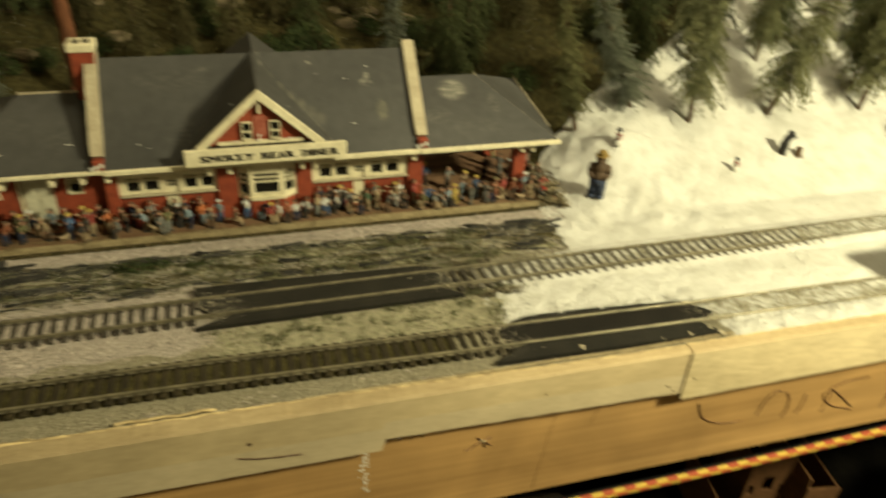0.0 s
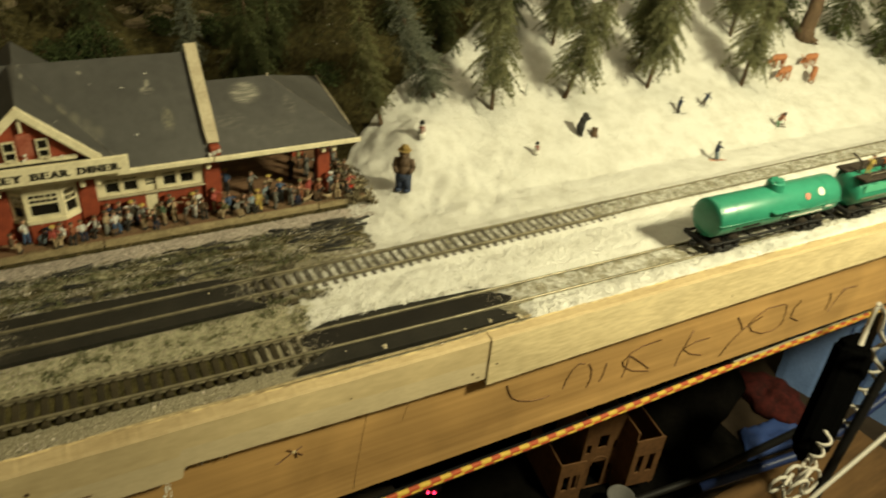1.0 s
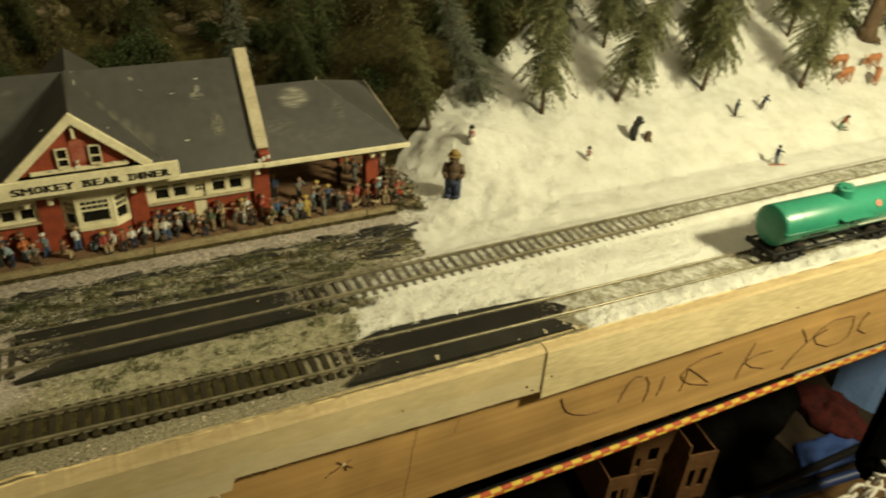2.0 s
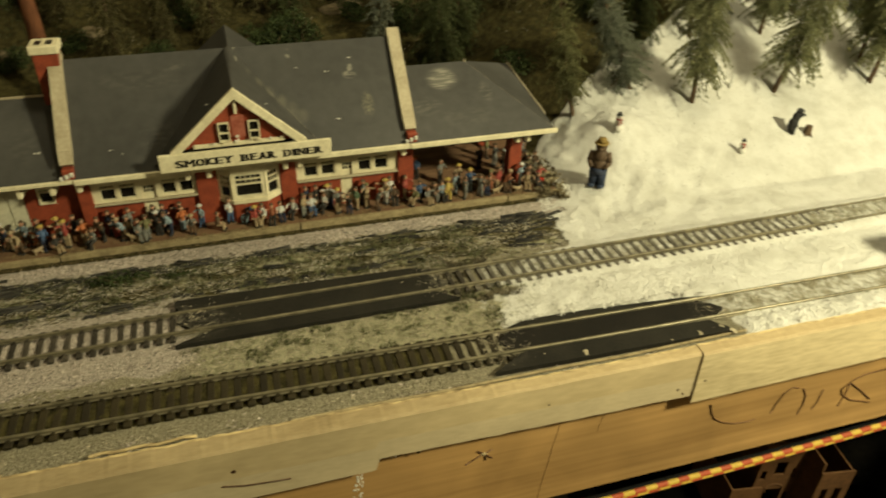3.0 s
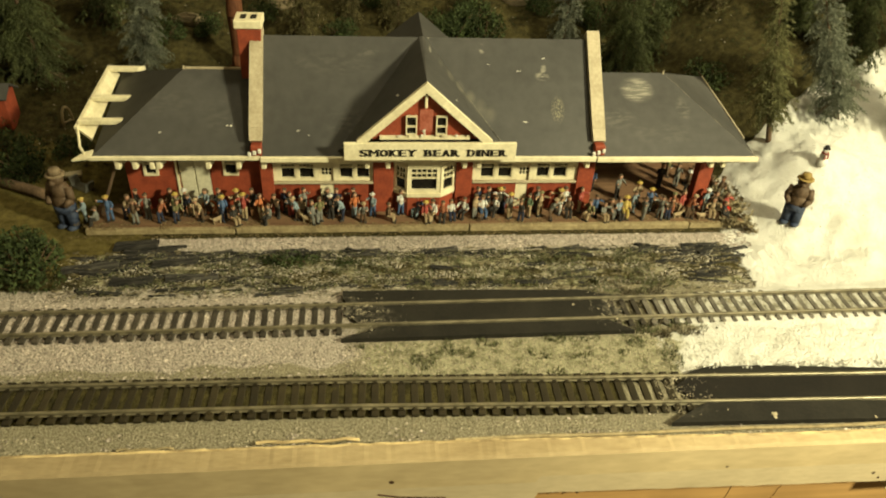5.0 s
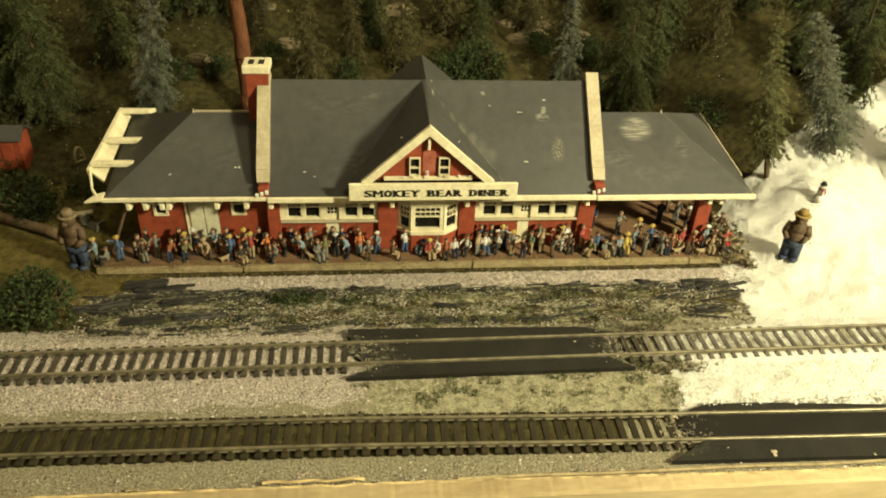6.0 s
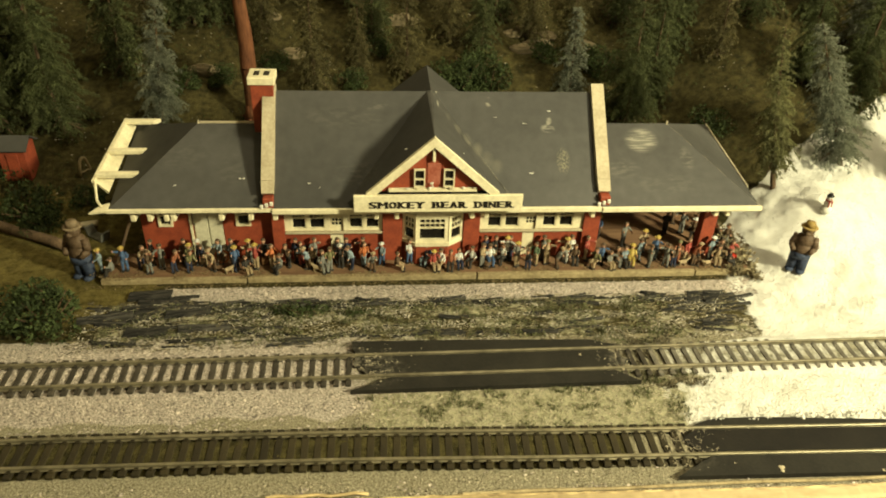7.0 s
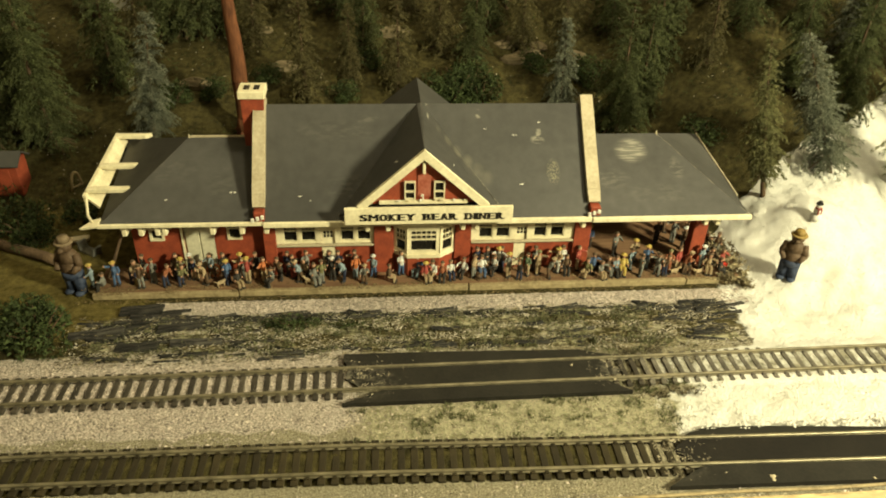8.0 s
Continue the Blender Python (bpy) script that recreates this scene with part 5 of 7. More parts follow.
M_CHIP = material("grey_chips", (0.56, 0.51, 0.43), (0.25, 0.225, 0.185), scale=200, rough=0.9, island=0.35)
M_STALK = material("grey_brown_stalks", (0.20, 0.17, 0.105), (0.05, 0.042, 0.027), scale=120, rough=0.9, bump=0, island=0.7)
loose("pale_grit", "pale straw and grey grit spilled over the old planks", "grit", 21000, M_CHIP, on_scrub, chip, 48)
loose("dead_stalks", "dead brown stalks and splinters matted over the old planks", "stalks", 3000, M_STALK, scrub_any, sliver, 49)


loose("grass_tufts", "dry green and straw-coloured static grass", "grass", 8500, M_GRASS, on_verge, tuft, 42)


loose("brown_scrub", "dead brown scrub round the end of the rear crossing", "scrub", 1800, M_STALK, brown_verge, tuft, 52)


def on_sand(rng):
    r = rng.random()
    if r < 0.35:
        x, y = rng.uniform(-330, 130), rng.uniform(-13, 4)
    elif r < 0.55:
        x, y = rng.uniform(-320, 95), rng.uniform(98, 144)
    else:
        x, y = rng.uniform(-150, 30), rng.uniform(33, 66)
    return (x, y, ground_height(x, y))


M_GRIT = material("straw_grit", (0.42, 0.37, 0.275), (0.21, 0.18, 0.13), scale=200, rough=0.9, island=0.5)
loose("grit", "straw-coloured grit scattered over the ground", "grit", 13000, M_GRIT, on_sand, chip, 43)


def on_snow(rng):
    r = rng.random()
    if r < 0.34:
        x, y = rng.uniform(155, 620), rng.uniform(-12, 3)
    elif r < 0.42:
        x = rng.uniform(36, 156)
        y = near_y(x) + 14.2 + abs(rng.gauss(0, 2.4))
        return (x, y, rng.uniform(1.6, 3.6)) if noise.noise((x * 0.15, y * 0.2, 13)) > 0 else None
    elif r < 0.6:
        x, y = rng.uniform(20, 330), rng.uniform(30, 68)
    else:
        x, y = rng.uniform(95, 420), rng.uniform(100, 250)
    if snow_cover(x, y) < 0.5:
        return None
    return (x, y, ground_height(x, y))


loose("snow_lumps", "small white lumps of crumbled snow", "snow", 7000, M_SNOW, on_snow, crumb, 44)

M_SPECK = material("dark_dirt_speck", (0.09, 0.07, 0.045), (0.04, 0.03, 0.02), scale=300, rough=0.9, island=0.5)


def specks(rng):
    x, y = rng.triangular(100, 640, 110), rng.uniform(100, 240)
    if snow_cover(x, y) < 0.4 or noise.noise((x * 0.05, y * 0.05, 33)) < 0.18:
        return None
    return (x, y, ground_height(x, y) - 0.2)


loose("dirt_specks", "dark crumbs of dirt lying on the snow", "dirt", 900, M_SPECK, specks, chip, 45)


def on_forest(rng):
    x, y = rng.uniform(-480, 240), rng.uniform(265, 520)
    if snow_cover(x, y) > 0.3 or noise.noise((x * 0.02, y * 0.02, 61)) < -0.1:
        return None
    return (x, y, ground_height(x, y))


def pebble(rng, p, verts, faces):
    crumb(rng, p, verts, faces)


loose("forest_litter", "fallen leaves, twigs and pale pebbles on the forest floor", "litter", 1300, M_GRIT, on_forest, pebble, 46)
loose("forest_grass", "dull green weeds on the forest floor", "weeds", 4200, M_BUSH, on_forest, tuft, 47)


def rock(x, y, w, d, h, seed):
    """A flat layered rock."""
    t = thing("rock", x, y, ground_height(x, y), "flat pale brown layered rock on the forest floor", "rock", "rocks of the forest floor")
    bm = B()
    vs = ball(bm, (0, 0, h * 0.3), w, d, h, seg=14)
    for v in vs:
        v.co += v.co.normalized() * 0.25 * min(w, d) * noise.noise(Vector(v.co) * 0.12 + Vector((seed, 0, 0)))
        v.co.z = round(v.co.z / (h * 0.35)) * h * 0.3 + v.co.z * 0.15
    part("stone", bm, M_ROCK, t)


M_ROCK = material("layered_brown_rock", (0.24, 0.19, 0.12), (0.10, 0.08, 0.045), scale=80, rough=0.9, bump=0.5, stretch=(0.4, 0.4, 2))
for k, (x, y) in enumerate(((-8, 452), (6, 462), (14, 440), (26, 455), (-2, 430), (-110, 470), (-232, 470), (-210, 430), (-285, 400), (60, 440))):
    rock(x, y, 9 + k % 3 * 3, 6 + k % 2 * 2, 4 + k % 3, k)


def build_old_planks():
    """The overgrown strip of black broken planks between the gravel walk and the rear track."""
    host = thing("old_plank_bed", -100, 124, 0, "broken black planks half buried in scrub and grit", "old planks")
    rng = random.Random(17)
    meshes = []
    for k in range(8):
        bm = B()
        L, W = (rng.uniform(5, 21), rng.uniform(0.8, 2.0)) if k > 2 else (rng.uniform(22, 29), rng.uniform(2.0, 2.7))
        n = 5
        top = []
        for j in range(n + 1):
            x = -L / 2 + L * j / n
            top.append(((x + rng.uniform(-0.6, 0.6), -W / 2 + rng.uniform(-0.4, 0.4)), (x + rng.uniform(-0.6, 0.6), W / 2 + rng.uniform(-0.4, 0.4))))
        vs = [[bm.verts.new((a[0], a[1], zz + rng.uniform(-0.2, 0.2))) for a in pr for zz in (-0.9, 0.75)] for pr in top]
        for a, b in zip(vs, vs[1:]):
            for i, j in ((1, 3), (3, 2), (2, 0), (0, 1)):
                bm.faces.new((a[i], a[j], b[j], b[i]))
        bm.faces.new((vs[0][0], vs[0][1], vs[0][3], vs[0][2])), bm.faces.new((vs[-1][0], vs[-1][1], vs[-1][3], vs[-1][2]))
        bmesh.ops.recalc_face_normals(bm, faces=bm.faces)
        bmesh.ops.scale(bm, vec=(MM, MM, MM), verts=bm.verts)
        me = bpy.data.meshes.new("plank")
        bm.to_mesh(me)
        bm.free()
        me.materials.append(M_SLATE)
        meshes.append(me)
    for k in range(208):
        u = rng.random()
        if u < 0.46:
            x, y = rng.uniform(-290, 100), rng.gauss(141, 2.2)
        elif u < 0.72:
            x, y = rng.uniform(-290, 20), rng.gauss(110, 3.0)
        elif u < 0.76:
            x, y = rng.uniform(50, 92), rng.uniform(110, 142)
        elif u < 0.93:
            x, y = rng.uniform(-310, -200), rng.uniform(112, 142)
        else:
            x, y = rng.uniform(-280, 80), rng.uniform(112, 138)
        if k >= 190:
            q = k - 190
            x, y = (72 + (q % 3) * 5 + q * 2.0, 108 + q * 4.6 + (q % 2)) if q < 8 else (-262 - (q - 8) * 4.2, 150 - (q - 8) * 2.6)
        ob = new("plank", rng.choice(meshes) if k < 190 else meshes[k % 3])
        ob.parent = host
        ob.matrix_basis = pose((x + 100) * MM, (y - 124) * MM, (ground_height(x, y) + rng.uniform(-0.45, 0.25)) * MM, rng.uniform(-16, 16), rng.uniform(-5, 5), rng.gauss(1.5, 8))

    # the broad weathered boards at the strip's far end
    for x, y, L, W, turn in ((-278, 152, 26, 9, 4), (-299, 130, 32, 6, 8), (-273, 116, 24, 7, 5), (-252, 134, 26, 7, 9), (-240, 119, 30, 6, 3)):
        bm = B()
        box(bm, -L / 2, L / 2, -W / 2, W / 2, -0.9, 0.9, bevel=0.3)
        for v in bm.verts:
            v.co += Vector((noise.noise(Vector((v.co.y, x, 1)) * 0.7) * 2.5, noise.noise(Vector((v.co.x, y, 2)) * 0.5) * 0.7, noise.noise(Vector((v.co.x, v.co.y, 3)) * 0.2) * 0.4))
        ob = part("broad_plank", bm, M_SLATE, host)
        ob.matrix_basis = pose((x + 100) * MM, (y - 124) * MM, (ground_height(x, y) + 0.9) * MM, rng.uniform(-5, 3), rng.uniform(-2, 2), turn)


build_old_planks()


def on_platform(rng):
    x = rng.uniform(-322, 114)
    if rng.random() < 0.85:
        y = 164.5 + abs(rng.gauss(0, 6))
        return (x, y, 4.05) if noise.noise((x * 0.06, y * 0.1, 55)) > -0.05 else None
    y = rng.uniform(159.5, 163.5)
    return (x, y, ground_height(x, y) + rng.uniform(0, 1.8))


loose("platform_dirt", "brown dirt and straw trodden over the platform", "dirt", 7500, M_DIRT, on_platform, chip, 51)


def on_crossing_ends(rng):
    mid, x0, x1 = rng.choice(((far_y, -152, 9), (near_y, 8, 158)))
    x = x0 + abs(rng.gauss(0, 13)) if rng.random() < 0.7 else x1 - abs(rng.gauss(0, 10))
    y = mid(x) + rng.uniform(-9, 9) if rng.random() < 0.75 else mid(x) + rng.choice((-1, 1)) * rng.gauss(12, 3)
    if noise.noise((x * 0.12, y * 0.2, 91)) < -0.1:
        return None
    return (x, y, 3.3 if x > x0 + 8 and x < x1 - 8 else rng.uniform(1.5, 3.3))


loose("crossing_grit", "grey grit trodden over the ends of the crossings", "grit", 1500, M_GRIT, on_crossing_ends, chip, 50)

# ---- small painted figures: each one plain mesh ----
PAINT = {
    "blue": (0.05, 0.10, 0.21), "sky": (0.19, 0.25, 0.29), "navy": (0.018, 0.026, 0.06), "grey": (0.17, 0.17, 0.15), "dark": (0.030, 0.026, 0.022), "tan": (0.34, 0.25, 0.14),
    "white": (0.62, 0.60, 0.53), "red": (0.30, 0.045, 0.03), "orange": (0.46, 0.13, 0.03), "yellow": (0.48, 0.34, 0.06), "green": (0.10, 0.15, 0.08), "brown": (0.092, 0.054, 0.026), "skin": (0.42, 0.22, 0.13), "olive": (0.16, 0.15, 0.06),
    "denim": (0.022, 0.035, 0.075), "deer": (0.36, 0.13, 0.04), "straw": (0.26, 0.17, 0.035), "rust": (0.28, 0.09, 0.035), "black": (0.012, 0.011, 0.010), "lime": (0.42, 0.42, 0.08), "mint": (0.20, 0.42, 0.25), "gold": (0.45, 0.33, 0.07), "dun": (0.17, 0.12, 0.065),
}
INKS = {k: material("paint_" + k, tuple(min(0.7, c * 1.08 + 0.05 * sum(v) + 0.016) for c in v), tuple(c * 0.6 for c in v), scale=260, rough=0.65, bump=0.15, grain=3) for k, v in PAINT.items()}


def figurine(x, y, z, coat, legs, hat="", pose_kind="stand", turn=0.0, size=1.0, name="painted_figurine", label="", group="figurines on the platform", prop=""):
    """A small plain figure: legs, coat, arms, head and perhaps a hat."""
    rng = random.Random(int(x * 31 + y * 17))
    mats = [INKS[coat], INKS[legs], INKS["skin"], INKS[hat or "brown"], INKS["dark"]]
    bm = B()
    seat = 5.2 if pose_kind == "sit" else 9.2
    spread = rng.uniform(0.9, 1.7)
    for s in (-1, 1):
        stride = rng.uniform(-1.3, 1.3)
        if pose_kind == "sit":
            rod(bm, (s * 1.2, 0, seat), (s * 1.5, -4.2, seat - 0.2), 1.35, 1.1, 7, 1)
            rod(bm, (s * 1.5, -4.2, seat), (s * 1.5, -4.4, 0.5), 1.1, 0.9, 7, 1)
            box(bm, s * 1.5 - 0.9, s * 1.5 + 0.9, -6.2, -3.6, 0, 1.0, mi=4)
        else:
            rod(bm, (s * spread, stride, 0.6), (s * 0.95, 0, seat + 0.4), 0.8, 1.25, 7, 1)
            box(bm, s * spread - 0.85, s * spread + 0.85, stride - 1.9, stride + 0.9, 0, 1.0, mi=4)
    top = seat + 6.6
    bend = -3.5 if pose_kind == "bend" else rng.uniform(-0.7, 0.3)
    rod(bm, (0, 0, seat - 0.6), (0, bend * 0.5, seat + 3.6), 1.65, 1.95, 8, 0)
    rod(bm, (0, bend * 0.5, seat + 3.4), (0, bend, top), 2.05, 1.0, 8, 0)
    for s in (-1, 1):
        sh = Vector((s * 2.1, bend * 0.9, top - 0.9))
        if rng.random() < 0.5:
            el = sh + Vector((s * rng.uniform(1.4, 2.9), rng.uniform(-2.2, 0), rng.uniform(-2.5, 0.4)))
        else:
            el = sh + Vector((s * rng.uniform(0.3, 1.1), rng.uniform(-0.8, 0.5), -3.2))
        ha = el + Vector((s * rng.uniform(-1.4, 1.4), rng.uniform(-2.8, -0.6), rng.uniform(-2.0, 1.8)))
        rod(bm, sh, el, 0.85, 0.75, 6, 0)
        rod(bm, el, ha, 0.75, 0.55, 6, 0)
        ball(bm, ha, 0.7, seg=6, mi=2)
    hz = top + 1.7
    rod(bm, (0, bend, top - 0.3), (0, bend - 0.1, hz), 0.75, 0.75, 6, 2)
    ball(bm, (0, bend - 0.2, hz + 0.2), 1.45, 1.5, 1.75, seg=8, mi=2)
    ball(bm, (0, bend + 0.1, hz + 0.9), 1.55, 1.6, 1.3, seg=8, mi=3)
    if hat:
        rod(bm, (0, bend - 0.2, hz + 0.85), (0, bend - 0.2, hz + 1.2), 2.15 if hat in ("tan", "yellow", "gold", "white") else 1.8, None, 10, 3)
    ob = link(name, bm, mats)
    ob.matrix_basis = pose(x * MM, y * MM, z * MM, 0, 0, turn) @ Matrix.Scale(size, 4)
    hat_words = " and a " + hat + " hat" if hat else ""
    how = {"stand": "standing", "sit": "seated", "bend": "stooping"}[pose_kind]
    return tagged(ob, label or f"{how} painted figurine in {coat} with {legs} trousers{hat_words}"[:90], "figurine", group)


def platform_crowd():
    """Coat, trousers, hat, pose, along the platform from its far left end."""
    front = ("sky sky gold stand;blue blue yellow stand;tan navy - bend;grey grey brown stand;olive dark yellow bend;navy tan brown bend;blue navy yellow stand;red tan yellow stand;orange tan - stand;brown dark - bend;"
             "dark red - stand;tan brown - sit;grey grey - sit;dark dark white stand;orange sky - stand;sky blue white stand;white blue - stand;blue sky brown sit;red tan yellow sit;white tan brown sit;white navy - sit;white dark - sit;"
             "white blue brown sit;white dark - sit;grey tan yellow stand;green tan - stand;tan tan olive stand;tan white gold stand;brown dark - sit;red tan - stand;blue dark brown stand;brown grey - sit;gold gold yellow sit;sky sky brown stand;"
             "blue sky yellow stand;brown rust - sit;rust rust olive stand;red tan - stand;dark brown - sit;sky grey white stand;brown dark - bend;red dark - sit")
    px = (-313.8, -299.3, -289.2, -276.5, -260.4, -250.1, -228.7, -215.8, -205.7, -195.3, -187.1, -179.6, -172.8, -160.8, -145.7, -133.5, -115.2, -103.8, -99.2, -94.2, -82.6, -73, -61.3, -51.6, -43.1, -30.2, -22.3, -8.6, -2.7, 6, 15.1, 25, 36.2, 42.2, 54.2, 61, 68.2, 75.1, 83.2, 93.3, 100.6, 108.7)
    for k, (row, x) in enumerate(zip(front.split(";"), px)):
        coat, legs, hat, how = row.split()
        y = 174.5 + (k * 7 % 6) * 1.3
        figurine(x, y - (1.5 if how == "sit" else 0), 4.05, coat, legs, "" if hat == "-" else hat, how, turn=(k * 53 % 110) - 55, size=0.92 + (k * 7 % 5) * 0.025)
    back = ("dark brown - stand;brown dark - stand;grey dark white stand;sky brown - stand;dark dark - stand;tan grey yellow stand;dark dark - stand;navy dark - stand;grey dark - stand;dark brown - stand;navy dark - stand;dark dark - stand;"
            "navy navy - stand;dark tan - stand;white dark yellow stand;dark navy - stand;grey dark brown stand;white sky brown stand;sky sky yellow stand;blue dark yellow stand;grey dark - stand;tan dark yellow stand;dark dark - stand;brown dark white stand")
    bx = (-283, -262, -253, -240, -232, -221, -211, -190, -178, -163, -157, -146, -64, -57, -49, -47, -24, -5, 10, 21, 37, 48, 73, 90)
    for k, (row, x) in enumerate(zip(back.split(";"), bx)):
        coat, legs, hat, how = row.split()
        y = 182.0 + (k * 3 % 3) * 0.7 if x < 5 else 188 + (k * 5 % 7) * 5
        figurine(x, y, 4.05, coat, legs, "" if hat == "-" else hat, how, turn=(k * 67 % 90) - 45)
    rng = random.Random(77)
    for k in range(7):
        figurine(rng.uniform(82, 112), rng.uniform(186, 236), 4.05, rng.choice(("dark", "brown", "grey", "rust", "olive")), rng.choice(("dark", "brown", "grey")), rng.choice(("", "", "gold", "brown")), rng.choice(("stand", "sit")), turn=rng.uniform(-90, 90))
    # seated and stooping ones in the gaps of the front row
    for k, x in enumerate((-306, -283, -268, -243, -222, -200, -168, -153, -140, -124, -88, -67, -36, -16, 11, 31, 48, 65, 79, 97, 104, 60, -258, -182, 20)):
        figurine(x, 171.0 + (k * 5 % 4) * 1.1, 4.05, ("grey", "tan", "olive", "brown", "dark", "sky", "rust", "grey")[k * 3 % 8], ("dark", "brown", "grey", "tan", "navy")[k * 2 % 5], ("", "brown", "", "tan", "")[k % 5], ("sit", "bend", "sit", "stand", "bend")[k * 3 % 5], turn=(k * 71 % 160) - 80, size=0.88 + (k % 4) * 0.03)


platform_crowd()


def dog(x, y, turn, coat, label):
    bm = B()
    rod(bm, (-2.4, 0, 2.8), (2.4, 0, 3.2), 1.3, 1.5, 8)
    for u in (-2, 2):
        for s in (-0.8, 0.8):
            rod(bm, (u, s, 0), (u, s, 2.6), 0.4, 0.6, 6)
    rod(bm, (2.2, 0, 3.4), (3.8, 0, 5), 0.9, 0.8, 7)
    ball(bm, (4.3, 0, 5.2), 1.4, 0.9, 0.9, seg=7)
    rod(bm, (-2.4, 0, 3.4), (-4.2, 0, 5), 0.35, 0.2, 5)
    ob = link("dog_figurine", bm, INKS[coat])
    ob.matrix_basis = pose(x * MM, y * MM, 4.05 * MM, 0, 0, turn)
    tagged(ob, label, "figurine", "figurines on the platform")


for x, y, t, c in ((-233, 171.5, 30, "tan"), (-176, 171.5, 160, "tan"), (-63, 172, 60, "brown"), (72, 172, 10, "tan"), (89, 171, 200, "tan")):
    dog(x, y, t, c, "small tan dog figurine standing on the platform")


def platform_goods():
    rng = random.Random(8)
    for x, y, w, h, mat in ((-262, 184, 9, 7, M_BARK), (-208, 184, 12, 6, M_CARD), (109, 176, 5, 6, M_BRIGHTRED), (17, 182, 8, 5, M_WALK), (-88, 183, 7, 5, M_CARD), (58, 183, 7, 6, M_BARK)):
        t = thing("goods_crate", x, y, 4, "small weathered goods crate on the platform", "crate", "goods on the platform", turn=rng.uniform(-20, 20))
        part("body", boxed(-w / 2, w / 2, -w / 3, w / 3, 0, h, bevel=0.3), mat, t)
        for zz in (h * 0.15, h * 0.75):
            part("slat", boxed(-w / 2 - 0.3, w / 2 + 0.3, -w / 3 - 0.5, -w / 3 - 0.02, zz, zz + h * 0.14), mat, t)


platform_goods()


def yard_clutter():
    """Small wooden and metal oddments round the platform's far end."""
    def at(name, x, y, z, label, category, turn=0.0):
        return thing(name, x, y, z, label, category, "oddments beside the platform", turn=turn)

    t = at("wooden_hoop", -358, 291, ground_height(-358, 291), "bent reddish wooden hoop standing on the soil", "hoop", 60)
    bm = B()
    tube(bm, [(4.5 * math.cos(a), 0, 14 * math.sin(a) - 1) for a in np.linspace(0, math.pi, 13)], 1.1, sides=6)
    part("hoop", bm, M_PLATEDGE, t)
    part("crossbar", boxed(-4, 4, -0.6, 0.6, 1, 2.4, bevel=0.2), M_PLATEDGE, t)
    t = at("broken_board", -346, 234, ground_height(-346, 234), "short pale broken board lying on the soil", "board", 15)
    part("board", boxed(-11, 11, -3, 3, 2.4, 4.2, bevel=0.4), M_TAN, t)
    part("block", boxed(-6, 5, -2.4, 2.4, -0.4, 2.38, bevel=0.4), M_BARK, t)
    t = at("scrap_trough", -331, 222, ground_height(-331, 222), "dull grey metal trough tipped beside the platform", "trough", -35)
    bm = B()
    prism(bm, [(-7, 0), (7, 0), (9, 7), (7.6, 7), (6, 1.4), (-6, 1.4), (-7.6, 7), (-9, 7)], "y", -3.5, 3.5)
    part("trough", bm, INKS["grey"], t)
    for u in (-5, 5):
        part("foot", boxed(u - 1, u + 1, -3, 3, -1.2, -0.02), INKS["dark"], t)
    t = at("straw_broom", -288, 177, 4.05, "straw broom leaning on a figurine", "broom", 10)
    bm = B()
    rod(bm, (0, 0, 3.6), (-4, 2.5, 15), 0.35, 0.3, 6)
    part("stick", bm, M_BARK, t)
    bm = B()
    rod(bm, (0.9, -0.6, 0.05), (0, 0, 4), 2.0, 0.6, 9)
    part("bristles", bm, INKS["straw"], t)
    t = at("cart_wheel", -239, 183, 4.05, "orange-rimmed cart wheel propped on the platform", "wheel", 0)
    bm = B()
    tube(bm, [(4.3 * math.cos(a), 0.8 * math.sin(a), 4.9 + 4.3 * math.sin(a)) for a in np.linspace(0, 2 * math.pi, 21)], 0.75, sides=6)
    part("rim", bm, INKS["orange"], t)
    bm = B()
    for k in range(4):
        a = k * math.pi / 4
        rod(bm, (4 * math.cos(a), 0.8 * math.sin(a), 4.9 + 4 * math.sin(a)), (-4 * math.cos(a), -0.8 * math.sin(a), 4.9 - 4 * math.sin(a)), 0.35, None, 5)
    part("spoke", bm, INKS["tan"], t)
    t = at("white_box", -369, 512, ground_height(-369, 512) + 14, "small plain white box among the trees", "box", 5)
    part("body", boxed(-10, 10, -9, 9, -18, 5, bevel=0.5), M_WHITE, t)
    part("lid", boxed(-10.6, 10.6, -9.6, 9.6, 5.02, 7.5, bevel=0.5), M_WHITE, t)


yard_clutter()


def scrap_pile():
    """Dark scrap heaped at the platform's right end."""
    rng = random.Random(19)
    t = thing("scrap_heap", 106, 178, 0, "dark heap of scrap and weeds at the platform end", "scrap heap")
    for k in range(16):
        bm = B()
        L = rng.uniform(4, 13)
        tube(bm, [(-L / 2, 0, 0), (0, rng.uniform(-1, 1), rng.uniform(0, 2)), (L / 2, 0, 0)], rng.uniform(0.5, 1.2), sides=6)
        ob = part("scrap_piece", bm, rng.choice((M_BARK, M_SLATE, M_GRASS, M_RED)), t)
        ob.matrix_basis = pose(rng.uniform(-8, 12) * MM, rng.uniform(-6, 22) * MM, rng.uniform(1, 9) * MM, rng.uniform(-40, 40), rng.uniform(-40, 40), rng.uniform(0, 180))


scrap_pile()


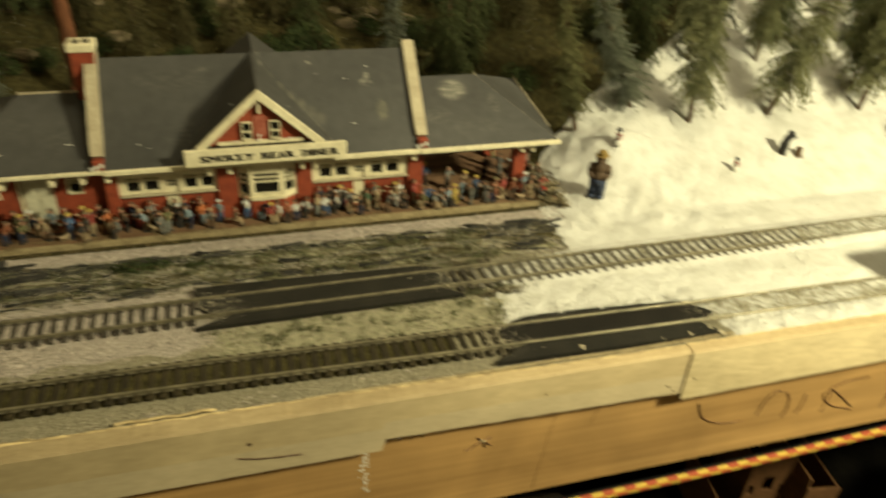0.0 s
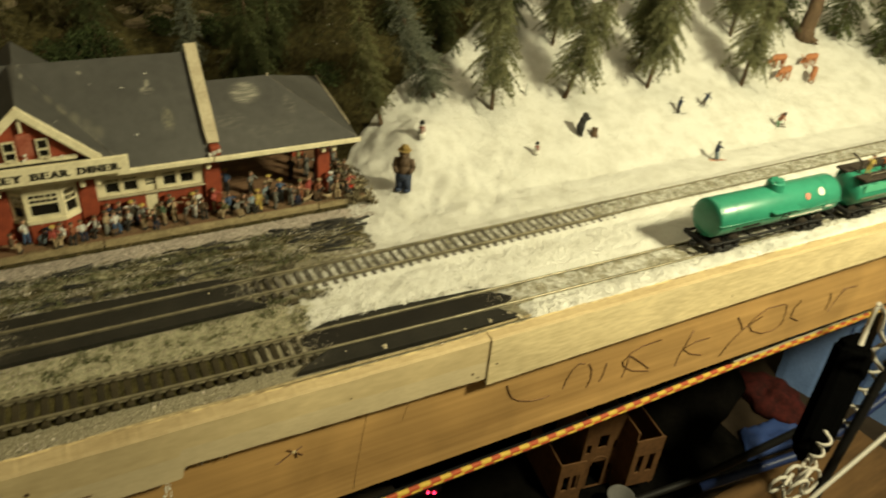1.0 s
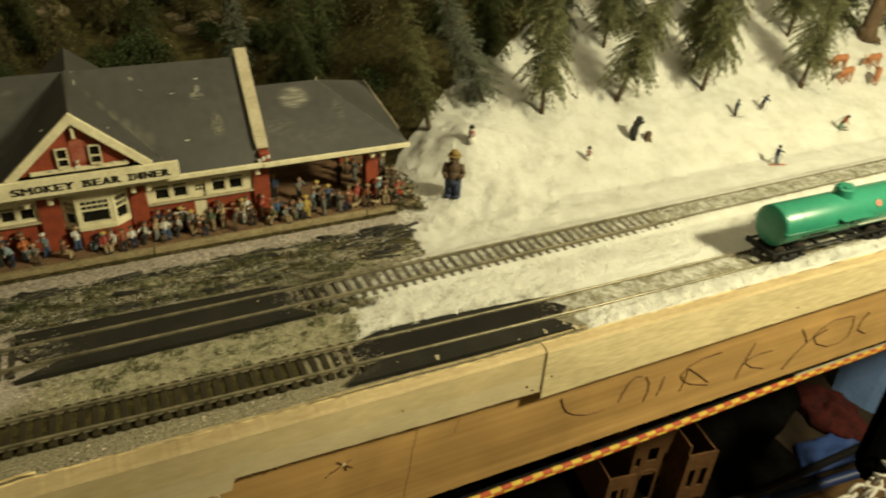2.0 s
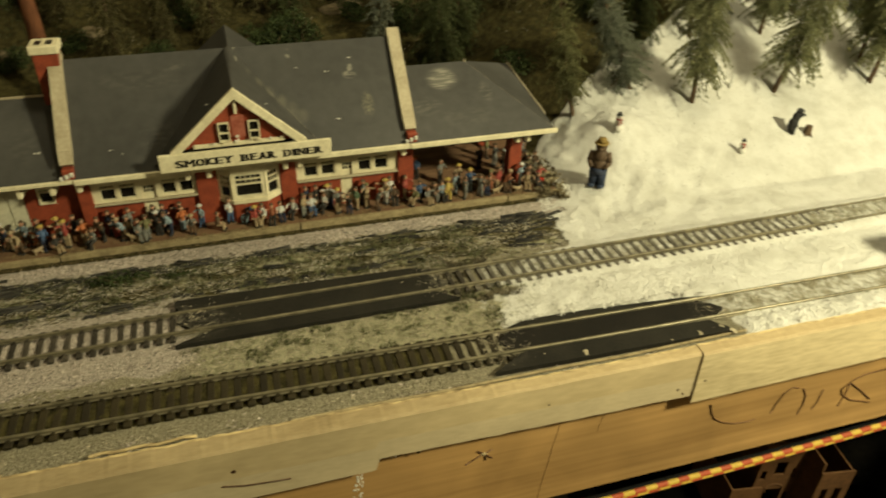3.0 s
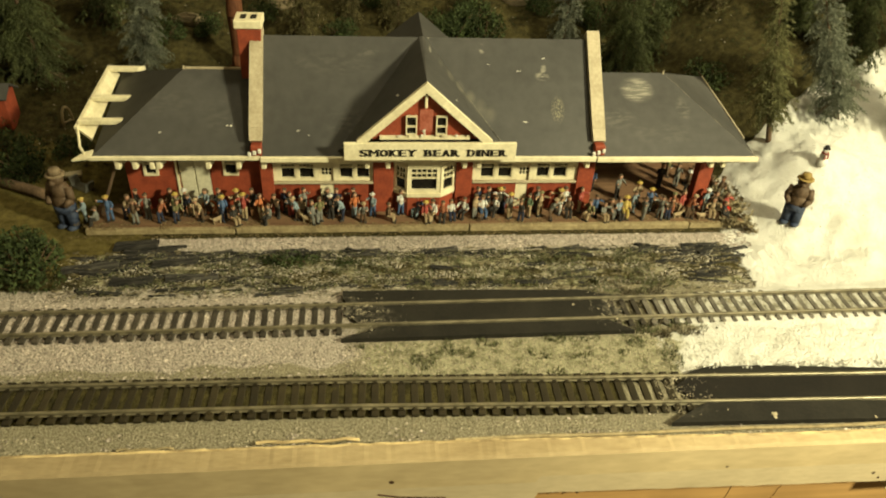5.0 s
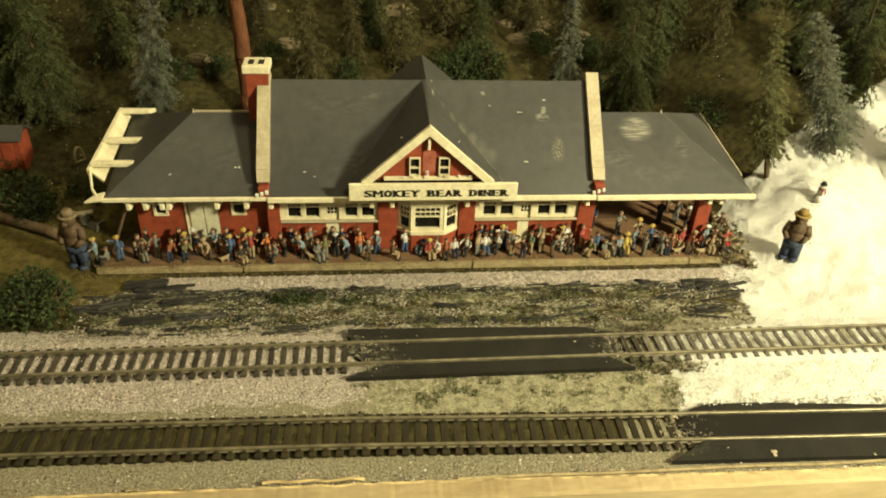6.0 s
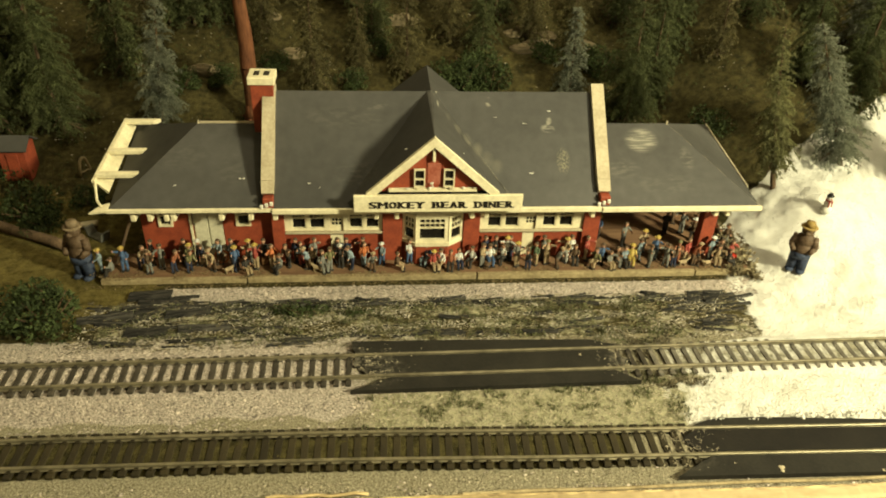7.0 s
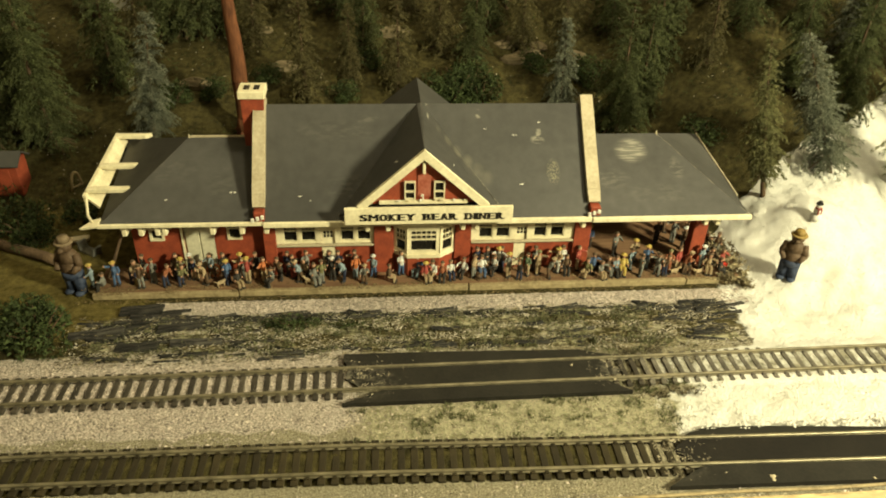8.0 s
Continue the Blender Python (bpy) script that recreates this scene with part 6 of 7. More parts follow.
def bear_statue(x, y, turn, high, label):
    """A standing statue in trousers and a broad hat, one plain mesh."""
    bm = B()
    k = high / 40
    for s in (-1, 1):
        rod(bm, (s * 3.4 * k, 0, 0), (s * 2.8 * k, 0, 15 * k), 3.0 * k, 3.9 * k, 10, 1)
        ball(bm, (s * 3.5 * k, -1.6 * k, 1.2 * k), 3.2 * k, 4.4 * k, 1.6 * k, mi=1)
    ball(bm, (0, 0, 18 * k), 6.6 * k, 5.6 * k, 7.5 * k, seg=12, mi=0)
    rod(bm, (0, 0, 12 * k), (0, 0, 16.5 * k), 6.2 * k, 6.4 * k, 12, 1)
    ball(bm, (0, 0, 25 * k), 6.2 * k, 5.0 * k, 6.0 * k, seg=12, mi=0)
    for s in (-1, 1):
        rod(bm, (s * 5.4 * k, 0, 28 * k), (s * 7.6 * k, -1.5 * k, 21 * k), 2.5 * k, 2.1 * k, 8, 0)
        rod(bm, (s * 7.6 * k, -1.5 * k, 21 * k), (s * 5.0 * k, -5.4 * k, 18 * k), 2.1 * k, 1.7 * k, 8, 0)
    ball(bm, (0, -0.8 * k, 33 * k), 4.2 * k, 4.2 * k, 4.0 * k, seg=12, mi=0)
    ball(bm, (0, -4.4 * k, 32 * k), 2.0 * k, 2.2 * k, 1.6 * k, mi=0)
    rod(bm, (0, -0.6 * k, 35.6 * k), (0, -0.6 * k, 36.3 * k), 5.6 * k, 5.2 * k, 14, 2)
    rod(bm, (0, -0.6 * k, 36.3 * k), (0, -0.4 * k, 39.6 * k), 4.0 * k, 2.8 * k, 12, 2)
    ob = link("bear_statue", bm, [INKS["brown"], INKS["denim"], INKS["straw" if x > 0 else "dun"]], smooth=True)
    ob.matrix_basis = pose(x * MM, y * MM, (ground_height(x, y) - 0.4) * MM, 0, 0, turn)
    tagged(ob, label, "statue", "bear statues")


bear_statue(147, 161, -35, 39, "brown bear statue in blue trousers and yellow hat on snow")
bear_statue(-325, 176, -20, 43, "brown bear statue in blue trousers and brown hat beside the platform")


def snowman(x, y, size, scarf, label):
    t = thing("snowman", x, y, ground_height(x, y) - 0.5, label, "snowman", "snowmen")
    bm = B()
    ball(bm, (0, 0, 3.4 * size), 4.0 * size, seg=12)
    ball(bm, (0, 0, 8.6 * size), 3.0 * size, seg=12)
    ball(bm, (0, 0, 12.8 * size), 2.2 * size, seg=12)
    part("body", bm, M_SNOW, t, smooth=True)
    bm = B()
    rod(bm, (0, 0, 14.2 * size), (0, 0, 14.7 * size), 2.6 * size, None, 12)
    rod(bm, (0, 0, 14.8 * size), (0, 0, 16.6 * size), 1.7 * size, 1.5 * size, 12)
    part("hat", bm, INKS["black"], t, "black hat")
    bm = B()
    rod(bm, (0, 0, 10.7 * size), (0, 0, 11.4 * size), 2.6 * size, 2.5 * size, 12)
    box(bm, -1.5 * size, -0.8 * size, -3.3 * size, -2.6 * size, 6.5 * size, 11 * size)
    box(bm, 0.7 * size, 1.4 * size, -3.2 * size, -2.6 * size, 7.2 * size, 11 * size)
    part("scarf", bm, INKS[scarf], t, "red scarf")
    bm = B()
    rod(bm, (0, -2 * size, 12.8 * size), (0.4 * size, -4.2 * size, 12.7 * size), 0.4 * size, 0.1 * size, 6)
    part("nose", bm, INKS["orange"], t)


snowman(177, 193, 0.95, "red", "snowman in a black hat and red scarf on the bank")
snowman(278, 171, 0.75, "red", "small snowman in a black hat on the open snow")


def beast(name, x, y, turn, coat, size, label, antlers=False, rear=False, graze=False):
    """A four-legged or rearing animal model, one plain mesh."""
    bm = B()
    k = size
    if rear:
        ball(bm, (0, 0, 6 * k), 3.2 * k, 3.2 * k, 5.2 * k, seg=10)
        ball(bm, (1.0 * k, 0, 11 * k), 2.6 * k, 2.6 * k, 3.6 * k, seg=10)
        for s in (-1, 1):
            rod(bm, (0.3 * k, s * 1.9 * k, 0), (0, s * 1.7 * k, 4.5 * k), 1.3 * k, 1.8 * k, 8)
            rod(bm, (1.6 * k, s * 1.9 * k, 12.4 * k), (5.4 * k, s * 1.6 * k, 13.4 * k), 1.2 * k, 0.9 * k, 7)
        ball(bm, (2.2 * k, 0, 15.4 * k), 2.4 * k, 1.9 * k, 1.8 * k, seg=9)
        ball(bm, (4.2 * k, 0, 15.0 * k), 1.3 * k, 0.9 * k, 0.8 * k, seg=7)
    else:
        ball(bm, (0, 0, 7.4 * k), 5.2 * k, 1.9 * k, 2.2 * k, seg=10)
        for u in (-3.4, 3.2):
            for s in (-1, 1):
                rod(bm, (u * k, s * 1.1 * k, 0), (u * k * 0.95, s * 1.0 * k, 6.6 * k), 0.4 * k, 0.9 * k, 6)
        ball(bm, (-2.6 * k, 0, 7.7 * k), 2.7 * k, 1.9 * k, 2.3 * k, seg=9)
        ball(bm, (3.0 * k, 0, 7.6 * k), 2.5 * k, 1.8 * k, 2.3 * k, seg=9)
        hx, hz = (8.2, 4.6) if graze else (7.0, 11.4)
        rod(bm, (3.8 * k, 0, 8 * k), ((hx - 0.8) * k, 0, hz * k), 1.6 * k, 0.9 * k, 8)
        ball(bm, (hx * k, 0, (hz - 0.2) * k), 1.7 * k, 0.9 * k, 1.0 * k, seg=8)
        for s in (-1, 1):
            rod(bm, ((hx - 0.9) * k, s * 0.6 * k, (hz + 0.6) * k), ((hx - 1.6) * k, s * 1.5 * k, (hz + 1.6) * k), 0.4 * k, 0.1 * k, 5)
        rod(bm, (-5 * k, 0, 8 * k), (-6.2 * k, 0, 7 * k), 0.5 * k, 0.3 * k, 5)
        if antlers:
            for s in (-1, 1):
                rod(bm, ((hx - 0.6) * k, s * 0.5 * k, (hz + 0.6) * k), ((hx - 1.6) * k, s * 2.4 * k, (hz + 4.2) * k), 0.35 * k, 0.2 * k, 5)
                rod(bm, ((hx - 1.2) * k, s * 1.6 * k, (hz + 2.6) * k), ((hx + 0.4) * k, s * 2.4 * k, (hz + 4.4) * k), 0.25 * k, 0.15 * k, 5)
    ob = link(name, bm, INKS[coat], smooth=True)
    ob.matrix_basis = pose(x * MM, y * MM, (ground_height(x, y) - 0.3) * MM, 0, 0, turn)
    tagged(ob, label, "animal figurine", "animal figurines on the snow")


beast("bear_figurine", 333, 184, -12, "black", 1.25, "black bear figurine rearing up on the snow", rear=True)


def pale_figure(x, y):
    bm = B()
    ball(bm, (0, 0, 2.2), 1.9, 1.7, 2.4, seg=9)
    ball(bm, (0.2, 0, 6), 1.4, 1.3, 2.4, seg=9)
    ball(bm, (0, -0.4, 9.2), 1.1, 1.2, 1.2, seg=8)
    for s in (-1, 1):
        rod(bm, (s * 0.5, 0, 9.8), (s * 0.9, 0, 12.2), 0.35, 0.15, 5)
    ob = link("pale_figurine", bm, INKS["white"], smooth=True)
    ob.matrix_basis = pose(x * MM, y * MM, (ground_height(x, y) - 0.3) * MM, 0, 0, 20)
    tagged(ob, "small white figurine standing by a tree foot on snow", "animal figurine", "animal figurines on the snow")


pale_figure(306, 237)


def stump(x, y):
    t = thing("tree_stump", x, y, ground_height(x, y) - 0.4, "small dark stump standing in the snow", "stump")
    bm = B()
    rod(bm, (0, 0, 0), (0.4, 0, 7.5), 3.4, 2.8, 9)
    part("wood", bm, M_BARK, t)
    bm = B()
    for a in range(5):
        rod(bm, (2 * math.cos(a * 1.26), 2 * math.sin(a * 1.26), 2), (5 * math.cos(a * 1.26), 5 * math.sin(a * 1.26), -0.5), 1.3, 0.5, 6)
    part("root", bm, M_BARK, t)


stump(347, 181)
for x, y, t, a, g in ((634, 230, 172, False, True), (682, 226, 178, True, True), (626, 212, 186, False, True), (666, 206, 214, False, True)):
    beast("deer_figurine", x, y, t, "deer", 1.7, "orange-brown antlered deer figurine grazing on the snow" if a else "orange-brown deer figurine with lowered head on the snow", antlers=a, graze=g)


def skier(x, y, coat, legs, skis, turn, lean, size=1.0):
    """A plain figure on two skis with poles, one mesh."""
    bm = B()
    for s in (-1, 1):
        box(bm, s * 1.6 - 0.5, s * 1.6 + 0.5, -8, 7, 0.1, 0.5, mi=2)
        rod(bm, (s * 1.6, 0, 0.5), (s * 1.1, 0.6, 8), 0.9, 1.3, 7, 1)
        rod(bm, (s * 2, 0, 13.6), (s * 5.2, -2.2, 12.4), 0.8, 0.6, 6, 0)
        rod(bm, (s * 5.2, -2.2, 12.6), (s * 6.4, 3.5, 0.2), 0.22, 0.18, 5, 3)
    rod(bm, (0, 0.6, 7.6), (0, -0.8, 14.4), 1.9, 2.2, 9, 0)
    ball(bm, (0, -1.2, 16.6), 1.5, 1.5, 1.8, seg=8, mi=3)
    ob = link("skier_figurine", bm, [INKS[coat], INKS[legs], INKS[skis], INKS["dark"]])
    ob.matrix_basis = pose(x * MM, y * MM, (ground_height(x, y) - 0.1) * MM, 0, lean, turn) @ Matrix.Scale(size, 4)
    tagged(ob, f"painted skier figurine in {coat} coat and {legs} trousers", "figurine", "skiers on the snow")


skier(452, 126, "navy", "sky", "orange", 75, 14)
skier(458, 191, "navy", "dark", "dark", 60, 20, 0.9)
skier(494, 196, "navy", "brown", "dark", 110, -15, 0.85)
skier(566, 158, "rust", "mint", "brown", 60, -25, 1.05)

# ---- the green work train ----
TRAIN_X = 308.0


def wheelset(parent, cx):
    """One two-axle truck: side frames with journals, axles and wheels."""
    bm = B()
    for s in (-1, 1):
        box(bm, cx - 12.5, cx + 12.5, s * 11 - 1.0, s * 11 + 1.0, 6.4, 8.2, bevel=0.3)
        box(bm, cx - 4, cx + 4, s * 11 - 1.2, s * 11 + 1.2, 5.2, 10.4, bevel=0.4)
        for u in (-9, 9):
            box(bm, cx + u - 2, cx + u + 2, s * 11 - 1.4, s * 11 + 1.4, 7.0, 10.4, bevel=0.4)
    box(bm, cx - 2.6, cx + 2.6, -10, 10, 8.6, 11, bevel=0.3)
    truck = part("truck", bm, M_BLACK, parent, "black truck frame")
    for u in (-9, 9):
        bm = B()
        rod(bm, (cx + u, -9.4, 9.8), (cx + u, 9.4, 9.8), 0.9, None, 8)
        for s in (-1, 1):
            rod(bm, (cx + u, s * 7.3, 9.8), (cx + u, s * 9.6, 9.8), 5.2, None, 18)
            rod(bm, (cx + u, s * 6.6, 9.8), (cx + u, s * 7.3, 9.8), 5.9, None, 18)
        part("wheelset", bm, M_WALK, truck, "dark metal wheelset")


def underframe(parent, length):
    bm = B()
    box(bm, 2, length - 2, -3, 3, 11, 14.4, bevel=0.3)
    for s in (-1, 1):
        box(bm, 1, length - 1, s * 11.8 - 0.9, s * 11.8 + 0.9, 13.0, 14.6, bevel=0.2)
    for u in (1, length - 1):
        box(bm, u - 1.4, u + 1.4, -13.5, 13.5, 11.4, 15.2, bevel=0.3)
    for u in np.linspace(22, length - 22, 5):
        box(bm, u - 0.8, u + 0.8, -11, 11, 12.6, 14.2)
    part("underframe", bm, M_BLACK, parent, "black underframe with side sills")
    for u, s in ((-5.5, -1), (length + 0.6, 1)):
        bm = B()
        box(bm, u, u + 5.0, -1.4, 1.4, 9.4, 12.2, bevel=0.4)
        box(bm, u + 1, u + 4, -2.6, 2.6, 9.0, 12.6, bevel=0.5)
        part("coupler", bm, M_BLACK, parent)
    wheelset(parent, 21)
    wheelset(parent, length - 21)


def tank_shell(bm, x0, x1, r, cz, dent=2.2, sides=36):
    xs = [(x0 - dent, 0.0), (x0 - dent * 0.8, r * 0.45), (x0 - dent * 0.4, r * 0.78), (x0, r * 0.97), (x0 + 0.8, r), (x1 - 0.8, r), (x1, r * 0.97), (x1 + dent * 0.4, r * 0.78), (x1 + dent * 0.8, r * 0.45), (x1 + dent, 0.0)]
    rings = []
    for x, rr in xs:
        if rr == 0:
            rings.append([bm.verts.new((x, 0, cz))])
        else:
            rings.append([bm.verts.new((x, rr * math.sin(a), cz + rr * math.cos(a))) for a in (2 * math.pi * k / sides for k in range(sides))])
    for a, b in zip(rings, rings[1:]):
        for k in range(sides):
            q = [a[k % len(a)], a[(k + 1) % len(a)], b[(k + 1) % len(b)], b[k % len(b)]]
            q = [v for i, v in enumerate(q) if v not in q[:i]]
            bm.faces.new(q).smooth = True
    bmesh.ops.recalc_face_normals(bm, faces=bm.faces)


def rail_car(name, x, label, category):
    y = near_y(x + 65)
    slope = math.degrees(math.atan2(near_y(x + 120) - near_y(x), 120))
    return thing(name, x, y, -0.2, label, category, "cars of the green work train", turn=slope)


def tank_car(x, label):
    t = rail_car("tank_car", x, label, "rail car")
    L, r, cz = 132.0, 14.6, 30.5
    underframe(t, L)
    bm = B()
    tank_shell(bm, 4, L - 4, r, cz)
    tank = part("tank", bm, M_GREEN, t, "glossy teal-green tank")
    for u in (6, 20, 112, 126):
        bm = B()
        n = 32
        for k in range(n):
            a0, a1 = 2 * math.pi * k / n, 2 * math.pi * (k + 1) / n
            q = [bm.verts.new((u + d, (r + 0.22) * math.sin(a), cz + (r + 0.22) * math.cos(a))) for a in (a0, a1) for d in (-0.35, 0.35)]
            bm.faces.new((q[0], q[1], q[3], q[2]))
        part("band", bm, M_GREEN, tank)
    bm = B()
    rod(bm, (66, 0, cz + r - 3), (66, 0, cz + r + 4.2), 7.0, 6.6, 22)
    rod(bm, (66, 0, cz + r + 4.2), (66, 0, cz + r + 5.2), 6.6, 5.0, 22)
    dome = part("dome", bm, M_GREEN, t, "green expansion dome", smooth=False)
    bm = B()
    box(bm, 59, 73, -1.8, 1.8, cz + r + 5.2, cz + r + 6.2, bevel=0.3)
    box(bm, 62.5, 69.5, -4, 4, cz + r + 5.1, cz + r + 6.6, bevel=0.3)
    part("hatch", bm, M_GREEN, dome)
    for s in (-1, 1):
        part("running_board", boxed(52, 80, s * (r + 1.8) - 2.4, s * (r + 1.8) + 2.4, cz + 3.2, cz + 4.0, bevel=0.2), M_GREEN, t, "green side platform under the dome")
    for s in (-1, 1):
        bm = B()
        for u in (63, 69.5):
            rod(bm, (u, s * (r + 3), cz + 3.4), (u, s * (r + 0.4), 14), 0.45, None, 6)
        for zz in np.linspace(16, cz + 2, 6):
            yy = r + 0.4 + (zz - 14) / (cz + 3.4 - 14) * 2.6
            rod(bm, (63, s * yy, zz), (69.5, s * yy, zz), 0.35, None, 6)
        part("ladder", bm, M_BLACK, t, "black side ladder")
        bm = B()
        tube(bm, [(2, s * (r - 1), cz + 1), (4, s * (r + 1.2), cz + 0.5), (L / 2, s * (r + 1.4), cz + 0.3), (L - 4, s * (r + 1.2), cz + 0.5), (L - 2, s * (r - 1), cz + 1)], 0.38)
        part("handrail", bm, M_GREEN, t)
    # spots and small markings on the near side
    for u, rad, mat, ang in ((91, 2.6, M_PINK, 0.62), (106, 3.3, M_WHITE, 0.72)):
        bm = B()
        c = Vector((u, -(r + 0.12) * math.cos(ang), cz + (r + 0.12) * math.sin(ang)))
        d = Vector((0, -math.cos(ang), math.sin(ang)))
        rod(bm, c - d * 0.2, c + d * 0.25, rad, None, 20)
        part("spot", bm, mat, tank, "round painted spot")
    for u0, u1, zz, hh, mat in ((20, 24, cz - 4.4, 2.2, M_INK), (27, 45, cz - 4.6, 2.4, M_INK), (74, 112, cz - 5.4, 1.3, M_WHITE), (113, 120, cz - 2.6, 1.4, M_WHITE)):
        bm = B()
        a = math.asin(max(-1, min(1, (zz - cz) / r)))
        box(bm, u0, u1, -r * math.cos(a) - 0.18, -r * math.cos(a) + 0.6, zz - hh / 2, zz + hh / 2)
        part("marking", bm, mat, tank, "plain painted bar marking")
    return t


def walkway_car(x):
    t = rail_car("walkway_tank_car", x, "green tank car carrying a dark open walkway and crew figures", "rail car")
    L, r, cz = 140.0, 13.4, 28.0
    underframe(t, L)
    bm = B()
    tank_shell(bm, 5, L - 5, r, cz, dent=4)
    part("tank", bm, M_GREEN, t, "glossy teal-green tank")
    for s in (-1, 1):
        bm = B()
        pts = [(8, 0)]
        for k in range(9):
            u = 10 + k * 14
            pts += [(u, 3.2), (u + 3, 1.0), (u + 9, 1.0), (u + 12, 3.2)]
        pts += [(L - 8, 0), (L - 8, -5), (8, -5)]
        prism(bm, [(u, cz + 8 + w) for u, w in pts], "y", s * (r - 0.2), s * (r + 0.5))
        part("side_skirt", bm, M_GREENPALE, t, "scalloped pale green side skirt")
        part("walkway", boxed(4, L - 4, s * 9 - 5.2, s * 9 + 5.2, cz + r - 0.6, cz + r + 1.2, bevel=0.3), M_WALK, t, "dark walkway board")
        bm = B()
        tube(bm, [(6, s * (r + 1.6), cz - 1), (L / 2, s * (r + 1.8), cz - 1.2), (L - 6, s * (r + 1.6), cz - 1)], 0.4)
        part("handrail", bm, M_WIRE, t)
    for y in (-13.6, 13.6):
        bm = B()
        rod(bm, (8, y, cz + r + 6), (L - 50, y, cz + r + 6), 0.3, None, 6)
        for u in (8, 30, 52, 74, L - 50):
            rod(bm, (u, y, cz + r + 1), (u, y, cz + r + 6), 0.3, None, 6)
        part("guard_rail", bm, M_WIRE, t, "thin wire guard rail")
    bm = B()
    rod(bm, (72, 0, cz + r - 2), (72, 0, cz + r + 5.4), 5.4, 5.0, 18)
    rod(bm, (66, -7, cz + r + 4.2), (78, -7, cz + r + 6.6), 0.5, None, 6)
    ball(bm, (72, 0, cz + r + 5.6), 4.6, 4.6, 1.6, seg=14)
    part("dome", bm, M_GREEN, t, "green dome with valve")
    bm = B()
    tube(bm, [(118, -6, cz + r + 1), (124, -6, cz + r + 9), (130, -6, cz + r + 9), (132, -6, cz + r + 1)], 0.4)
    tube(bm, [(118, 6, cz + r + 1), (124, 6, cz + r + 9), (130, 6, cz + r + 9), (132, 6, cz + r + 1)], 0.4)
    part("end_rail", bm, M_WIRE, t, "bent end rail")
    m = t.matrix_basis
    for u, v, c, l, hat, size in ((16, -5, "gold", "gold", "", 0.85), (36, -4, "orange", "dark", "orange", 0.7), (46, -4, "orange", "dark", "orange", 0.7), (112, -3, "red", "blue", "brown", 1.1)):
        p = m @ Vector((u * MM, v * MM, (cz + r + 1.25) * MM))
        figurine(p.x / MM, p.y / MM, p.z / MM, c, l, hat, size=size, group="crew figurines on the train", turn=-40)
    for u in (12, 108):
        bm = B()
        tube(bm, [(u, -1, cz + r + 9), (u - 5, 1, cz + r + 14), (u - 11, 3, cz + r + 18)], 0.7)
        part("hose_nozzle", bm, M_WALK, t, "dark raised nozzle")
        bm = B()
        rod(bm, (u, -1, cz + r + 1), (u, -1, cz + r + 9), 0.9, 0.6, 8)
        part("nozzle_post", bm, M_WALK, t)
    return t


def caboose(x):
    t = rail_car("caboose", x, "pale green bay-window caboose with a red underframe", "rail car")
    L = 138.0
    bm = B()
    box(bm, 0, L, -13, 13, 11.5, 15, bevel=0.4)
    part("floor_frame", bm, M_BRIGHTRED, t, "bright red underframe")
    for cx in (21, L - 21):
        wheelset(t, cx)
    for u in (2, L - 12):
        bm = B()
        for s in (-1, 1):
            for zz in (19.5, 24):
                rod(bm, (u, s * 12.4, zz), (u + 10, s * 12.4, zz), 0.45, None, 6)
            for k in range(4):
                rod(bm, (u + k * 3.3, s * 12.4, 15), (u + k * 3.3, s * 12.4, 26), 0.45, None, 6)
        part("end_railing", bm, M_GREENPALE, t)
    body = part("body", boxed(26, L - 14, -12.5, 12.5, 15, 42, bevel=0.4), M_GREENPALE, t, "pale green cabin body")
    for s in (-1, 1):
        bay = part("bay", boxed(62, 82, s * 14.6 - 2.1, s * 14.6 + 2.1, 19, 41, bevel=0.5), M_GREENPALE, body, "projecting side bay")
        for a, b, c, d, y in ((66, 71, 30, 36, 16.8), (73, 78, 30, 36, 16.8)):
            part("window", boxed(a, b, s * y - 0.2, s * y + 0.2, c, d), M_WALK, bay)
        part("door", boxed(46, 55, s * 12.7 - 0.3, s * 12.7 + 0.3, 16, 38), M_GREEN, body, "darker green side door")
        for a, b in ((34, 41), (90, 97), (104, 112)):
            part("window", boxed(a, b, s * 12.65 - 0.3, s * 12.65 + 0.3, 27, 35), M_WALK, body)
        part("tool_box", boxed(98, 112, s * 14.4 - 1.8, s * 14.4 + 1.8, 17, 24, bevel=0.4), M_GREEN, t)
    bm = B()
    slab(bm, [(20, -15.5, 42), (L - 8, -15.5, 42), (L - 8, 0, 47), (20, 0, 47)], 1.2)
    slab(bm, [(20, 15.5, 42), (L - 8, 15.5, 42), (L - 8, 0.02, 47), (20, 0.02, 47)], 1.2)
    part("roof", bm, M_GREENPALE, t, "low-pitched green roof")
    m = t.matrix_basis
    for u, v in ((6, -4), (11, 3), (16, -6)):
        p = m @ Vector((u * MM, v * MM, 15.05 * MM))
        figurine(p.x / MM, p.y / MM, p.z / MM, "orange", "dark", "gold", size=0.8, group="crew figurines on the train", turn=40)
    return t


tank_car(TRAIN_X + 5.5, "teal-green model tank car with white and pink spots")
walkway_car(TRAIN_X + 154)
caboose(TRAIN_X + 310)
tank_car(TRAIN_X + 464, "teal-green model tank car behind the caboose")

# ---- marks, fixings and clutter at the table's front ----


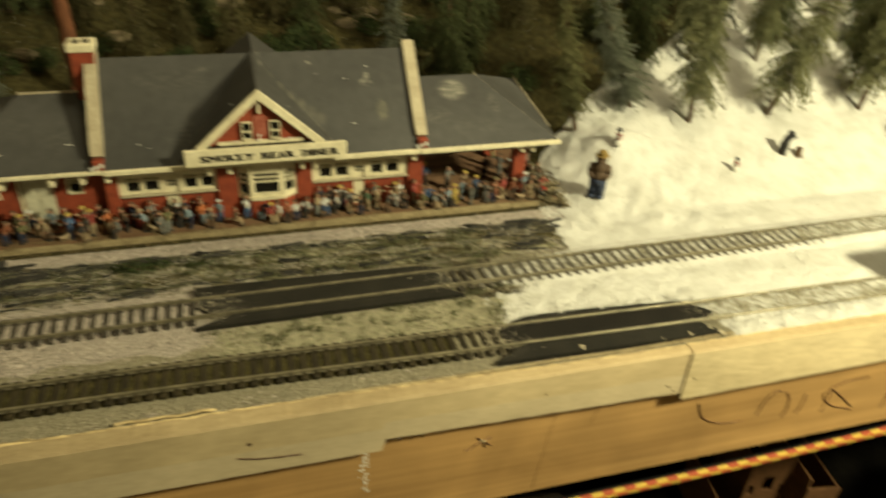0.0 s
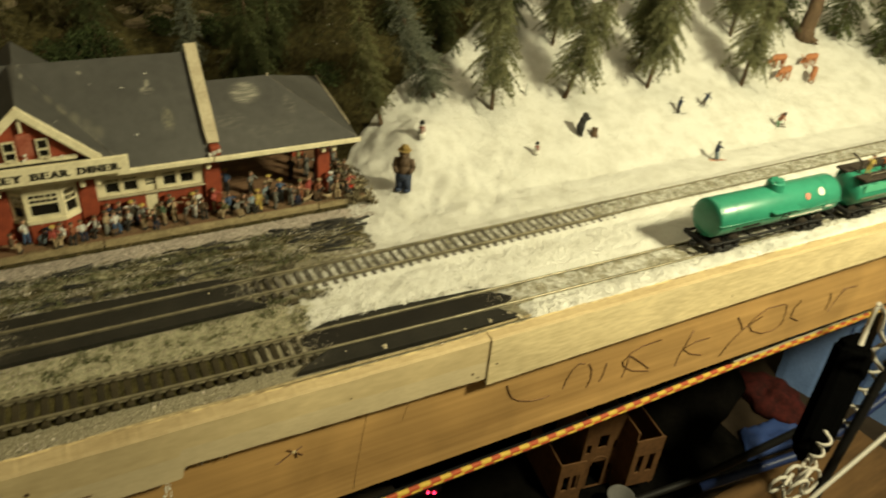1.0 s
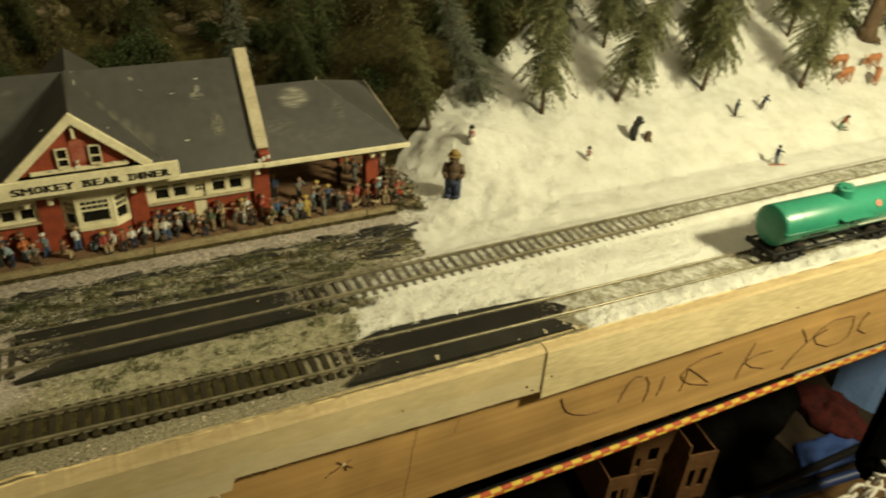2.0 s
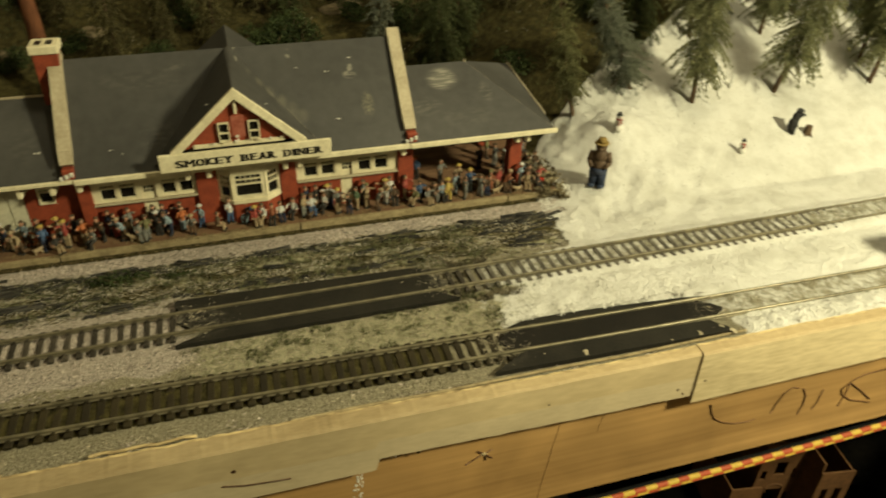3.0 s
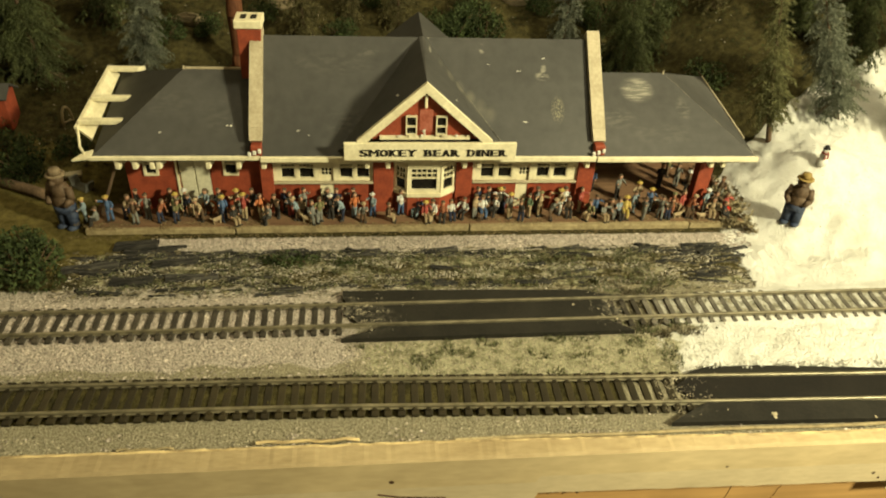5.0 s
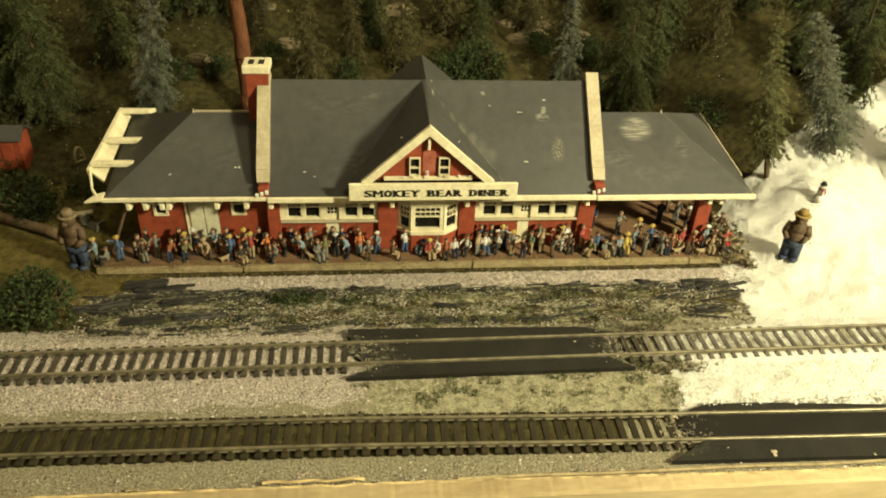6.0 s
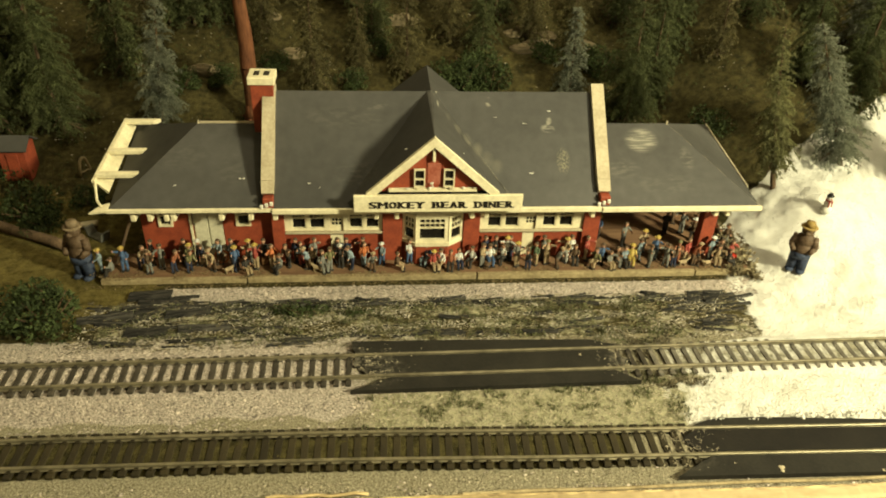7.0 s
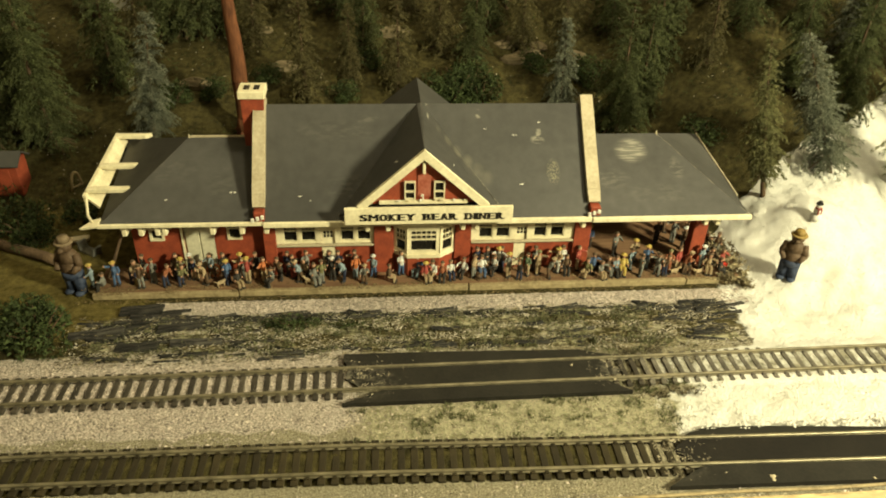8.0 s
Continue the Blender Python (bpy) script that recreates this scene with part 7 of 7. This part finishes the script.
def scrawl():
    """Marker strokes on the lumber, as thin raised ribbons."""
    y = -13.05

    def stroke(*pts):
        bm = B()
        tube(bm, [(a, y, b) for a, b in pts], 0.52, sides=5)
        tagged(link("marker_stroke", bm, M_MARKER), "brown marker stroke handwritten on the lumber", "writing", "handwriting on the lumber")

    first = {
        "c": ((145, -48.5), (147.7, -56.2), (151.1, -62.3), (157.6, -67.1), (167.4, -71.2), (176.9, -72.4), (183, -71.7)),
        "h1": ((193.7, -69.5), (195.3, -62.1), (198.6, -53.9), (204.1, -49.7), (209.3, -51.6)),
        "h2": ((215.9, -76.8), (217.7, -68.1), (216.9, -59.8), (213.1, -53)),
        "i": ((226.7, -75), (229, -68.7), (229.7, -58.1)),
        "k1": ((248.5, -78.4), (250.1, -69.5), (250.6, -58.8)),
        "k2": ((278.6, -52.3), (260.8, -52.7), (251, -56.2), (245.1, -62.2), (247.5, -67.4), (256.8, -74.8), (275.1, -81.7)),
        "k3": ((250.3, -57.6), (261.9, -67.2), (274.2, -78.6)),
    }
    second = {
        "l1": ((302.7, -86.3), (303.7, -76.3), (307.8, -65.2), (311.1, -53.5)),
        "l2": ((332.3, -67.3), (318.2, -66.5), (305.9, -70.2), (316.2, -78.4), (330, -83.9)),
        "y1": ((358.5, -54.9), (365.7, -64.1), (370, -71.9)),
        "y2": ((388.6, -63.3), (371.7, -69.5), (359.8, -80.2), (352.2, -92.5)),
        "o": ((412.7, -57.3), (392, -55.7), (381.2, -60.9), (375, -66.5), (381.9, -75.8), (396.8, -83.1), (410.8, -84.1), (418.8, -78.8), (418.3, -66.7), (415.1, -58.1)),
        "u1": ((432.8, -59.3), (427.1, -66.4), (427.8, -75.7), (439.4, -82.4)),
        "u2": ((471.3, -61.7), (475, -71.9), (473.5, -80.7)),
        "r1": ((478.2, -84), (483.8, -71.4), (489.5, -60.8)),
        "r2": ((506.4, -63.8), (492.5, -62.3), (485.5, -67.6)),
    }
    for pts in (*first.values(), *second.values()):
        stroke(*pts)


scrawl()


def board_marks():
    def mark(name, bm, mat, label):
        tagged(link(name, bm, mat), label, "mark", "marks on the boards")

    bm = B()
    tube(bm, [(-134, -20.1, -19.8), (-124, -20.15, -22.4), (-113, -20.1, -23.6), (-102, -20.1, -24.4)], 0.5, sides=5)
    mark("board_crack", bm, M_KNOT, "dark crack in the pale board")
    for x, z, r, y in ((-127.6, -11.2, 1.2, -20.0), (112, -21, 0.9, -20.0), (128, -17, 0.8, -21.0), (116, -25, 0.7, -20.0), (330, -21, 0.8, -21.0), (33, -11, 0.6, -20.0)):
        bm = B()
        rod(bm, (x, y - 0.15, z), (x, y + 1, z), r, r * 0.8, 9)
        mark("nail_hole", bm, M_KNOT, "dark nail hole in the board")
    for pts in (((-9, -53), (-4, -50), (0, -47.5)), ((2.5, -48), (4.5, -50), (6.5, -52)), ((2.5, -46.8), (6, -44.8)), ((0.5, -46.4), (-2.5, -44)), ((2, -49), (2.8, -52.5))):
        bm = B()
        tube(bm, [(a, -13.0, b) for a, b in pts], 0.5, sides=5)
        mark("knot_scar", bm, M_SCAR, "dark star-shaped scar in the lumber")
    bm = B()
    ball(bm, (1.5, -12.9, -47.5), 1.7, 0.35, 1.3, seg=8)
    mark("torn_knot", bm, M_WOOD, "pale torn centre of the star-shaped scar")
    for x0, z0, x1, z1 in ((46, -33, 38, -98), (73, -36, 70, -50)):
        bm = B()
        tube(bm, [(x0 + (x1 - x0) * k / 6 + 0.3 * math.sin(k * 2.3), -12.82, z0 + (z1 - z0) * k / 6) for k in range(7)], 0.22, sides=5)
        mark("pencil_line", bm, M_PENCIL, "faint pencil line across the lumber")
    bm = B()
    drip = random.Random(3)
    for k in range(38):
        s = k / 37
        ball(bm, (-68 + 1.2 * math.sin(s * 9) + drip.gauss(0, 1.1), -12.75, -40 - s * 32 + drip.uniform(-1, 1)), drip.uniform(0.25, 0.9), 0.3, drip.uniform(0.3, 1.5), seg=6)
    mark("plaster_drip", bm, M_WHITE, "white plaster drip down the lumber")
    # splinters and thin strips lying along the scenery's front edge
    for x0, x1, y, z, r in ((-189, -142, -5.2, 1.8, 0.8), (-98, 190, -7.6, 1.4, 0.9), (-250, -225, -6, 1.4, 0.6)):
        bm = B()
        tube(bm, [(x0 + (x1 - x0) * k / 8, y + 0.5 * math.sin(k * 2.1), z + 0.2 * math.sin(k)) for k in range(9)], r, sides=6)
        tagged(link("wood_strip", bm, M_WOODEDGE if x0 > -200 and x0 < -100 else M_PLATEDGE), "thin wooden strip lying along the front edge", "wood strip", "strips on the front edge")


board_marks()


def torn_fibres():
    """Torn fibres hanging where the old board has broken away."""
    rng = random.Random(29)
    for k in range(9):
        x = -57 + k * 2.6 + rng.uniform(-1, 1)
        bm = B()
        tube(bm, [(x, -17, -24.5), (x + rng.uniform(-1, 1), -16.5, -27 - rng.uniform(0, 2)), (x + rng.uniform(-2, 2), -16, -28.5 - rng.uniform(0, 3))], rng.uniform(0.35, 0.9), sides=5)
        tagged(link("torn_fibre", bm, M_WOODEDGE if k % 3 else M_WHITE), "torn wood fibre hanging under the pale board", "wood fibre", "fibres of the torn board")


torn_fibres()


def on_edge(rng):
    x, y = rng.uniform(-330, 150), rng.uniform(-12, -4) if rng.random() < 0.6 else rng.uniform(-8, 7)
    if noise.noise((x * 0.045, y * 0.1, 43)) < 0.08:
        return None
    return (x, y, ground_height(x, y) + rng.uniform(-0.1, 0.4))


loose("edge_dirt", "dark crumbs and dead moss along the front edge", "dirt", 2600, M_STALK, on_edge, chip, 53)
loose("edge_pebbles", "pale pebbles scattered beside the front track", "pebbles", 900, M_STONE, on_edge, stone, 54)


def striped_cord():
    t = thing("striped_cord", 0, 2.5, -146, "red and yellow braided cord stretched below the lumber", "cord")

    def line(x):
        return Vector((x, 0.006 * x, 0.0225 * x + 0.8 * math.sin(x * 0.02)))

    for k in range(54):
        x = -110 + k * 17.0
        for j in range(2):
            a, b = line(x + j * 8.5), line(x + (j + 1) * 8.5)
            for row, top in enumerate((1.35, -1.35)):
                yellow = (j + row) % 2 == 0
                bm = B()
                off = Vector((2.2 * row, 0, top))
                rod(bm, a + off, b + off + (b - a) * 0.06, 1.95, None, 8)
                part("yellow_strand" if yellow else "red_strand", bm, M_CORDY if yellow else M_CORDR, t)
    u = thing("black_tube", 0, 9, -154, "black rubber tube hanging just under the striped cord", "tube")
    bm = B()
    tube(bm, [(x, 0.006 * x, 0.0225 * x + 0.8 * math.sin(x * 0.02)) for x in range(-110, 800, 20)], 4.2, sides=10)
    part("tube", bm, M_BLACK, u)
    w = thing("twisted_string", 0, 1.0, -141, "thin grey twisted string running along the striped cord", "string")
    bm = B()
    tube(bm, [(x, 0.006 * x, 0.0225 * x + 0.8 * math.sin(x * 0.02) + 1.5 + 0.4 * math.sin(x * 0.11)) for x in range(400, 800, 8)], 1.0, sides=6)
    part("strand", bm, M_TAN, w)


striped_cord()


def helix(a, b, r, turns, n=14):
    a, b = Vector(a), Vector(b)
    d = (b - a)
    u = d.cross(Vector((0.3, 1, 0.2))).normalized()
    w = d.normalized().cross(u)
    k = int(turns * n)
    return [a + d * (i / k) + (u * math.cos(2 * math.pi * i / n) + w * math.sin(2 * math.pi * i / n)) * r for i in range(k + 1)]


def power_adapter():
    t = thing("power_block", 575, -5, -232, "matt black power block hanging under the table", "power block")
    bm = B()
    box(bm, -29, 29, -16, 16, -74, 74, bevel=14)
    bmesh.ops.bevel(bm, geom=bm.edges[:], offset=4, segments=2, affect="EDGES")
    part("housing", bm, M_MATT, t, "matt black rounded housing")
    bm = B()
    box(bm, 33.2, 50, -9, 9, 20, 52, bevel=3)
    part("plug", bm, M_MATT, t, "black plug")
    t.matrix_basis = pose(0.575, -0.005, -0.232, -8, 22, 8)
    c = thing("coiled_cable", 520, -40, -270, "white coiled cable hanging beside the power block", "cable")
    rng = random.Random(4)
    bm = B()
    pts, c0 = [], Vector((-30, 0, -26))
    for k in range(70):
        a = k * 0.62
        tip = Vector((math.cos(a) * 12, math.sin(a * 0.37) * 9, math.sin(a) * 14))
        pts.append(c0 + Vector((k * 0.62, 0, k * 0.12)) + tip)
    tube(bm, pts, 1.9, sides=7)
    part("coil", bm, M_CABLE, c, "tangled white coil")
    bm = B()
    tube(bm, helix((4, 2, -10), (16, 4, 34), 5, 3), 1.7, sides=7)
    part("loose_coil", bm, M_CABLE, c)
    for pts in (((3.5, 10, 147.5), (-0.4, 10, 171.2), (-0.4, 10, 190.4), (2.3, 10, 193.9)), ((0.3, 10, 194.5), (19, 10, 178), (24.5, 10, 156.6), (41, 10, 140.2), (67.2, 10, 124.3)), ((54.6, 14, 128.3), (40.4, 14, 126.1), (50, 14, 111.3), (75.9, 14, 88.5))):
        bm = B()
        tube(bm, pts, 2.3, sides=7)
        part("upper_loop", bm, M_CABLE, c)
    bm = B()
    tube(bm, helix((150.1, 52, 41.8), (153.1, 52, -91.1), 9, 5), 1.9, sides=7)
    part("side_coil", bm, M_CABLE, c)


power_adapter()


def under_table():
    tagged(link("floor", boxed(-2400, 2400, -2549, 1419, -520, -500), M_FLOOR), "dark brown floor under the layout in deep shade", "floor", kind="structure")
    # card model building
    h = thing("card_house", 459, 161, -495.8, "unfinished brown card model building with square openings", "model building", turn=-9)
    h.matrix_basis = h.matrix_basis @ Matrix.Diagonal((1.13, 1.13, 1.13, 1))
    bm = B()
    holed_wall(bm, -34, 12, 0, 114, -2, 0, [(-20, 0, 0.5, 44), (-30, -24, 60, 74), (-16, -4, 66, 86), (4, 9, 60, 74), (-30, -24, 22, 36), (4, 9, 22, 36)])
    tower = part("tower_wall", bm, M_CARD, h, "brown card tower with an open doorway")
    bm = B()
    for a in np.linspace(0, math.pi, 9):
        rod(bm, (-10 + 10 * math.cos(a), -2.4, 44 + 8 * math.sin(a)), (-10 + 10 * math.cos(a + 0.39), -2.4, 44 + 8 * math.sin(a + 0.39)), 1.2, None, 6)
    part("arch", bm, M_CARD, tower)
    bm = B()
    holed_wall(bm, -66, -34.2, 0, 64, -14, -12, [(-60, -52, 20, 44), (-48, -40, 20, 44)])
    part("wing_wall", bm, M_CARD, h)
    bm = B()
    holed_wall(bm, 12.2, 48, 26, 98, -30, -28, [(19, 26, 46, 74), (33, 41, 46, 74)])
    part("wing_wall", bm, M_CARD, h)
    part("side_wall", boxed(12.2, 14.2, -27.8, 60, 0, 110), M_CARD, h)
    part("side_wall", boxed(46, 48, -27.8, 40, 20, 96), M_CARD, h)
    part("side_wall", boxed(-66, -64, -11.8, 60, 0, 64), M_CARD, h)
    part("side_wall", boxed(-34, -32, 0.2, 60, 0, 112), M_CARD, h)
    # black sheet added as shade under the building, a cloudy cup, a blue sheet
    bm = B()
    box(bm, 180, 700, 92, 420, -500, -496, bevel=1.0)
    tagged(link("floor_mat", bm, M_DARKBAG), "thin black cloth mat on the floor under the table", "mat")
    t = thing("plastic_cup", 449, 112, -495.9, "small cloudy plastic cup standing before the card building", "cup")
    bm = B()
    rings = []
    for r, z in ((13, 0), (13.5, 1), (17, 36), (18, 36.6), (16, 36), (12.5, 1.6)):
        rings.append([bm.verts.new((r * math.cos(2 * math.pi * q / 20), r * math.sin(2 * math.pi * q / 20), z)) for q in range(20)])
    for p, q in zip(rings, rings[1:]):
        for k in range(20):
            bm.faces.new((p[k], p[(k + 1) % 20], q[(k + 1) % 20], q[k]))
    bm.faces.new(rings[0][::-1]), bm.faces.new(rings[-1])
    bmesh.ops.recalc_face_normals(bm, faces=bm.faces)
    part("cup", bm, plain("cloudy_plastic", (0.17, 0.165, 0.16), rough=0.3), t, smooth=True)
    t = thing("plastic_sheet", 752, 124, -500, "crumpled blue plastic sheet on the floor", "sheet", turn=-4)
    bm = B()
    rows = [[bm.verts.new((u * 56 * (1 - 0.25 * v), v * 24, 9 + 5 * noise.noise((u * 3, v * 2, 6)) + 2 * noise.noise((u * 8, v * 7, 2)))) for u in np.linspace(-1, 1, 22)] for v in np.linspace(-1, 1, 12)]
    for p, q in zip(rows, rows[1:]):
        for k in range(21):
            bm.faces.new((p[k], p[k + 1], q[k + 1], q[k]))
    low = bmesh.ops.extrude_face_region(bm, geom=bm.faces[:])
    for v in low["geom"]:
        if isinstance(v, bmesh.types.BMVert):
            v.co.z = 0.2
    bmesh.ops.recalc_face_normals(bm, faces=bm.faces)
    part("sheet", bm, plain("blue_plastic_sheet", (0.045, 0.085, 0.28), rough=0.45), t, smooth=True)
    # tubs, bags and tubes far under the table
    for x, y, w, d, hh, mat, name, label in ((905, 195, 74, 80, 150, M_BLUEBIN, "plastic_tub", "pale blue plastic tub on the floor"), (1000, 110, 150, 90, 165, M_BLUEBIN, "plastic_tub", "blue plastic tub on the floor"), (720, 330, 180, 110, 120, M_CARD, "carton", "brown carton in shadow")):
        t = thing(name, x, y, -500, label, "tub" if "tub" in name else "carton", "storage under the table", turn=12)
        bm = B()
        rings = []
        for k, zz in ((0.90, 0.0), (0.90, 0.4), (0.955, hh * 0.5), (1.0, hh), (0.955, hh), (0.90, hh * 0.5), (0.86, 3.0)):
            pts = []
            for q in range(24):
                u = 2 * math.pi * q / 24
                cx, cy = math.cos(u), math.sin(u)
                g = (abs(cx) ** 8 + abs(cy) ** 8) ** (-1 / 8)
                pts.append(bm.verts.new((cx * g * w / 2 * k, cy * g * d / 2 * k, zz)))
            rings.append(pts)
        for p, q in zip(rings, rings[1:]):
            for j in range(24):
                bm.faces.new((p[j], p[(j + 1) % 24], q[(j + 1) % 24], q[j]))
        bm.faces.new(rings[0]), bm.faces.new(rings[-1])
        bmesh.ops.recalc_face_normals(bm, faces=bm.faces)
        part("body", bm, mat, t)
        if "tub" in name:
            part("rim", boxed(-w / 2 + 6, w / 2 - 6, -d / 2 - 5, -d / 2 - 0.1, hh - 9, hh - 1, bevel=1.5), mat, t, "moulded grip")
    t = thing("shelf_board", 700, 27, -499.8, "dusty brown wooden board lying on the floor", "board", turn=4)
    bm = B()
    box(bm, -190, 190, -60, 60, 0, 6, bevel=1.5)
    part("board", bm, M_SHELF, t)
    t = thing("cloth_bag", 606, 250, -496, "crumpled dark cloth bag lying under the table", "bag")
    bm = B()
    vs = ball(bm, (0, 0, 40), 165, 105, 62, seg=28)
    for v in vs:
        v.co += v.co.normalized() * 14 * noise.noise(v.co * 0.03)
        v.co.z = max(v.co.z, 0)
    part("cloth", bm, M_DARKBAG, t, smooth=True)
    for k in range(2):
        bm = B()
        tube(bm, [(-40 + 60 * k, -60, 70), (-30 + 60 * k, -40, 104), (-5 + 60 * k, -30, 108), (5 + 60 * k, -50, 82)], 4, sides=8)
        part("strap", bm, M_BLACK, t, "black carrying strap")
    t = thing("red_cloth", 806, 178, -500, "dark red crumpled cloth on the floor", "cloth", turn=8)
    bm = B()
    vs = ball(bm, (0, 0, 8), 34, 62, 26, seg=24)
    for v in vs:
        v.co += v.co.normalized() * 16 * noise.noise(v.co * 0.05)
        v.co.z = max(v.co.z, 0)
    part("cloth", bm, material("dark_red_cloth", (0.085, 0.012, 0.010), (0.025, 0.004, 0.004), scale=45, rough=0.9), t, smooth=True)
    for pts, r, mat, name, label in (([(690, 0, -120), (672, 0, -230), (652, -5, -384), (640, -10, -499)], 5.5, M_BLACK, "black_pole", "slim black metal pole"), ([(900, 10, -180), (760, 10, -290), (650, 20, -370), (520, 60, -420)], 6, M_DARKBLUE, "blue_hose", "dark blue hose slung under the table"),
                                     ([(760, -40, -215), (648, -40, -284), (568, -40, -337), (500, -40, -390)], 2.6, M_CABLE, "white_cable", "thin off-white cable hanging under the table"), ([(660, 30, -330), (560, 90, -455), (430, 120, -492), (300, 150, -496)], 5, M_BLACK, "black_cable", "black cable trailing over the floor")):
        bm = B()
        fine = []
        for a, b in zip(pts, pts[1:]):
            fine += [tuple(a[i] + (b[i] - a[i]) * k / 5 for i in range(3)) for k in range(5)]
        tube(bm, fine + [pts[-1]], r, sides=9)
        tagged(link(name, bm, mat), label, name.split("_")[1], "cables under the table")
    # a small round grinder wheel and two red indicator lights
    t = thing("motor_drum", 66, 30, -196, "grey round drum end hanging under the beam", "drum")
    bm = B()
    rod(bm, (-22, 0, 0), (22, -8, 0), 24, None, 28)
    part("drum", bm, M_WALK, t)
    bm = B()
    rod(bm, (22.2, -8, 0), (25, -9, 0), 19, 17, 28)
    part("end_cap", bm, M_TAN, t)
    glow = bpy.data.materials.new("red_indicator")
    glow.use_nodes = True
    g = glow.node_tree.nodes["Principled BSDF"]
    g.inputs["Base Color"].default_value = (0.6, 0.0, 0.02, 1)
    g.inputs["Emission Color"].default_value = (1.0, 0.02, 0.06, 1)
    g.inputs["Emission Strength"].default_value = 6.0
    for x, z in ((240, -486), (249, -491)):
        bm = B()
        ball(bm, (x, 232.5, z), 2.2, seg=8)
        tagged(link("indicator_light", bm, glow), "small glowing red indicator light in the dark", "indicator light", "indicator lights")
    # black box added only to fill the dark space below the beam
    t = thing("control_box", 190, 330, -330, "dark control box below the beam", "box")
    part("case", boxed(-60, 60, -20, 30, -170, 30, bevel=3), M_BLACK, t)
    part("foot_bar", boxed(20, 72, -96, -72, -170, -155, bevel=2), M_BLACK, t, "low black indicator bar")


under_table()


def room():
    """Plain walls and a ceiling that close the place."""
    for name, a in (("wall_north", (-2400, 2400, 1420, 1470, -520, 2300)), ("wall_south", (-2400, 2400, -2600, -2550, -520, 2300)), ("wall_west", (-2450, -2401, -2549, 1419, -520, 2300)), ("wall_east", (2401, 2450, -2549, 1419, -520, 2300))):
        tagged(link(name, boxed(*a), M_ROOM), "plain dim room wall", "wall", kind="structure")
    tagged(link("ceiling", boxed(-2450, 2450, -2600, 1470, 2301, 2350), M_ROOM), "plain dim ceiling", "ceiling", kind="structure")
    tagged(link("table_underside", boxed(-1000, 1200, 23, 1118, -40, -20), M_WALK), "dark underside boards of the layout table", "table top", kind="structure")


room()
